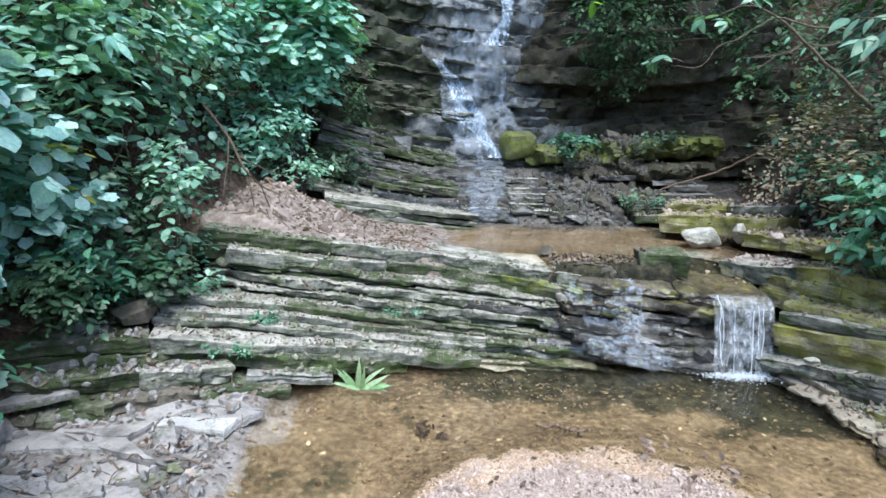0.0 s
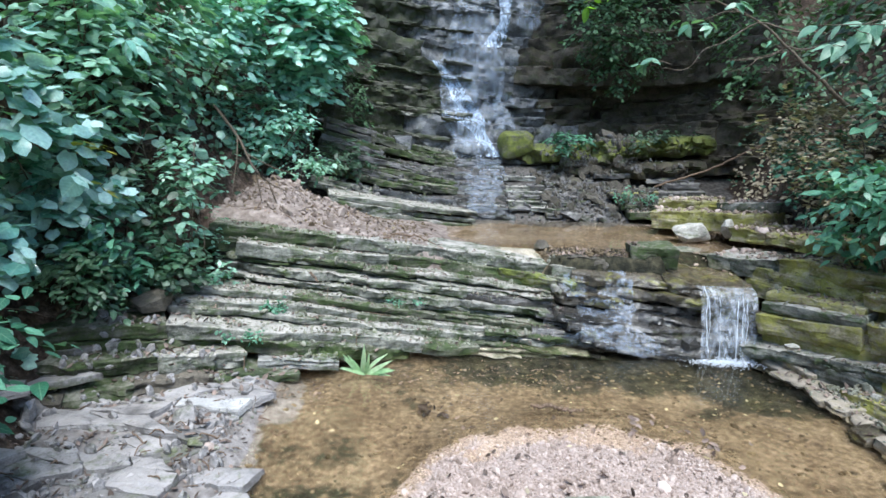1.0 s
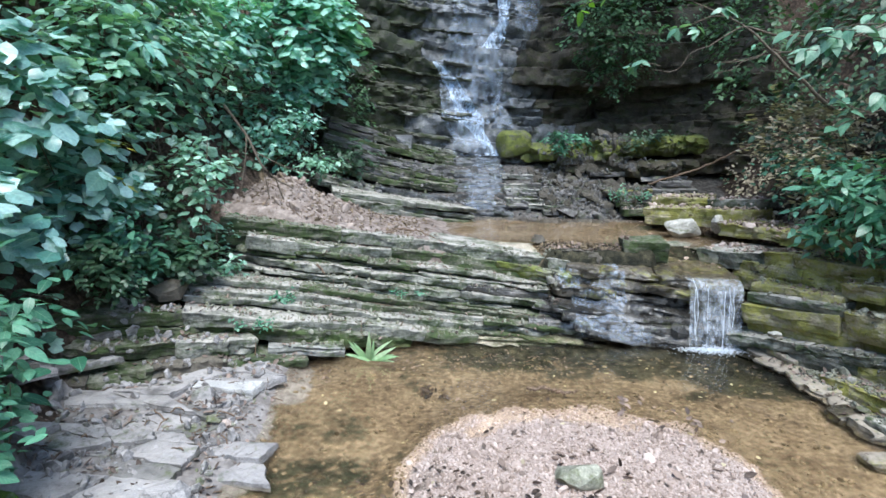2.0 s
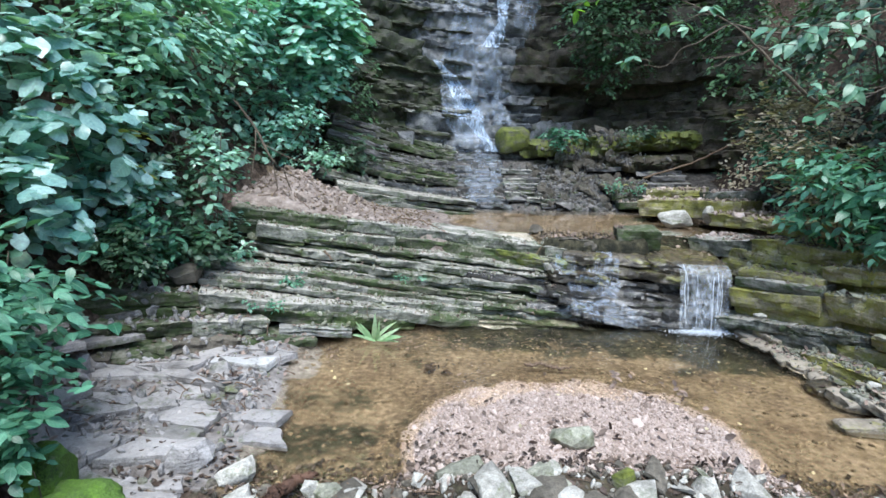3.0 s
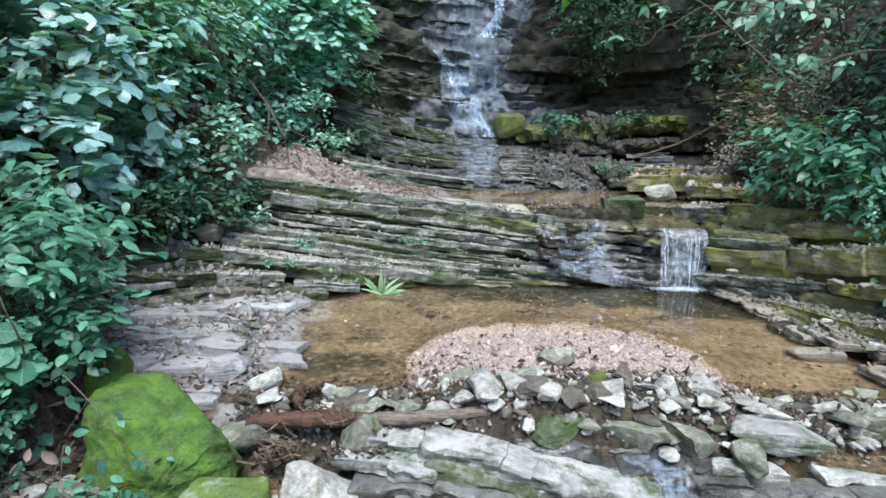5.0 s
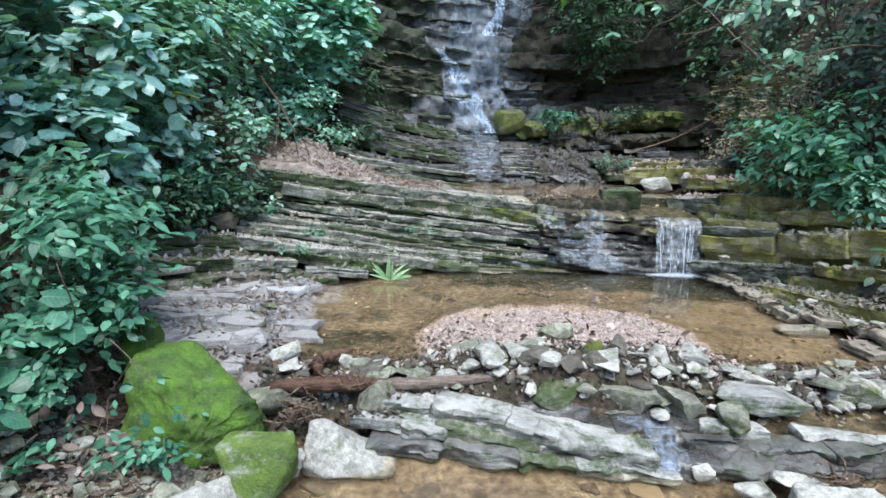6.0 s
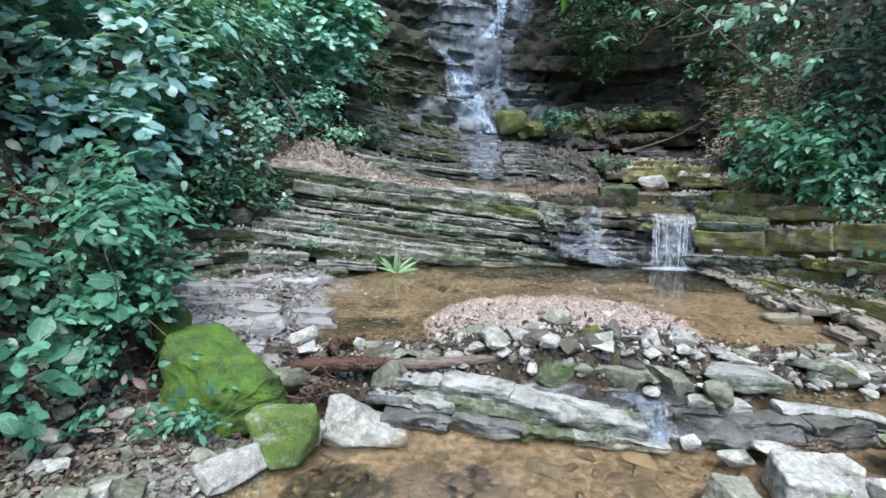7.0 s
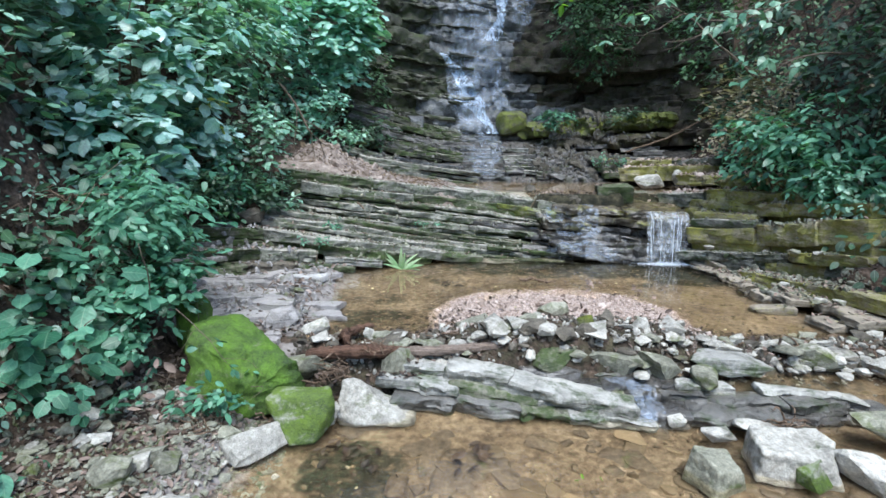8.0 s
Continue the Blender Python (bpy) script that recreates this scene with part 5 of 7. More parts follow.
def branch(label, points, radii, leaves, size, material, shape, shape_name, seed, category="branch", sub=3, spread=0.3):
    """A bare twiggy branch with single leaves set along its side shoots."""
    r = np.random.default_rng(seed)
    p0 = np.array(points[0], float)
    ob = thing("branch", label, category, at=points[0])
    pts = np.array(points, float) - p0
    main = child("twig", mesh_of("twig", *tube(pts, radii, 6, 0.012, seed), M_BARK), ob)
    ends = [(pts[-2], pts[-1], main)]
    for k in range(sub):
        u = 0.3 + 0.65 * k / max(1, sub)
        a = np.array([np.interp(u, np.linspace(0, 1, len(pts)), pts[:, c]) for c in range(3)])
        b = a + (pts[-1] - pts[0]) / np.linalg.norm(pts[-1] - pts[0]) * spread + r.normal(size=3) * spread * 0.6
        shoot = child("twig", mesh_of("twig", *tube([a, (a + b) / 2 + r.normal(size=3) * 0.03, b], [radii[-1] * 1.3, radii[-1], radii[-1] * 0.7], 5, 0.008, seed + k), M_BARK), ob)
        ends.append((a, b, shoot))
    for k in range(leaves):
        a, b, shoot = ends[k % len(ends)]
        p = a + (b - a) * r.uniform(0.35, 1.05)
        way = (b - a) / np.linalg.norm(b - a)
        ax = leaf_axes(np.array([way * 0.8 + r.normal(size=3) * 0.35]), r, 0.8, 0.35, 0.35)[0]
        single_leaf(shoot, shape_name, shape, material, Vector(p), ax, size * r.uniform(0.7, 1.2))
    return ob


branch("thin overhanging branch with pale pointed leaves", [(3.75, 3.5, 2.75), (3.1, 3.2, 2.66), (2.65, 3.1, 2.5), (2.25, 3.05, 2.38)], [0.014, 0.01, 0.006, 0.003], 42, 0.115, M_PALELEAF, POINTED, "pointed", 1, sub=8, spread=0.3)
branch("thin overhanging branch with pale pointed leaves", [(3.7, 3.3, 2.2), (3.2, 3.15, 2.16), (2.85, 3.1, 2.03), (2.52, 3.05, 1.9)], [0.012, 0.008, 0.005, 0.003], 30, 0.12, M_PALELEAF, POINTED, "pointed", 2, sub=6, spread=0.26)
branch("bare forked branch against the dark hollow", [(3.45, 4.4, 2.1), (3.02, 4.3, 2.38), (2.77, 4.3, 2.59), (2.49, 4.3, 2.8), (2.06, 4.3, 2.97)], [0.018, 0.013, 0.01, 0.008, 0.004], 0, 0.1, M_PALELEAF, POINTED, "pointed", 3, sub=0)
branch("thin drooping twig with a few pale leaves at its tip", [(3.07, 4.3, 2.7), (2.77, 4.3, 2.72), (2.52, 4.3, 2.77), (2.27, 4.3, 2.63), (2.08, 4.28, 2.55), (1.96, 4.26, 2.41), (1.75, 4.25, 2.4)], [0.008, 0.008, 0.007, 0.006, 0.005, 0.004, 0.002], 0, 0.1, M_PALELEAF, POINTED, "pointed", 4, sub=0)
branch("spray of pale pointed leaves at a twig's end", [(1.82, 4.25, 2.44), (1.66, 4.25, 2.46), (1.54, 4.24, 2.42)], [0.004, 0.003, 0.002], 9, 0.13, M_PALELEAF, POINTED, "pointed", 12, sub=1, spread=0.1)
branch("spray of pale pointed leaves at a twig's end", [(2.4, 4.3, 2.84), (2.2, 4.28, 2.84), (2.0, 4.26, 2.76), (1.9, 4.25, 2.74)], [0.005, 0.004, 0.003, 0.002], 17, 0.13, M_PALELEAF, POINTED, "pointed", 13, sub=3, spread=0.14)
branch("thin bare crooked twigs against the dark hollow", [(3.1, 4.4, 2.62), (2.94, 4.35, 2.58), (2.77, 4.32, 2.59), (2.6, 4.3, 2.5), (2.29, 4.3, 2.48)], [0.009, 0.008, 0.007, 0.005, 0.003], 3, 0.07, M_LONGLEAF, LANCE, "lance", 5, sub=4, spread=0.2)
branch("hanging sprig with bright yellow-green leaves", [(1.75, 5.3, 3.7), (1.5, 5.2, 3.35), (1.3, 5.15, 3.05)], [0.006, 0.004, 0.002], 9, 0.12, M_BRIGHTLEAF, OVAL, "oval", 6, sub=2, spread=0.14)
branch("arching sprig with feathered green leaflets", [(-2.75, 3.9, 2.45), (-2.5, 3.75, 2.52), (-2.25, 3.7, 2.42)], [0.006, 0.004, 0.002], 16, 0.13, M_FARLEAF, LANCE, "lance", 7, sub=3, spread=0.2)
branch("trailing vine with heart-shaped leaves over the mossy boulder", [(-1.66, 0.86, 0.42), (-1.52, 0.8, 0.33), (-1.38, 0.75, 0.2), (-1.28, 0.72, 0.1)], [0.003, 0.003, 0.002, 0.001], 14, 0.055, M_LOWLEAF, OVAL, "oval", 8, sub=3, spread=0.15)
branch("thin dead stems on the dark bank", [(-2.6, 1.25, 0.45), (-2.35, 1.0, 0.8), (-2.15, 0.85, 1.0)], [0.008, 0.006, 0.003], 0, 0.1, M_BIGLEAF, ROUND, "round", 9, sub=3)
branch("pale hanging roots on the bank", [(-2.3, 5.0, 2.1), (-2.05, 4.95, 1.75), (-1.9, 4.95, 1.45), (-1.65, 5.05, 1.25)], [0.016, 0.014, 0.012, 0.006], 0, 0.1, M_BIGLEAF, ROUND, "round", 10, category="roots", sub=4, spread=0.45)

# unseen tree, added to shade the right-hand bank; the hanging branches imply it
tree = thing("tree", "unseen tree added to shade the slope above the rock wall", "tree", at=(5.6, 3.6, ground_z(5.6, 3.6) - 0.1))
tree_foot = np.array(tree.location)
trunk_top = np.array((5.0, 3.3, 4.9)) - tree_foot
trunk = child("trunk", mesh_of("trunk", *tube([(0, 0, 0), trunk_top * 0.5 + np.array((0.1, 0, 0.1)), trunk_top], [0.11, 0.09, 0.06], 10, 0.03, 5), M_BARK), tree)
rt = np.random.default_rng(99)
for k in range(7):
    end = trunk_top + np.array((1.3 * math.cos(k * 0.9), 1.9 * math.sin(k * 0.9), 0.3 * rt.normal()))
    child("limb", mesh_of("limb", *tube([trunk_top * 0.85, (trunk_top + end) / 2 + np.array((0, 0, 0.15)), end], [0.045, 0.03, 0.012], 7, 0.04, 30 + k), M_BARK), trunk)
d = rt.normal(size=(3000, 3))
d /= np.linalg.norm(d, axis=1)[:, None]
keep_leaf = fbm(d * 2.4, 1.0, 2, 12) > -0.45
d = d[keep_leaf]
crown_pos = np.array((5.25, 3.3, 4.7)) + d * np.array((1.5, 2.3, 0.75)) * rt.uniform(0.45, 1.1, len(d))[:, None]
v, t, uv = leaf_mass(OVAL, crown_pos - tree_foot, leaf_axes(d, rt), 0.15 * rt.uniform(0.6, 1.2, len(d)))
child("crown", fast_mesh("crown", v, t, M_DARKLEAF, uv), tree)

# unseen trees above the cliff, added so their crowns shade the gully's end
def cliff_shade_tree(label, foot, crown, radii, count, seed):
    ob = thing("tree", label, "tree", at=(foot[0], foot[1], ground_z(foot[0], foot[1]) - 0.1))
    base = np.array(ob.location)
    rt = np.random.default_rng(seed)
    c = np.array(crown) - base
    trunk = child("trunk", mesh_of("trunk", *tube([(0, 0, 0), c * 0.5 + np.array((0.2, 0.3, 0.5)), c], [0.16, 0.12, 0.07], 10, 0.04, seed), M_BARK), ob)
    for k in range(7):
        end = c + np.array(radii) * np.array((0.8 * math.cos(k * 0.9), 0.8 * math.sin(k * 0.9), 0.3 * rt.normal()))
        child("limb", mesh_of("limb", *tube([c * 0.9, (c + end) / 2 + np.array((0, 0, 0.15)), end], [0.05, 0.03, 0.012], 7, 0.04, seed + k), M_BARK), trunk)
    d = rt.normal(size=(count, 3))
    d /= np.linalg.norm(d, axis=1)[:, None]
    d = d[fbm(d * 2.4, 1.0, 2, seed) > -0.5]
    p = c + d * np.array(radii) * rt.uniform(0.4, 1.1, len(d))[:, None]
    v, t, uv = leaf_mass(OVAL, p, leaf_axes(d, rt), 0.2 * rt.uniform(0.6, 1.2, len(d)))
    child("crown", fast_mesh("crown", v, t, M_DARKLEAF, uv), ob)


cliff_shade_tree("unseen tree added to shade the cliff", (3.2, 12.5), (2.9, 8.0, 6.3), (2.7, 1.7, 0.7), 1000, 71)
cliff_shade_tree("unseen tree added to shade the rock hollow", (7.2, 8.6), (5.0, 7.6, 5.8), (1.5, 1.4, 0.6), 800, 72)

# leaves that carpet the slopes


def carpet(label, x0, x1, y0, y1, count, size, material, shape, side, seed, lift=0.22, name="undergrowth", top=99, low_from=-9):
    r = np.random.default_rng(seed)
    x, y = r.uniform(x0, x1, count), r.uniform(y0, y1, count)
    edge = np.interp(y, LEFT_Y, LEFT_X) if side < 0 else np.interp(y, RIGHT_Y, RIGHT_X)
    ok = (x < edge - 0.1) if side < 0 else (x > edge + 0.05)
    patch = fbm(np.c_[x, y, x * 0], 1.6, 2, seed)
    ok &= r.random(count) < 0.3 + smooth(-0.5, 0.5, patch)
    x, y = x[ok], y[ok]
    low = height(x, y)
    x, y = x[(low < top) & (low > low_from)], y[(low < top) & (low > low_from)]
    z = height(x, y) + np.abs(r.normal(size=len(x))) * lift
    out = np.tile(np.array([0.6 * -side, -0.5, 0.4]), (len(x), 1))
    v, t, uv = leaf_mass(shape, np.c_[x, y, z], leaf_axes(out, r), size * r.uniform(0.5, 1.3, len(x)))
    tagged(new(name, fast_mesh(name, v, t, material, uv)), label, "undergrowth", kind="stuff")


# dark leaves behind the shrubs also stand for the shaded gaps between them
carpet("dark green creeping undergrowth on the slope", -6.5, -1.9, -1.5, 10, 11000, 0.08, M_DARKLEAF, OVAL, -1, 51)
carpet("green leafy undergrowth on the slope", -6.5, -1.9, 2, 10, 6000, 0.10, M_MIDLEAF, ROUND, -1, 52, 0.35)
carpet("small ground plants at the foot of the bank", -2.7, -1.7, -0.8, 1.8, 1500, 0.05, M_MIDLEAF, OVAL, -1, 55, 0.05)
# right slope's undergrowth: tree shade is put into its dark leaf colour
carpet("creeping undergrowth on the slope, its leaves darkened for tree shade", 3.1, 7, -1.5, 4.8, 7500, 0.09, M_DARKLEAF, OVAL, 1, 53)
carpet("creeping undergrowth high on the slope, its leaves darkened for tree shade", 3.1, 7, 4.8, 10, 6000, 0.085, M_IVY, OVAL, 1, 57, low_from=2.0)
carpet("withered leaves and stalks on the slope", 3.3, 7, 2.5, 9, 9000, 0.06, M_DRYLEAF, OVAL, 1, 54, 0.15, top=2.1)
carpet("green seedlings among the withered stalks on the slope", 3.3, 5.5, 3.5, 8.5, 700, 0.07, M_LOWLEAF, OVAL, 1, 56, 0.25)


# ---- falling water, laid over the rock ----
from mathutils.bvhtree import BVHTree

bv, bf = [], []
for me, m in LEDGE_GEOM:
    k = len(bv)
    bv += [m @ v.co for v in me.vertices]
    bf += [tuple(i + k for i in p.vertices) for p in me.polygons]
k = len(bv)
bv += [v.co.copy() for v in ground_me.vertices]
bf += [tuple(i + k for i in p.vertices) for p in ground_me.polygons]
ROCKS = BVHTree.FromPolygons(bv, bf)


def top_z(x, y, start=6.0):
    hit = ROCKS.ray_cast(Vector((x, y, start)), Vector((0, 0, -1)))[0]
    return hit.z if hit else ground_z(x, y)


def drape(name, points, parent, material, off=0.018, down=40, across=9, seed=0, from_above=False, y0=2.0, ragged=0.25):
    """A thin skin of water over the rock: points of (x, z, width) seen from the front, or (x, y, width) from above."""
    pts = np.array(points, float)
    s = np.linspace(0, 1, len(pts))
    rows, last = [], None
    for j in range(down):
        u = j / (down - 1)
        x, w, wid = (np.interp(u, s, pts[:, c]) for c in range(3))
        wid *= 1 + ragged * float(vnoise([[u * 9, seed, 0]])[0])
        row = []
        for i in range(across):
            xx = x + wid * (i / (across - 1) - 0.5)
            if from_above:
                row.append([xx, w, top_z(xx, w, 2.2) + off])
            else:
                hit = ROCKS.ray_cast(Vector((xx, y0, w)), Vector((0, 1, 0)))[0]
                row.append([xx, (hit.y if hit else (last[i][1] if last else 9.5)) - off, w])
        rows.append(row)
        last = row
    a = np.array(rows)
    for _ in range(2):
        a[1:-1, :, 1:] = 0.25 * a[:-2, :, 1:] + 0.5 * a[1:-1, :, 1:] + 0.25 * a[2:, :, 1:]
    a[:, :, 1] -= 0.012 * (0 if from_above else 1)
    v = a.reshape(-1, 3)
    f = [(j * across + i, (j + 1) * across + i, (j + 1) * across + i + 1, j * across + i + 1) for j in range(down - 1) for i in range(across - 1)]
    return child(name, mesh_of(name, v, f, material), parent)


little_fall = thing("waterfall", "small clear water curtain falling from a rock lip into the pool", "waterfall")


def curtain(u, v, push=0.0):
    """A point of the little fall: u across its width, v from lip to pool."""
    edge = 0.009 * float(vnoise([[v * 7, 3.3, 0]])[0])
    x0, x1 = 2.235 - 0.05 * v + edge, 2.72 - 0.13 * v + 0.009 * float(vnoise([[v * 6, 8.1, 0]])[0])
    y = 4.26 - 0.05 * u - 0.36 * v ** 0.6 - push
    return (x0 + (x1 - x0) * u, y, 0.555 - 0.56 * max(0, v - 0.06) / 0.94 - 0.012 * v)


nu, nv = 26, 22
gv = []
for j in range(nv):
    for i in range(nu):
        x, y, z = curtain(i / (nu - 1), j / (nv - 1))
        gv.append((x, y + 0.02 * float(vnoise([[i * 0.7, j * 0.12, 3]])[0]), z))
gf = [(j * nu + i, (j + 1) * nu + i, (j + 1) * nu + i + 1, j * nu + i + 1) for j in range(nv - 1) for i in range(nu - 1)]
child("water_curtain", mesh_of("water_curtain", gv, gf, M_FALL), little_fall)
g = random.Random(9)
for k in range(6):
    u = min(1, max(0, g.choice((g.gauss(0.18, 0.1), g.gauss(0.72, 0.12), g.random()))))
    a, b = g.uniform(0, 0.25), g.uniform(0.75, 1.0)
    pts = [curtain(min(1, max(0, u + g.uniform(-0.012, 0.012))), a + (b - a) * q / 5, 0.012) for q in range(6)]
    rr = g.uniform(0.0015, 0.0045)
    child("water_strand", mesh_of("water_strand", *tube(pts, [rr * g.uniform(0.5, 1.3) for _ in pts], 5, 0.004, k), M_FOAM), little_fall)
ico = bmesh.new()
bmesh.ops.create_icosphere(ico, subdivisions=1, radius=1)
BALL_V, BALL_F = np.array([tuple(v.co) for v in ico.verts]), [tuple(v.index for v in f.verts) for f in ico.faces]
ico.free()


def foam(name, centre, spread, count, size, parent, seed):
    g = random.Random(seed)
    tr = []
    for _ in range(count):
        s = size * g.uniform(0.4, 1.3)
        tr.append((np.diag([s, s, s * 0.5]), np.array([centre[0] + g.gauss(0, spread[0]), centre[1] + g.gauss(0, spread[1]), centre[2] + g.uniform(-0.004, 0.006)])))
    child(name, mesh_of(name, *stack(BALL_V, BALL_F, tr), M_FOAM), parent)["kind"] = "stuff"


foam("foam", (2.38, 3.86, 0.0), (0.13, 0.04), 1500, 0.0055, little_fall, 1)
drape("water_strand", [(1.16, 1.06, 0.05), (1.13, 0.98, 0.06), (1.1, 0.9, 0.05), (1.08, 0.82, 0.07)], thing("waterfall", "bright thread of water sliding off the shelf", "waterfall"), M_FILM, 0.02, 20, 7, 11, from_above=True)
foam("foam", (2.40, 3.80, 0.0), (0.18, 0.05), 140, 0.005, little_fall, 2)

cascade = thing("waterfall", "thin glistening cascade sliding down dark wet beds", "waterfall")
drape("water_film", [(1.62, 0.60, 0.2), (1.6, 0.47, 0.24), (1.5, 0.34, 0.45), (1.42, 0.2, 0.6), (1.5, 0.06, 0.8), (1.55, 0.01, 0.9)], cascade, M_FILM, 0.012, 30, 9, 1, y0=3.0)
drape("water_film", [(1.2, 0.57, 0.14), (1.2, 0.48, 0.22), (1.22, 0.40, 0.2)], cascade, M_FILM, 0.012, 14, 7, 2, y0=3.0)
drape("water_film", [(1.66, 0.6, 0.05), (1.64, 0.5, 0.06), (1.6, 0.44, 0.05)], cascade, M_FALL, 0.014, 14, 5, 3, y0=3.0)

high_fall = thing("waterfall", "thin white waterfall sliding down the dark cliff in slanting steps", "waterfall")
drape("water_strand", [(1.05, 4.9, 0.22), (1.02, 4.3, 0.2), (0.98, 3.9, 0.22), (0.86, 3.62, 0.28), (0.74, 3.44, 0.32)], high_fall, M_WHITE, 0.05, 50, 9, 4, y0=7.5)
drape("water_strand", [(-0.27, 3.2, 0.13), (-0.1, 3.0, 0.19), (0.08, 2.76, 0.27), (0.26, 2.45, 0.44), (0.40, 2.12, 0.46), (0.55, 1.9, 0.26), (0.70, 1.70, 0.2), (0.80, 1.52, 0.3)], high_fall, M_WHITE, 0.05, 70, 11, 5, y0=7.8)
drape("water_film", [(0.4, 4.9, 0.5), (0.42, 4.0, 0.6), (0.42, 3.5, 0.95), (0.4, 3.2, 1.15), (0.4, 2.6, 1.0), (0.32, 2.0, 0.75), (0.4, 1.5, 0.5)], high_fall, M_VEIL, 0.025, 70, 17, 6, y0=7.8)
drape("water_film", [(0.2, 2.9, 0.5), (0.25, 2.4, 0.6), (0.35, 2.0, 0.5), (0.5, 1.7, 0.4)], high_fall, M_VEIL, 0.04, 40, 11, 12, y0=7.8)
drape("water_film", [(1.5, 4.8, 0.45), (1.48, 4.3, 0.45), (1.4, 3.8, 0.35)], high_fall, M_VEIL, 0.025, 30, 7, 7, y0=7.8)
drape("water_film", [(0.98, 2.6, 0.3), (1.0, 2.0, 0.36)], high_fall, M_VEIL, 0.025, 20, 7, 8, y0=7.8)
drape("water_film", [(0.72, 8.95, 0.45), (0.65, 8.3, 0.55), (0.55, 7.7, 0.5), (0.45, 7.0, 0.45)], high_fall, M_FILM, 0.02, 40, 9, 9, from_above=True)
shelf_fall = thing("waterfall", "thin trickle of bright water running over the low shelf", "waterfall")
drape("water_film", [(0.98, 1.14, 0.2), (1.06, 1.02, 0.16), (1.1, 0.92, 0.15), (1.08, 0.80, 0.2)], shelf_fall, M_FILM, 0.012, 24, 9, 10, from_above=True)

# ---- loose stones ----
STONES = {}


def stone_mesh(variant, material, lvl=2, planes=9, name="stone"):
    """A broken angular stone: the hull of a few points with worn edges and slightly uneven faces."""
    key = (variant, material.name, lvl, planes)
    if key not in STONES:
        r = np.random.default_rng(variant)
        p = r.normal(size=(planes + 5, 3))
        p = np.sign(p) * np.abs(p) ** 0.7
        p /= np.linalg.norm(p, axis=1)[:, None] ** 0.85
        bm = bmesh.new()
        for q in p:
            bm.verts.new(q)
        bmesh.ops.convex_hull(bm, input=bm.verts)
        bmesh.ops.delete(bm, geom=[v for v in bm.verts if not v.link_faces], context="VERTS")
        bmesh.ops.dissolve_limit(bm, angle_limit=radians(12), verts=bm.verts, edges=bm.edges)
        bmesh.ops.triangulate(bm, faces=bm.faces)
        for _ in range(lvl):
            bmesh.ops.subdivide_edges(bm, edges=[e for e in bm.edges if e.calc_length() > (0.14 if lvl > 2 else 0.35)], cuts=1)
            bmesh.ops.triangulate(bm, faces=bm.faces)
        bmesh.ops.smooth_vert(bm, verts=bm.verts, factor=0.35 if lvl > 2 else 0.14, use_axis_x=True, use_axis_y=True, use_axis_z=True)
        bm.verts.index_update()
        v = np.array([tuple(q.co) for q in bm.verts])
        f = [tuple(q.index for q in face.verts) for face in bm.faces]
        bm.free()
        v = v + 0.035 * np.stack([fbm(v + variant, 2.6, 3, c) for c in range(3)], axis=1)
        v -= (v.max(axis=0) + v.min(axis=0)) / 2
        v /= (v.max(axis=0) - v.min(axis=0))
        STONES[key] = mesh_of(name, v, f, material, 26)
    return STONES[key]


def stone(label, at, size, material, variant, yaw=0, tilt=0, roll=0, group="", category="stone", name="river_stone", lvl=2, planes=9):
    ob = new(name, stone_mesh(variant, material, lvl, planes))
    ob.matrix_basis = pose(*at, tilt, roll, yaw) @ Matrix.Diagonal((*size, 1))
    return tagged(ob, label, category, group)


def flag_mesh(corners, thick, material, seed):
    """A slab of bedrock between its cracks: an uneven outline with a worn rim and a faintly stepped top."""
    g = random.Random(seed)
    ring = []
    for a, b in zip(corners, corners[1:] + corners[:1]):
        for q in range(5):
            u = q / 5
            ring.append((a[0] * (1 - u) + b[0] * u + g.gauss(0, 0.006), a[1] * (1 - u) + b[1] * u + g.gauss(0, 0.006)))
    verts, n = [], len(ring)
    for scale, z in ((1.0, -thick), (1.0, -0.012), (0.975, -0.002), (0.9, 0.0), (0.7, 0.001), (0.4, 0.002)):
        for x, y in ring:
            verts.append((x * scale, y * scale, z))
    verts.append((0, 0, 0.002))
    v = np.array(verts)
    v[n:, 2] += (0.006 * fbm(v[n:] + seed, 9, 3, 4) + 0.004 * np.round(2 * vnoise(v[n:] * (7, 15, 0) + seed, 6)))
    f = [(k * n + i, k * n + (i + 1) % n, (k + 1) * n + (i + 1) % n, (k + 1) * n + i) for k in range(5) for i in range(n)]
    f += [(5 * n + i, 5 * n + (i + 1) % n, 6 * n) for i in range(n)]
    return mesh_of("slab", v, f, material, 35)


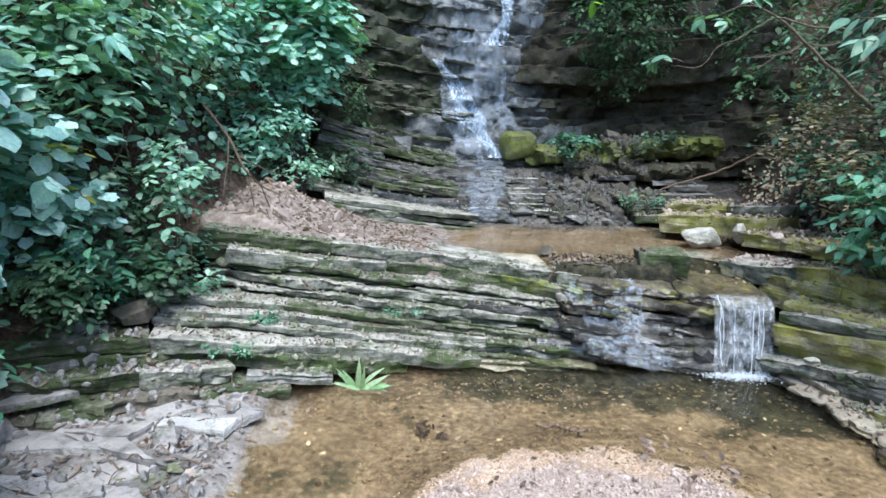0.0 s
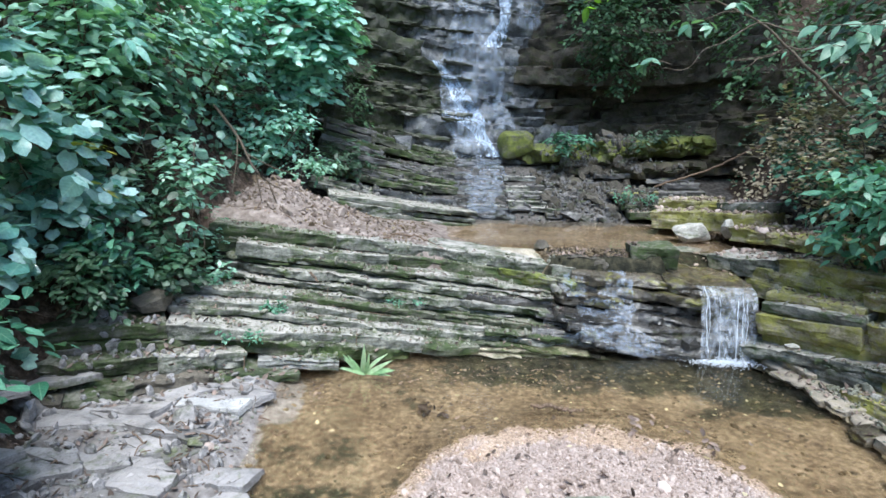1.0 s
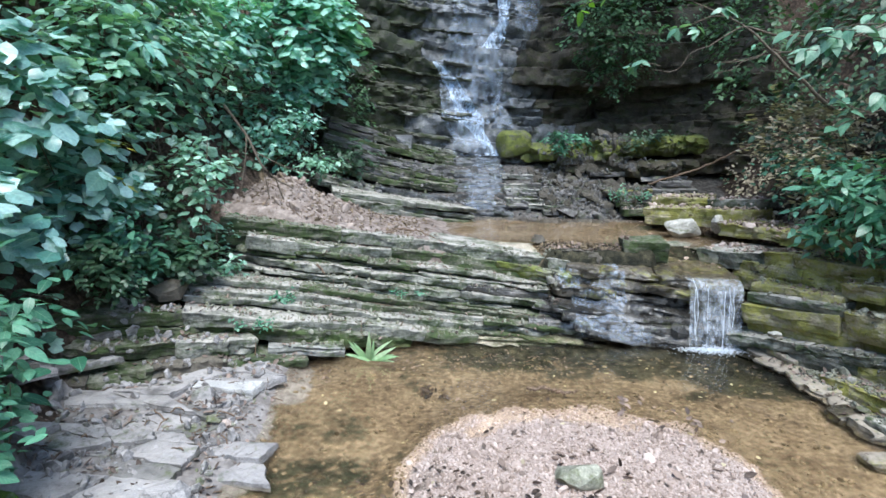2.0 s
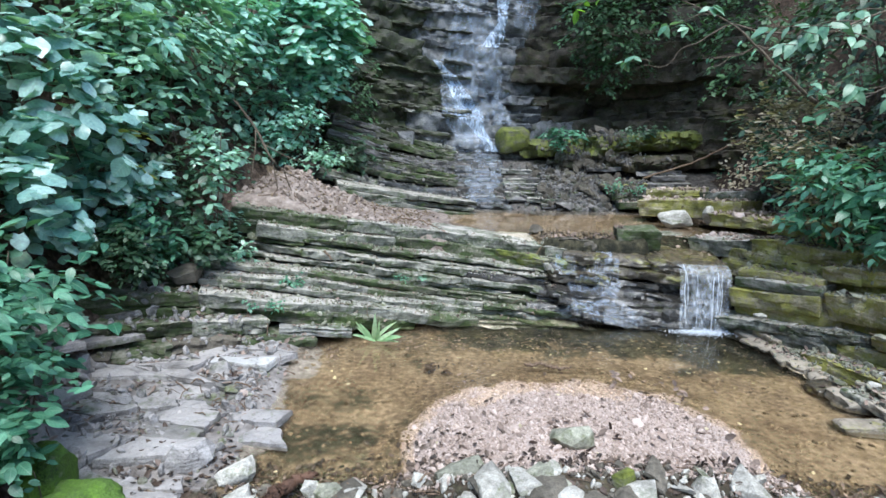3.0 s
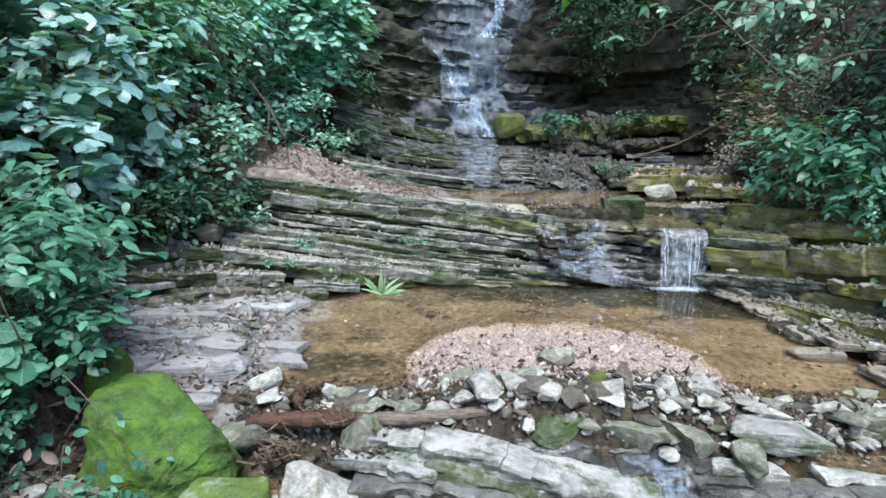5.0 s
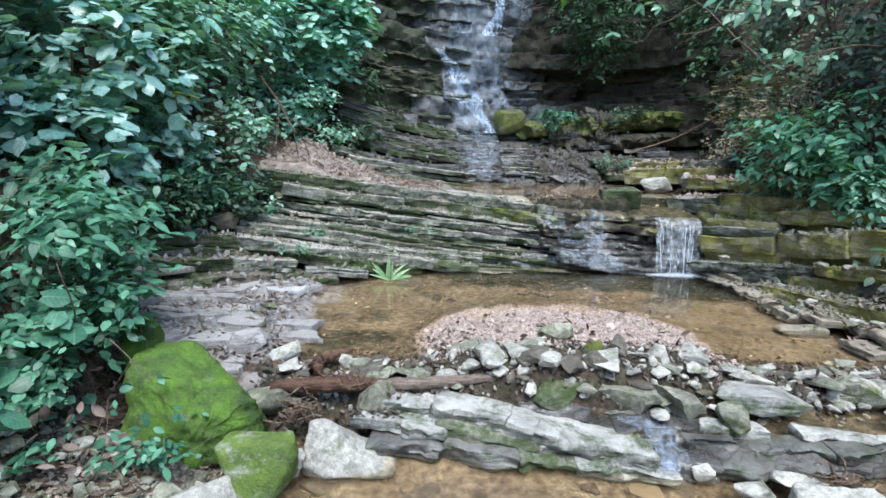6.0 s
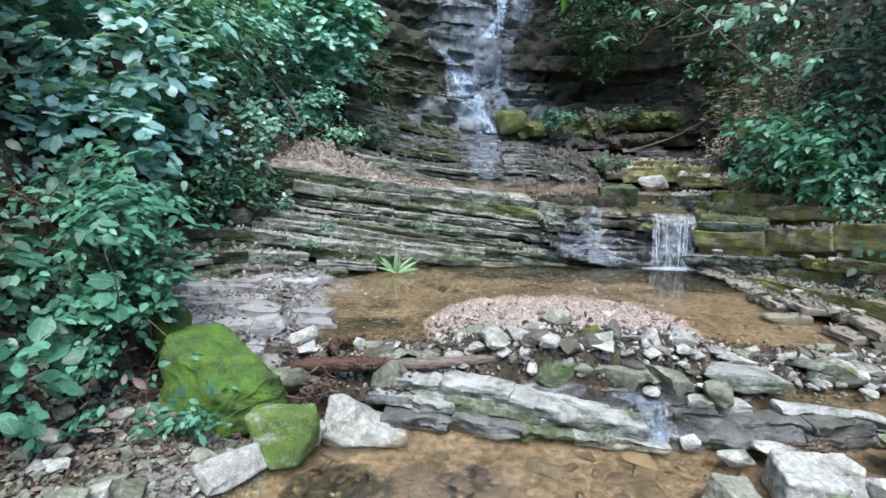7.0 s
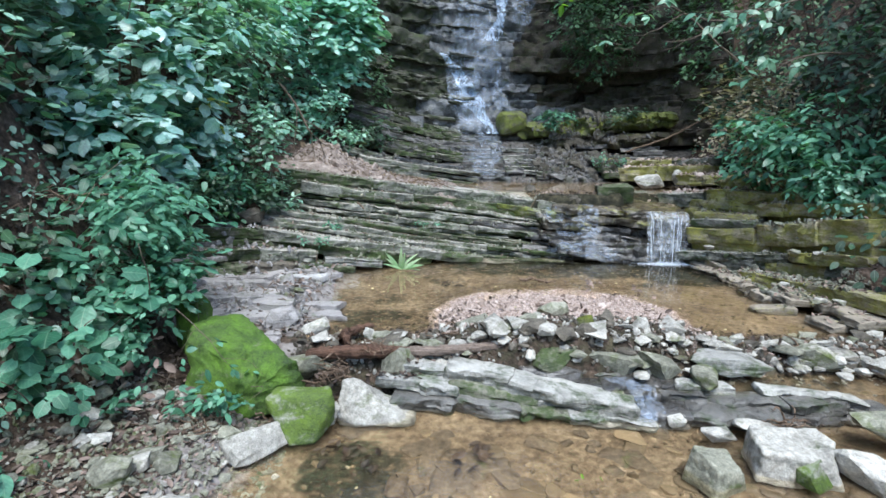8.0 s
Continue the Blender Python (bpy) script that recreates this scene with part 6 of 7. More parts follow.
g = random.Random(180)
NI, NJ = 5, 13
knots = {(i, j): (-2.85 + 0.37 * i + 0.14 * (j % 2) + g.uniform(-0.16, 0.16), 1.45 + 0.155 * j - 0.03 * i + g.uniform(-0.062, 0.062)) for i in range(NI + 1) for j in range(NJ + 1)}
for i in range(NI):
    for j in range(NJ):
        quad = [knots[i, j], knots[i + 1, j], knots[i + 1, j + 1], knots[i, j + 1]]
        x, y = sum(q[0] for q in quad) / 4, sum(q[1] for q in quad) / 4
        if x > -1.2 + 0.06 * math.sin(7 * y) or y > 3.45 or g.random() < 0.10:
            continue
        # two spots where the slabs are painted pale as a sky reflection
        bright = math.hypot(x + 1.55, y - 2.83) < 0.13 or math.hypot(x + 1.66, y - 1.63) < 0.14
        material = M_GLINTSLAB if bright else g.choice((M_BEACH, M_BEACH, M_BEACH, M_APRON))
        shrink = g.uniform(0.94, 1.0)
        rise = 0.004 + 0.011 * g.choice((0, 0, 1, 1, 2, 3))
        child("slab", flag_mesh([((q[0] - x) * shrink, (q[1] - y) * shrink) for q in quad], 0.05, material, 20 * i + j), beach, m=pose(x, y, ground_z(x, y) + rise, g.uniform(-1.5, 2.5), g.uniform(-2, 2), 0))


def hull_mesh(name, points, material, grain=0.035, rough=0.02, cuts=5):
    """A rock with broad worn faces: the hull of a few corners, rounded and roughened."""
    bm = bmesh.new()
    for q in points:
        bm.verts.new(q)
    bmesh.ops.convex_hull(bm, input=bm.verts)
    bmesh.ops.delete(bm, geom=[v for v in bm.verts if not v.link_faces], context="VERTS")
    bmesh.ops.dissolve_limit(bm, angle_limit=radians(9), verts=bm.verts, edges=bm.edges)
    bmesh.ops.triangulate(bm, faces=bm.faces)
    for _ in range(cuts):
        bmesh.ops.subdivide_edges(bm, edges=[e for e in bm.edges if e.calc_length() > grain], cuts=1)
        bmesh.ops.triangulate(bm, faces=bm.faces)
    for _ in range(4):
        bmesh.ops.smooth_vert(bm, verts=bm.verts, factor=0.5, use_axis_x=True, use_axis_y=True, use_axis_z=True)
    bm.verts.index_update()
    v = np.array([tuple(q.co) for q in bm.verts])
    f = [tuple(q.index for q in face.verts) for face in bm.faces]
    bm.free()
    v = v + rough * np.stack([fbm(v, 5, 4, c) for c in range(3)], axis=1) + 0.3 * rough * np.stack([fbm(v, 26, 3, c + 4) for c in range(3)], axis=1) + 0.12 * rough * np.stack([vnoise(v * 75, c + 8) for c in range(3)], axis=1)
    return mesh_of(name, v, f, material)


def hull_rock(name, label, category, points, at, material, grain, rough, yaw=0):
    ob = tagged(new(name, hull_mesh(name, points, material, grain, rough)), label, category)
    ob.matrix_basis = pose(*at, 0, 0, yaw)
    return ob


hull_rock("mossy_boulder", "large wedge-shaped boulder wholly covered in bright green moss", "boulder", [(-0.40, 0.30, 0.26), (-0.20, 0.28, 0.27), (-0.03, 0.15, 0.16), (0.30, -0.08, 0.08), (0.33, -0.10, -0.12), (0.24, -0.16, -0.2), (0.05, -0.25, 0.02), (-0.02, -0.28, -0.22), (-0.34, -0.06, 0.28), (-0.36, -0.22, -0.22), (-0.42, 0.34, -0.2), (0.25, 0.16, -0.2)], (-1.30, 1.0, 0.0), M_MOSS, 0.018, 0.026)
hull_rock("mossy_boulder", "rounded stone with a bright green mossy face and pale rim", "boulder", [(-0.20, 0.0, 0.09), (-0.04, 0.0, 0.115), (0.15, 0.0, 0.11), (0.20, 0.0, 0.04), (0.19, 0.05, -0.06), (0.10, -0.12, -0.13), (-0.03, -0.13, -0.14), (-0.21, 0.02, 0.03), (-0.17, 0.13, 0.10), (0.14, 0.13, 0.11), (0.12, 0.12, -0.14), (-0.10, 0.12, -0.14)], (-0.93, 0.68, -0.115), M_MOSSFACE, 0.03, 0.012)
hull_rock("river_stone", "pale wedge-shaped rock at the lower pool's edge", "rock", [(-0.17, 0.03, 0.17), (-0.11, 0.06, 0.165), (-0.22, -0.1, -0.02), (-0.03, -0.14, -0.03), (0.24, -0.09, -0.07), (0.25, 0.06, -0.06), (0.02, 0.12, 0.07), (-0.18, 0.14, 0.02), (-0.2, -0.08, -0.12), (0.26, -0.08, -0.12), (0.25, 0.12, -0.12), (-0.2, 0.15, -0.12)], (-0.56, 0.90, -0.2), M_PALE, 0.014, 0.016)
hull_rock("river_stone", "white block with moss at the lower pool", "rock", [(-0.22, -0.12, -0.12), (0.18, -0.15, -0.12), (0.22, 0.13, -0.12), (-0.18, 0.16, -0.12), (-0.2, -0.1, 0.07), (0.11, -0.12, 0.05), (0.22, 0.05, 0.08), (0.18, 0.14, 0.095), (-0.15, 0.15, 0.09)], (1.63, 0.42, -0.19), M_PALE, 0.016, 0.014, -6)
hull_rock("river_stone", "brownish angular stone with moss at the lower pool", "stone", [(-0.11, -0.1, -0.1), (0.12, -0.09, -0.1), (0.12, 0.1, -0.1), (-0.11, 0.11, -0.1), (-0.08, -0.07, 0.08), (0.07, -0.1, 0.06), (0.13, 0.05, 0.1), (-0.04, 0.11, 0.12)], (1.20, 0.33, -0.23), M_GREY, 0.012, 0.012, 24)
stone("upright mossy boulder behind the larger one", (-1.80, 1.34, 0.14), (0.24, 0.3, 0.44), M_MOSS, 8, 40, category="boulder", name="mossy_boulder", lvl=3, planes=16)
stone("white broken stone beside the pale wedge rock", (-0.80, 0.78, -0.17), (0.13, 0.12, 0.12), M_PALE, 22, 30)
stone("flat pale rock on the gravel shore", (-1.1, 0.52, -0.17), (0.40, 0.3, 0.13), M_PALE, 23, 30, lvl=3)
stone("pale green-tinged rock on the gravel shore", (-1.56, 0.02, ground_z(-1.56, 0.02) + 0.04), (0.17, 0.14, 0.13), M_GREY, 63, 15, lvl=3, planes=14)
stone("pale green-tinged rock on the gravel shore", (-1.27, -0.1, ground_z(-1.27, -0.1) + 0.04), (0.2, 0.15, 0.12), M_PALE, 64, 50, lvl=3, planes=14)
stone("grey rock half sunk in the gravel shore", (-1.42, 0.2, ground_z(-1.42, 0.2) + 0.02), (0.16, 0.12, 0.09), M_GREY, 65, 110, lvl=3, planes=14)
stone("white angular stone on the dam's end", (-1.08, 1.64, 0.03), (0.2, 0.17, 0.13), M_PALE, 24, 20, 0, -10, planes=14)
stone("blue-grey flat stone below the log", (-1.05, 1.22, -0.08), (0.3, 0.24, 0.18), M_GREY, 25, 10)
stone("pointed grey-green stone on the gravel bar", (0.70, 1.93, 0.07), (0.27, 0.17, 0.16), M_GREY, 26, -15)
stone("pale grey-green angular stone", (0.06, 1.58, 0.05), (0.25, 0.17, 0.19), M_GREY, 27, 15)
stone("dark brown rounded stone", (0.32, 1.50, 0.06), (0.2, 0.17, 0.17), M_DARKSTONE, 28, 5)
stone("mossy stone standing on edge", (0.84, 1.47, 0.10), (0.14, 0.12, 0.22), M_BRIGHTMOSS, 29, 25, category="stone")
stone("grey-green angular stone leaning on the log", (-0.43, 1.19, -0.04), (0.23, 0.18, 0.19), M_GREY, 30, 30)
stone("dark mossy stone in the dam", (0.60, 1.24, -0.03), (0.34, 0.2, 0.17), M_LEDGE_MOSS, 31, 5)
stone("grey-green wedge stone in the dam", (0.98, 1.27, -0.05), (0.34, 0.22, 0.16), M_GREY, 32, -20)
stone("grey-green angular stone in the dam", (1.27, 1.22, -0.05), (0.26, 0.2, 0.18), M_GREY, 33, 15)
stone("long pale slab on the dam", (1.72, 1.26, -0.04), (0.5, 0.26, 0.12), M_SHELF, 34, -5, 0, 4, lvl=3)
stone("pale slab on the dam", (1.2, 1.46, -0.03), (0.36, 0.16, 0.1), M_PALE, 35, 5)
stone("grey stone on the dam", (2.38, 1.33, -0.04), (0.26, 0.2, 0.17), M_GREY, 36, -25)
stone("pale stone on the dam", (2.12, 1.47, -0.01), (0.26, 0.15, 0.1), M_PALE, 37, -10)
stone("pale stone at the edge of the shallows", (2.78, 1.22, -0.05), (0.26, 0.2, 0.14), M_PALE, 38, 10)
stone("mossy grey stone against the white block", (1.66, 0.3, -0.2), (0.2, 0.13, 0.14), M_MOSSFACE, 40, 30)
stone("pale slab slanting into the water", (1.98, 0.26, -0.2), (0.5, 0.24, 0.14), M_PALE, 41, -38, 0, 12, lvl=3)
stone("pale flat stone by the white block", (1.38, 0.66, -0.2), (0.2, 0.14, 0.1), M_PALE, 43, 10)
stone("pale flat stone by the white block", (1.62, 0.70, -0.19), (0.26, 0.14, 0.08), M_PALE, 44, -25)
stone("pale stone below the shelf", (1.22, 0.82, -0.22), (0.11, 0.09, 0.08), M_PALE, 45, 0)
stone("grey stone at the waterside", (2.3, 0.62, -0.15), (0.4, 0.24, 0.16), M_GREY, 46, -30)
stone("grey mossy rock at the shallows", (2.75, 0.8, -0.1), (0.34, 0.3, 0.24), M_GREY, 47, 20)
stone("small yellow-brown stone at the upper pool's edge", (0.98, 5.0, 0.75), (0.16, 0.12, 0.11), M_DARKSTONE, 49, 10)
stone("pale flat rock by the upper pool", (2.78, 5.6, 0.80), (0.42, 0.3, 0.24), M_PALE, 50, -12, category="rock", lvl=3, planes=18)
stone("pale upright stone by the upper pool", (3.12, 5.45, 0.88), (0.18, 0.12, 0.22), M_PALE, 51, 25)
stone("pale flat stone in the outlet channel", (2.5, 5.2, 0.65), (0.45, 0.3, 0.12), M_SHELF, 52, -10)
stone("pale flat stone in the outlet channel", (2.78, 4.95, 0.66), (0.36, 0.24, 0.12), M_SHELF, 53, -25)
stone("mossy boulder at the foot of the high fall", (1.16, 8.85, 1.72), (0.6, 0.5, 0.5), M_BACKMOSS, 54, 10, category="boulder", name="mossy_boulder", lvl=3, planes=24)
stone("dark wet stone at the pool's back", (1.72, 7.0, 0.78), (0.32, 0.24, 0.2), M_WET, 55, 0)
stone("rounded grey stone on the mossy cliff foot", (-0.75, 8.6, 1.72), (0.35, 0.3, 0.28), M_CLIFF, 56, 0)
stone("pale stone on the bank ledge", (-2.18, 3.42, 0.60), (0.28, 0.2, 0.16), M_DARKSTONE, 57, 20)
stone("dark hole-like wet stone beside the fall", (2.12, 3.98, 0.12), (0.16, 0.14, 0.16), M_WET, 58, 20)
stone("small pale stone in a rock joint", (1.0, 4.3, 0.50), (0.09, 0.07, 0.07), M_PALE, 59, 20)
stone("small pale stone at the foot of the wall", (2.72, 3.6, 0.25), (0.12, 0.08, 0.05), M_PALE, 60, 20)
stone("small bluish stone on the beach", (-1.42, 2.42, 0.08), (0.1, 0.08, 0.05), M_GREY, 61, 20)
stone("small tan stone on the beach", (-1.34, 2.4, 0.07), (0.07, 0.06, 0.05), M_PEBBLE, 62, 20)

g = random.Random(31)
SHADES = ((M_PALE, "pale grey broken stone on the dam"), (M_GREY, "grey-green broken stone on the dam"), (M_PALE, "pale grey broken stone on the dam"), (M_DARKSTONE, "dark brown stone on the dam"))
for k in range(130):
    x = g.uniform(-1.05, 3.1)
    y = 1.39 + g.gauss(0, 0.085) - 0.03 * x * (x > 0)
    s = g.uniform(0.045, 0.10) if g.random() < 0.66 else g.uniform(0.10, 0.17)
    mt, lb = g.choice(SHADES)
    stone(lb, (x, y, max(ground_z(x, y), -0.1) + 0.22 * s), (s * g.uniform(1.0, 1.8), s, s * g.uniform(0.34, 0.6)), mt, 70 + k % 9, g.uniform(0, 360), g.uniform(-12, 12), g.uniform(-12, 12), group="stones of the dam", planes=6 + 5 * (k % 3), lvl=3)
for k in range(34):
    x, y = g.uniform(-2.0, -1.0), g.uniform(-0.4, 0.75)
    s = g.uniform(0.04, 0.11)
    stone("pale grey stone on the gravel shore", (x, y, ground_z(x, y) + 0.2 * s), (s * g.uniform(0.9, 1.5), s, s * 0.6), g.choice((M_PALE, M_GREY)), 70 + k % 9, g.uniform(0, 360), group="stones on the shore")
for k in range(18):
    x, y = g.uniform(2.2, 3.2), g.uniform(1.25, 1.9)
    s = g.uniform(0.04, 0.13)
    stone("pale grey stone by the shallows", (x, y, max(ground_z(x, y), -0.1) + 0.2 * s), (s * g.uniform(0.9, 1.5), s, s * 0.6), g.choice((M_PALE, M_GREY, M_DARKSTONE)), 70 + k % 9, g.uniform(0, 360), group="stones by the shallows")
def stone_bed(label, places):
    """Many small stones of one bed as one mesh; places are (at, size, yaw, variant, slot)."""
    mats = [M_SUBROCK, M_SUBPEB, M_PALE, M_GREY]
    vs, fs, slots, n = [], [], [], 0
    for at, size, yaw, variant, slot in places:
        me = stone_mesh(variant, M_GREY)
        a = np.zeros(len(me.vertices) * 3)
        me.vertices.foreach_get("co", a)
        vs.append((a.reshape(-1, 3) * np.array(size)) @ rot(0, 0, radians(yaw)).T + np.array(at))
        fs += [tuple(q + n for q in p.vertices) for p in me.polygons]
        slots += [slot] * len(me.polygons)
        n += len(me.vertices)
    me = mesh_of("bed_stones", np.concatenate(vs), fs, mats, 26)
    me.polygons.foreach_set("material_index", slots)
    tagged(new("bed_stones", me), label, "stones", kind="stuff")


places = []
for k in range(170):
    x, y, s = g.uniform(-0.7, 2.2), g.uniform(-0.7, 0.84), g.uniform(0.05, 0.16)
    places.append(((x, y, ground_z(x, y) + 0.006), (s * g.uniform(1.0, 1.7), s, 0.03), g.uniform(0, 360), 80 + k % 7, g.choice((0, 0, 1))))
stone_bed("flat brown stones under the lower pool's water", places)
places = []
for k in range(220):
    x, y, s = g.uniform(-2.0, -0.98), g.uniform(-0.4, 0.8), g.uniform(0.015, 0.05)
    places.append(((x, y, ground_z(x, y) + 0.2 * s), (s * g.uniform(1.0, 1.7), s, 0.6 * s), g.uniform(0, 360), 70 + k % 9, g.choice((2, 3, 3))))
stone_bed("small grey stones of the gravel shore", places)
for k in range(22):
    x, y = g.uniform(2.75, 3.2), g.uniform(1.9, 3.2)
    s = g.uniform(0.03, 0.08)
    stone("small grey stone on the bank slabs", (x, y, top_z(x, y, 0.6) + 0.2 * s), (s * 1.3, s, s * 0.6), g.choice((M_GREY, M_PALE)), 70 + k % 9, g.uniform(0, 360), group="stones on the bank slabs")

# ---- driftwood ----
def wood(name, label, points, radii, material, seed, category="log", sides=10, bend=0.012, knots=0.0):
    p0 = Vector(points[0])
    fine = []
    for a, b in zip(points[:-1], points[1:]):
        fine += [tuple(Vector(a).lerp(Vector(b), q / 3)) for q in range(3)]
    fine.append(points[-1])
    rad = np.interp(np.linspace(0, 1, len(fine)), np.linspace(0, 1, len(radii)), radii)
    v, f = tube([Vector(p) - p0 for p in fine], list(rad), sides, bend, seed)
    v = np.array(v)
    if knots:
        v = v + knots * float(np.mean(radii)) * np.stack([fbm(v * (0.5, 1, 1), 45, 3, c + seed) for c in range(3)], axis=1)
    ob = new(name, mesh_of(name, v, f, material))
    ob.location = p0
    return tagged(ob, label, category)


wood("log", "wet brown rotten log lying across the dam", [(-1.04, 1.23, 0.0), (-0.85, 1.23, 0.015), (-0.6, 1.24, 0.02), (-0.38, 1.27, 0.0)], [0.03, 0.042, 0.046, 0.034], M_LOG, 1, sides=18, bend=0.008, knots=0.16)
wood("log", "thin pale brown log lying across the dam", [(-0.4, 1.27, 0.0), (-0.05, 1.28, 0.02), (0.2, 1.32, 0.03), (0.47, 1.36, 0.02)], [0.034, 0.031, 0.028, 0.012], M_LOGPALE, 2, sides=18, bend=0.006, knots=0.12)
wood("driftwood", "crooked dark driftwood branch on the dam", [(-0.66, 1.58, 0.06), (-0.76, 1.52, 0.075), (-0.83, 1.4, 0.06), (-0.78, 1.3, 0.05)], [0.016, 0.03, 0.034, 0.036], M_LOG, 3, "driftwood", sides=12, bend=0.02, knots=0.25)
wood("twig", "thin curved dead stick on the upper ledge", [(-0.62, 4.75, 0.84), (-0.5, 4.8, 0.88), (-0.3, 4.82, 0.86), (-0.1, 4.8, 0.78)], [0.008, 0.009, 0.008, 0.005], M_TWIG, 4, "stick")
wood("twig", "pale broken stick on the thin beds", [(-1.18, 4.1, 0.66), (-1.08, 4.0, 0.6)], [0.012, 0.008], M_TWIG, 5, "stick")
wood("twig", "dark stick on the gravel bar", [(0.6, 3.0, 0.03), (0.72, 2.97, 0.05), (0.85, 2.95, 0.03), (0.95, 2.96, 0.04)], [0.012, 0.014, 0.012, 0.006], M_TWIG, 6, "stick")
wood("twig", "thin bare stick on the far slope", [(2.9, 7.1, 1.2), (3.6, 7.0, 1.45), (4.1, 6.7, 1.8)], [0.014, 0.014, 0.01], M_TWIG, 7, "stick")

# ---- leaf litter, gravel and small things ----
def litter(label, boxes, size, material, shape, seed, name="leaf_litter", category="leaf litter", flat=0.35, rest=True):
    r = np.random.default_rng(seed)
    pos = []
    for x0, x1, y0, y1, n in boxes:
        for x, y in zip(r.uniform(x0, x1, n), r.uniform(y0, y1, n)):
            pos.append((x, y, top_z(x, y, 2.4) + 0.006))
    pos = np.array(pos)
    nrm = np.tile([0.0, 0, 1.0], (len(pos), 1)) + flat * r.normal(size=(len(pos), 3))
    nrm /= np.linalg.norm(nrm, axis=1)[:, None]
    tip = r.normal(size=(len(pos), 3))
    tip -= nrm * np.sum(tip * nrm, axis=1)[:, None]
    tip /= np.linalg.norm(tip, axis=1)[:, None]
    v, t, uv = leaf_mass(shape, pos, np.stack([np.cross(tip, nrm), tip, nrm], axis=2), size * r.uniform(0.5, 1.4, len(pos)))
    return tagged(new(name, fast_mesh(name, v, t, material, uv)), label, category, kind="stuff")


litter("brown dead leaves scattered over the banks and ledges", [(-2.4, -1.15, 1.55, 3.3, 520), (2.75, 3.3, 1.9, 3.6, 200), (-1.1, 3.0, 1.22, 1.7, 700), (-2.3, 0.0, 4.7, 6.1, 200), (2.9, 4.0, 3.6, 6.6, 1100), (-2.6, -1.1, -0.4, 1.2, 1900), (1.0, 1.9, 4.65, 5.0, 160), (-2.6, -1.6, 3.0, 3.6, 120), (2.7, 3.4, 1.7, 3.2, 220), (-1.3, -0.9, 3.2, 3.5, 60)], 0.038, M_LITTER, CURLED, 61)
litter("small leaf fragments lying on the rock treads", [(-2.2, 1.1, 3.5, 4.75, 900), (-1.6, 3.2, 6.2, 8.8, 500), (2.6, 3.3, 3.2, 4.8, 250)], 0.03, M_LITTER, CURLED, 62)
litter("dark wet leaf scraps along the dam's pool side", [(-1.0, 2.3, 1.56, 1.8, 420), (-0.8, 0.2, 1.6, 2.05, 160), (-1.0, -0.3, 1.05, 1.22, 160), (-1.7, -0.6, 1.48, 1.82, 320)], 0.035, M_WETLITTER, CURLED, 65)
litter("dead leaves on the gravel bar", [(0.0, 1.7, 1.6, 3.0, 110)], 0.05, M_LITTER, CURLED, 63)
litter("pale yellow leaves lying under the shallow water", [(-1.0, 2.4, 1.7, 3.9, 80), (-0.9, 1.6, -0.6, 0.8, 14)], 0.035, M_DRYLEAF, OVAL, 64)


def gravel(label, boxes, size, seed, material=None, name="gravel", low=-99, high=99):
    r = np.random.default_rng(seed)
    tr = []
    for x0, x1, y0, y1, n in boxes:
        xs, ys = r.uniform(x0, x1, n), r.uniform(y0, y1, n)
        zs = height(xs, ys)
        for x, y, z in zip(xs, ys, zs):
            if z < low or z > high:
                continue
            s = size * math.exp(r.normal() * 0.45)
            tr.append((rot(*r.uniform(0, 6.28, 3)) @ np.diag(s * np.array([1.3, 1.0, 0.6]) * r.uniform(0.7, 1.3, 3)) , np.array([x, y, z + 0.25 * s])))
    p, f = BALL_V, BALL_F
    v = np.concatenate([p @ a.T + o for a, o in tr])
    t = (np.array(f)[None] + (np.arange(len(tr)) * len(p))[:, None, None]).reshape(-1, 3)
    me = fast_mesh(name, v, t, material or M_PEBBLE)
    me.polygons.foreach_set("use_smooth", np.zeros(len(t), bool))
    return tagged(new(name, me), label, "gravel", kind="stuff")


gravel("tan gravel of the bar in the pool", [(-0.35, 1.95, 1.5, 3.2, 19000)], 0.0052, 71, low=-0.018)
gravel("larger pale pebbles on the gravel bar", [(-0.1, 1.7, 1.6, 3.0, 520)], 0.012, 79, low=0.0)
gravel("sparse tan gravel round the bar", [(-0.9, 2.5, 1.6, 3.5, 9000)], 0.0058, 69, M_SUBPEB, low=-0.09, high=-0.012)
gravel("tan pebbles on the pool's bed", [(-1.1, 2.7, 1.6, 3.9, 1500)], 0.010, 72, M_SUBPEB, high=-0.02)
gravel("small stones among the dam", [(-1.2, 3.0, 1.15, 1.6, 1400)], 0.011, 73, M_DARKSTONE)
gravel("small pale stones on the shore", [(-2.1, -1.0, -0.6, 0.8, 2600), (-2.3, -1.1, 1.5, 3.2, 200)], 0.009, 74, M_GREY)
gravel("brown pebbles of the lower pool's bed", [(-1.0, 2.4, -1.2, 0.85, 500)], 0.012, 75, M_SUBPEB)
gravel("small stones at the upper pool's rim", [(0.9, 2.2, 4.7, 5.1, 500), (2.6, 4.2, 3.4, 7.0, 900)], 0.011, 76, M_SUBPEB)

gravel("small stones and crumbs on the dirt mound", [(-2.3, -0.2, 4.8, 6.1, 900)], 0.008, 77, M_SUBPEB)
gravel("pale broken stones filling the dam", [(-1.0, 3.0, 1.2, 1.55, 420)], 0.015, 78, M_PALE)


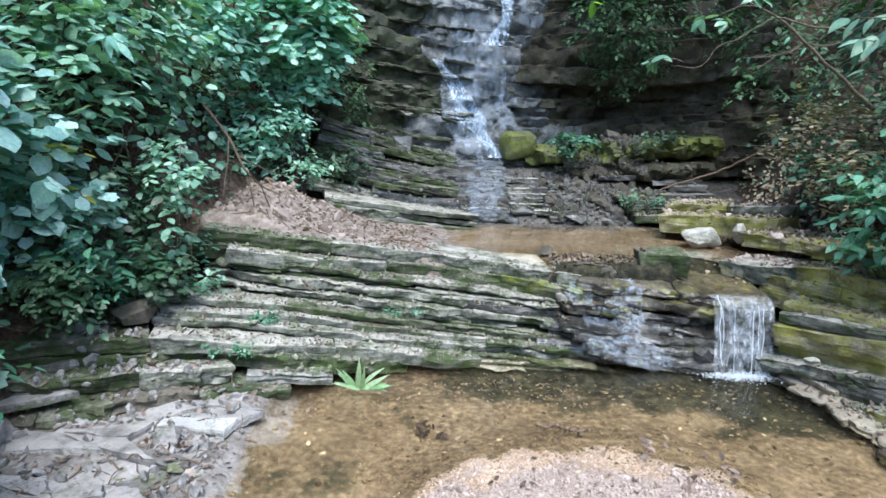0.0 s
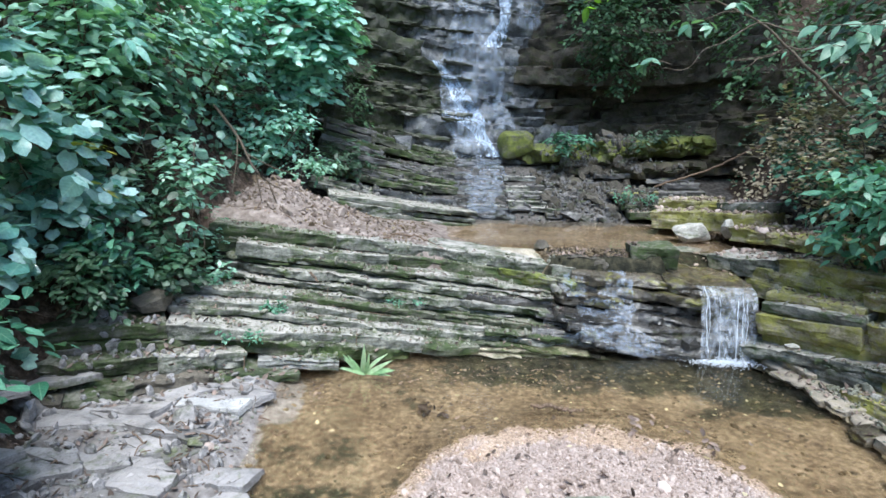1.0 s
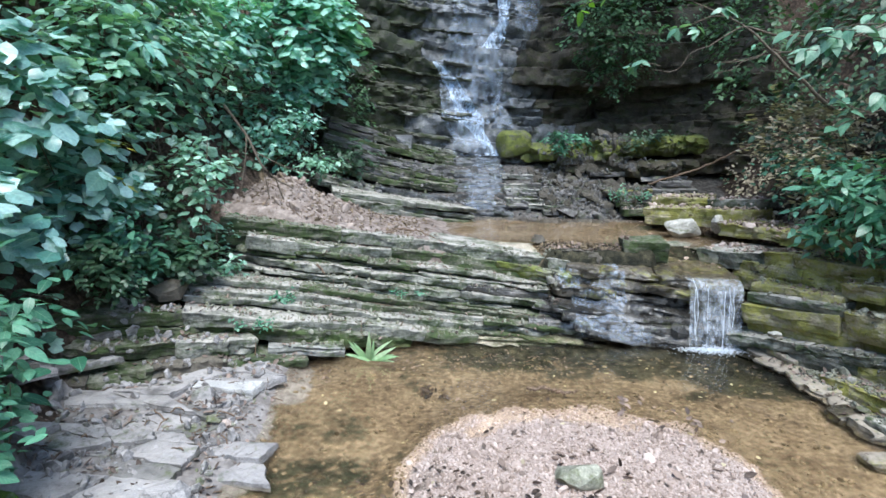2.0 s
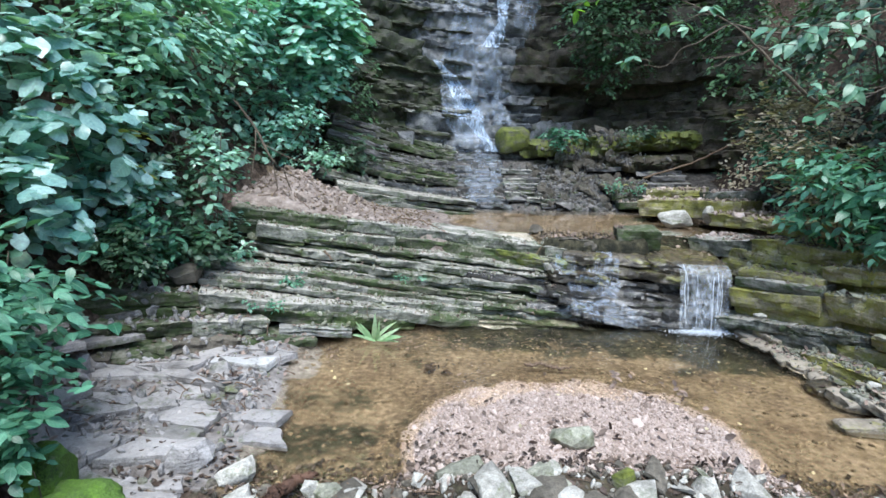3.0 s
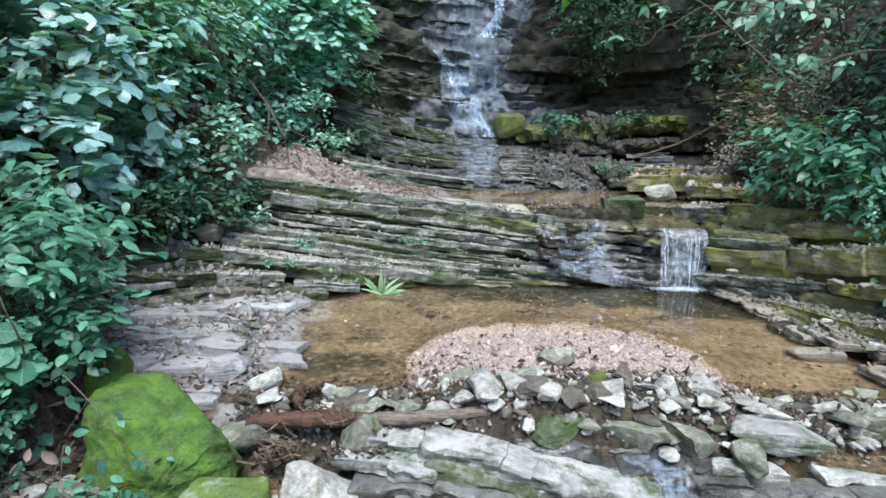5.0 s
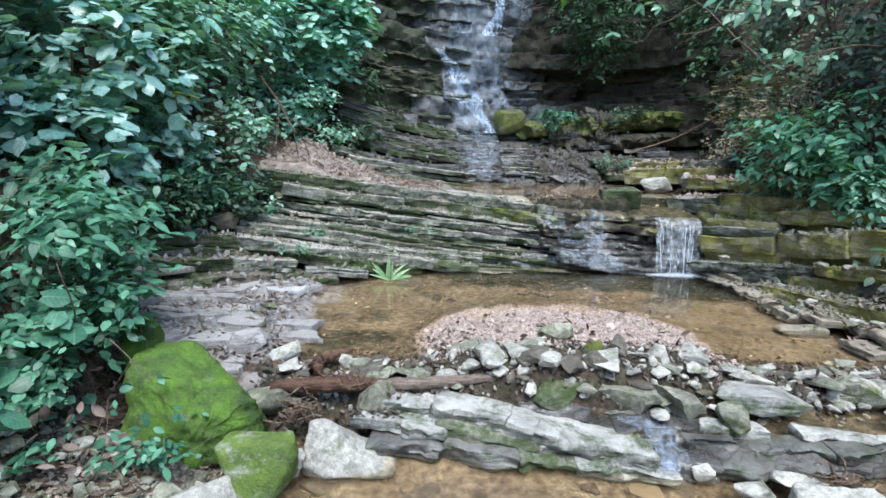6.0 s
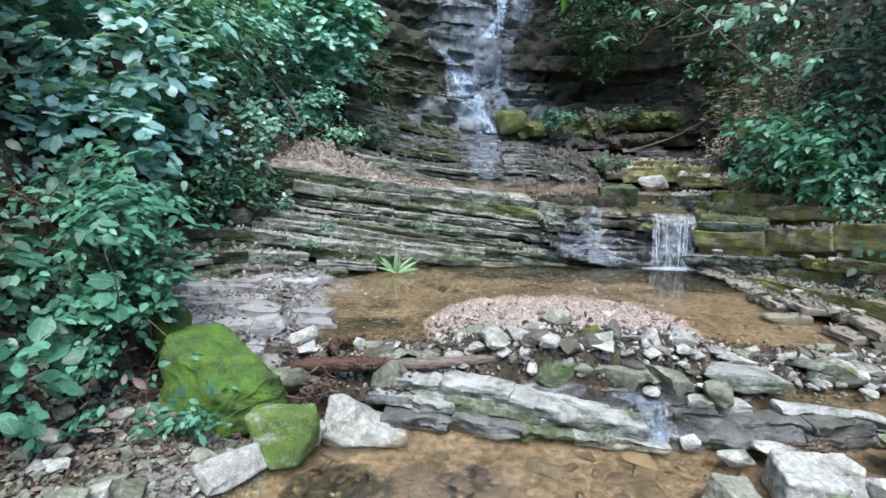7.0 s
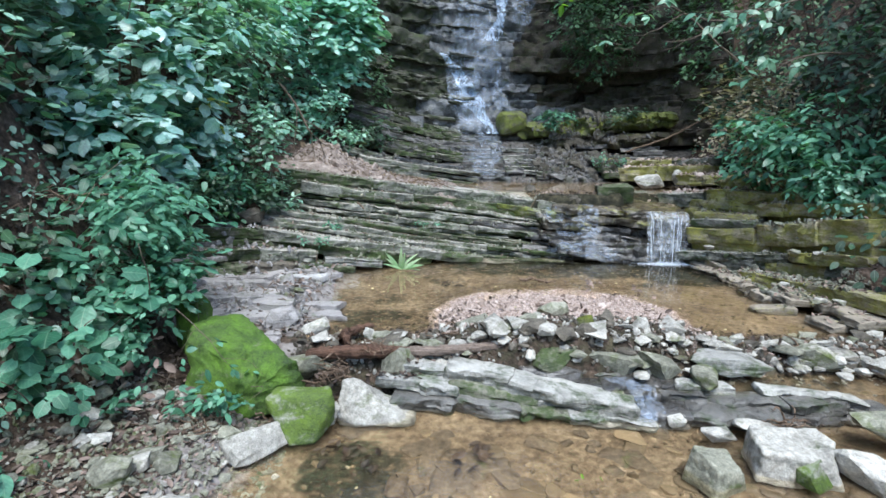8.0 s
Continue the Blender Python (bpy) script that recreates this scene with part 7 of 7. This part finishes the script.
def chips(label, boxes, size, seed, material):
    """Small rock crumbs lying on the treads."""
    r = np.random.default_rng(seed)
    tr = []
    for x0, x1, y0, y1, n in boxes:
        for x, y in zip(r.uniform(x0, x1, n), r.uniform(y0, y1, n)):
            s = size * math.exp(r.normal() * 0.5)
            if top_z(x, y, 2.4) < 0.03:
                continue
            tr.append((rot(*r.uniform(0, 6.28, 3)) @ np.diag(s * np.array([1.4, 1.0, 0.5])), np.array([x, y, top_z(x, y, 2.4) + 0.3 * s])))
    v = np.concatenate([BALL_V @ a.T + o for a, o in tr])
    t = (np.array(BALL_F)[None] + (np.arange(len(tr)) * len(BALL_V))[:, None, None]).reshape(-1, 3)
    me = fast_mesh("rock_crumbs", v, t, material)
    me.polygons.foreach_set("use_smooth", np.zeros(len(t), bool))
    tagged(new("rock_crumbs", me), label, "rock crumbs", kind="stuff")


chips("pale broken stones and leaf crumbs on the bank's tread", [(2.8, 3.25, 2.0, 3.4, 900)], 0.009, 84, M_GREY)
chips("pale rock crumbs on the thin beds", [(-2.0, 1.1, 3.5, 4.75, 2200), (-2.4, -0.8, 2.7, 3.6, 120), (2.6, 3.3, 2.0, 4.6, 350)], 0.008, 81, M_GREY)
chips("broken flakes of rock on the beach slabs", [(-2.5, -1.2, 1.5, 3.3, 700)], 0.016, 88, M_BEACH)
chips("grey rubble on the stepped apron", [(-1.5, 3.6, 6.9, 8.9, 1300), (1.5, 3.0, 6.95, 8.6, 2600)], 0.015, 82, M_APRON)
chips("larger dark broken stones on the scree beside the apron", [(1.4, 3.0, 6.95, 8.5, 260)], 0.04, 85, M_DARKSTONE)
chips("clods and broken stones on the soil mound", [(-2.3, -1.0, 4.85, 6.0, 360)], 0.014, 86, M_CLOD)
chips("larger clods and stones on the soil mound", [(-2.2, -1.1, 4.9, 5.9, 30)], 0.028, 87, M_CLOD)
chips("brown rubble by the upper pool", [(2.5, 3.8, 4.6, 7.0, 500)], 0.014, 83, M_PEBBLE)
r = np.random.default_rng(88)
sticks_v, sticks_f = [], []
for x0, x1, y0, y1, n in ((-2.3, -1.0, 1.6, 3.4, 110), (-1.0, 2.8, 1.25, 1.75, 60), (-2.2, -0.2, 4.8, 6.0, 90), (-2.4, -1.2, -0.3, 1.0, 45), (-1.5, 0.9, 3.6, 4.7, 30), (2.9, 3.8, 3.0, 6.0, 40)):
    for _ in range(n):
        x, y, a, ln = r.uniform(x0, x1), r.uniform(y0, y1), r.uniform(0, 6.28), r.uniform(0.03, 0.08 if x1 == -1.0 else 0.22)
        dx, dy = ln * math.cos(a) / 2, ln * math.sin(a) / 2
        pts = [(x - dx, y - dy, top_z(x - dx, y - dy, 2) + 0.008), (x, y, top_z(x, y, 2) + 0.012), (x + dx, y + dy, top_z(x + dx, y + dy, 2) + 0.008)]
        if max(p[2] for p in pts) - min(p[2] for p in pts) > 0.12:
            continue
        rr = r.uniform(0.0015, 0.005)
        v, f = tube(pts, [rr, rr, rr * 0.6], 4, 0.004, int(a * 10))
        k = len(sticks_v)
        sticks_v += v
        sticks_f += [tuple(i + k for i in q) for q in f]
tagged(new("twigs", mesh_of("twigs", sticks_v, sticks_f, M_TWIG)), "small dead twigs scattered over the ground", "twigs", kind="stuff")


def tangle(label, at, spread, count, length, seed):
    """A washed-up knot of thin roots and twigs."""
    r = np.random.default_rng(seed)
    ob = thing("root_tangle", label, "roots", at=at)
    for _ in range(count):
        p = r.normal(size=3) * np.array(spread)
        p[2] = abs(p[2])
        way = r.normal(size=3) * (1, 0.6, 0.35)
        way *= length * r.uniform(0.4, 1.0) / np.linalg.norm(way)
        rr = r.uniform(0.0015, 0.006)
        v, f = tube([p - way / 2, p + r.normal(size=3) * 0.02 + (0, 0, 0.01), p + way / 2], [rr, rr, rr * 0.5], 5, 0.012, int(r.integers(99)))
        child("root", mesh_of("root", v, f, M_TWIG), ob)


tangle("knot of washed-up roots wound round the log", (-0.62, 1.25, 0.03), (0.07, 0.04, 0.025), 32, 0.16, 1)
tangle("knot of pale shrivelled roots below the log", (-0.84, 1.1, -0.1), (0.06, 0.04, 0.04), 40, 0.16, 2)
tangle("washed-up twigs among the dam's stones", (0.1, 1.5, 0.03), (0.3, 0.06, 0.015), 40, 0.16, 3)
tangle("washed-up twigs among the dam's stones", (1.6, 1.5, 0.0), (0.4, 0.06, 0.015), 40, 0.16, 4)
tangle("dead stalks lying on the gravel shore", (-1.5, 0.52, ground_z(-1.5, 0.52) + 0.01), (0.16, 0.09, 0.012), 26, 0.16, 5)
tangle("dry stalks and roots on the bare soil bank", (-2.5, 1.12, ground_z(-2.5, 1.12) + 0.02), (0.12, 0.12, 0.02), 30, 0.3, 8)
tangle("dead stalks on the beach's litter", (-1.5, 2.5, 0.08), (0.25, 0.2, 0.008), 40, 0.14, 6)
tangle("small bare twigs caught beside the white block", (1.78, 0.66, -0.15), (0.08, 0.04, 0.02), 18, 0.16, 7)


def leaf_pile(label, at, count, size, seed, material=None, spread=0.08, shape=None):
    r = np.random.default_rng(seed)
    ob = thing("leaf_pile", label, "dead leaves", at=at)
    for k in range(count):
        n = np.array([[0, 0, 1.0]]) + 0.5 * r.normal(size=(1, 3))
        ax = leaf_axes(np.array([[math.cos(k * 2.4), math.sin(k * 2.4), 0.4]]), r, 0.6, 0.7, 0.1)[0]
        single_leaf(ob, "curled", shape or CURLED, material or M_LITTER, Vector((r.normal() * spread, r.normal() * spread, 0.012 + 0.02 * r.random())), ax, 0.78 * size * r.uniform(0.6, 1.2))


leaf_pile("cluster of dark dead leaves under the lower pool's water", (0.03, 0.5, -0.30), 15, 0.12, 1, M_WETLITTER, 0.07)
leaf_pile("dark waterlogged leaves in the lower pool", (-0.58, 0.5, -0.30), 30, 0.085, 2, M_WETLITTER, 0.1)
leaf_pile("curled brown leaves on the gravel bar", (1.56, 2.52, 0.05), 9, 0.079, 3)
leaf_pile("star-shaped cluster of brown leaves on the gravel bar", (1.2, 2.72, 0.05), 8, 0.072, 4, spread=0.05)
leaf_pile("dark waterlogged leaves in the pool", (-0.1, 3.12, -0.1), 18, 0.1, 5, M_WETLITTER, 0.09)
leaf_pile("reddish dead leaves on the beach", (-1.5, 2.55, 0.09), 14, 0.072, 6)
leaf_pile("dead leaves heaped against the low ledge", (-1.35, 3.2, 0.07), 16, 0.065, 7, spread=0.14)
leaf_pile("withered brown leaves below the bank", (-1.78, 0.55, 0.16), 12, 0.094, 8)
leaf_pile("shrivelled leaves and roots beside the log", (-0.82, 1.12, -0.1), 12, 0.072, 9)
leaf_pile("brown leaves caught between the dam's stones", (2.02, 1.38, 0.0), 8, 0.079, 10)
leaf_pile("dry curled leaves on the shore", (-1.62, 0.5, 0.02), 12, 0.072, 11, spread=0.12)
leaf_pile("yellow-green leaves on the lower pool", (0.55, 0.28, -0.232), 3, 0.050, 12, M_BRIGHTLEAF, 0.07, OVAL)

tuft = thing("strap_leaf_plant", "tuft of broad pale green strap leaves at the water's edge", "plant", at=(-0.62, 3.5, 0.01))
r = np.random.default_rng(4)
for k in range(13):
    a = radians(-60 + 150 * k / 12) + r.normal() * 0.08
    tip = np.array([math.sin(a), -0.35 + 0.1 * r.normal(), 0.25 + 0.55 * max(0, math.cos(a))])
    tip /= np.linalg.norm(tip)
    face = np.array([0.0, -0.75, 0.65]) + 0.2 * r.normal(size=3)
    face -= tip * (face @ tip)
    face /= np.linalg.norm(face)
    single_leaf(tuft, "strap", STRAP, M_STRAP, Vector((r.normal() * 0.02, r.normal() * 0.02, 0)), np.stack([np.cross(tip, face), tip, face], axis=1), r.uniform(0.17, 0.27))
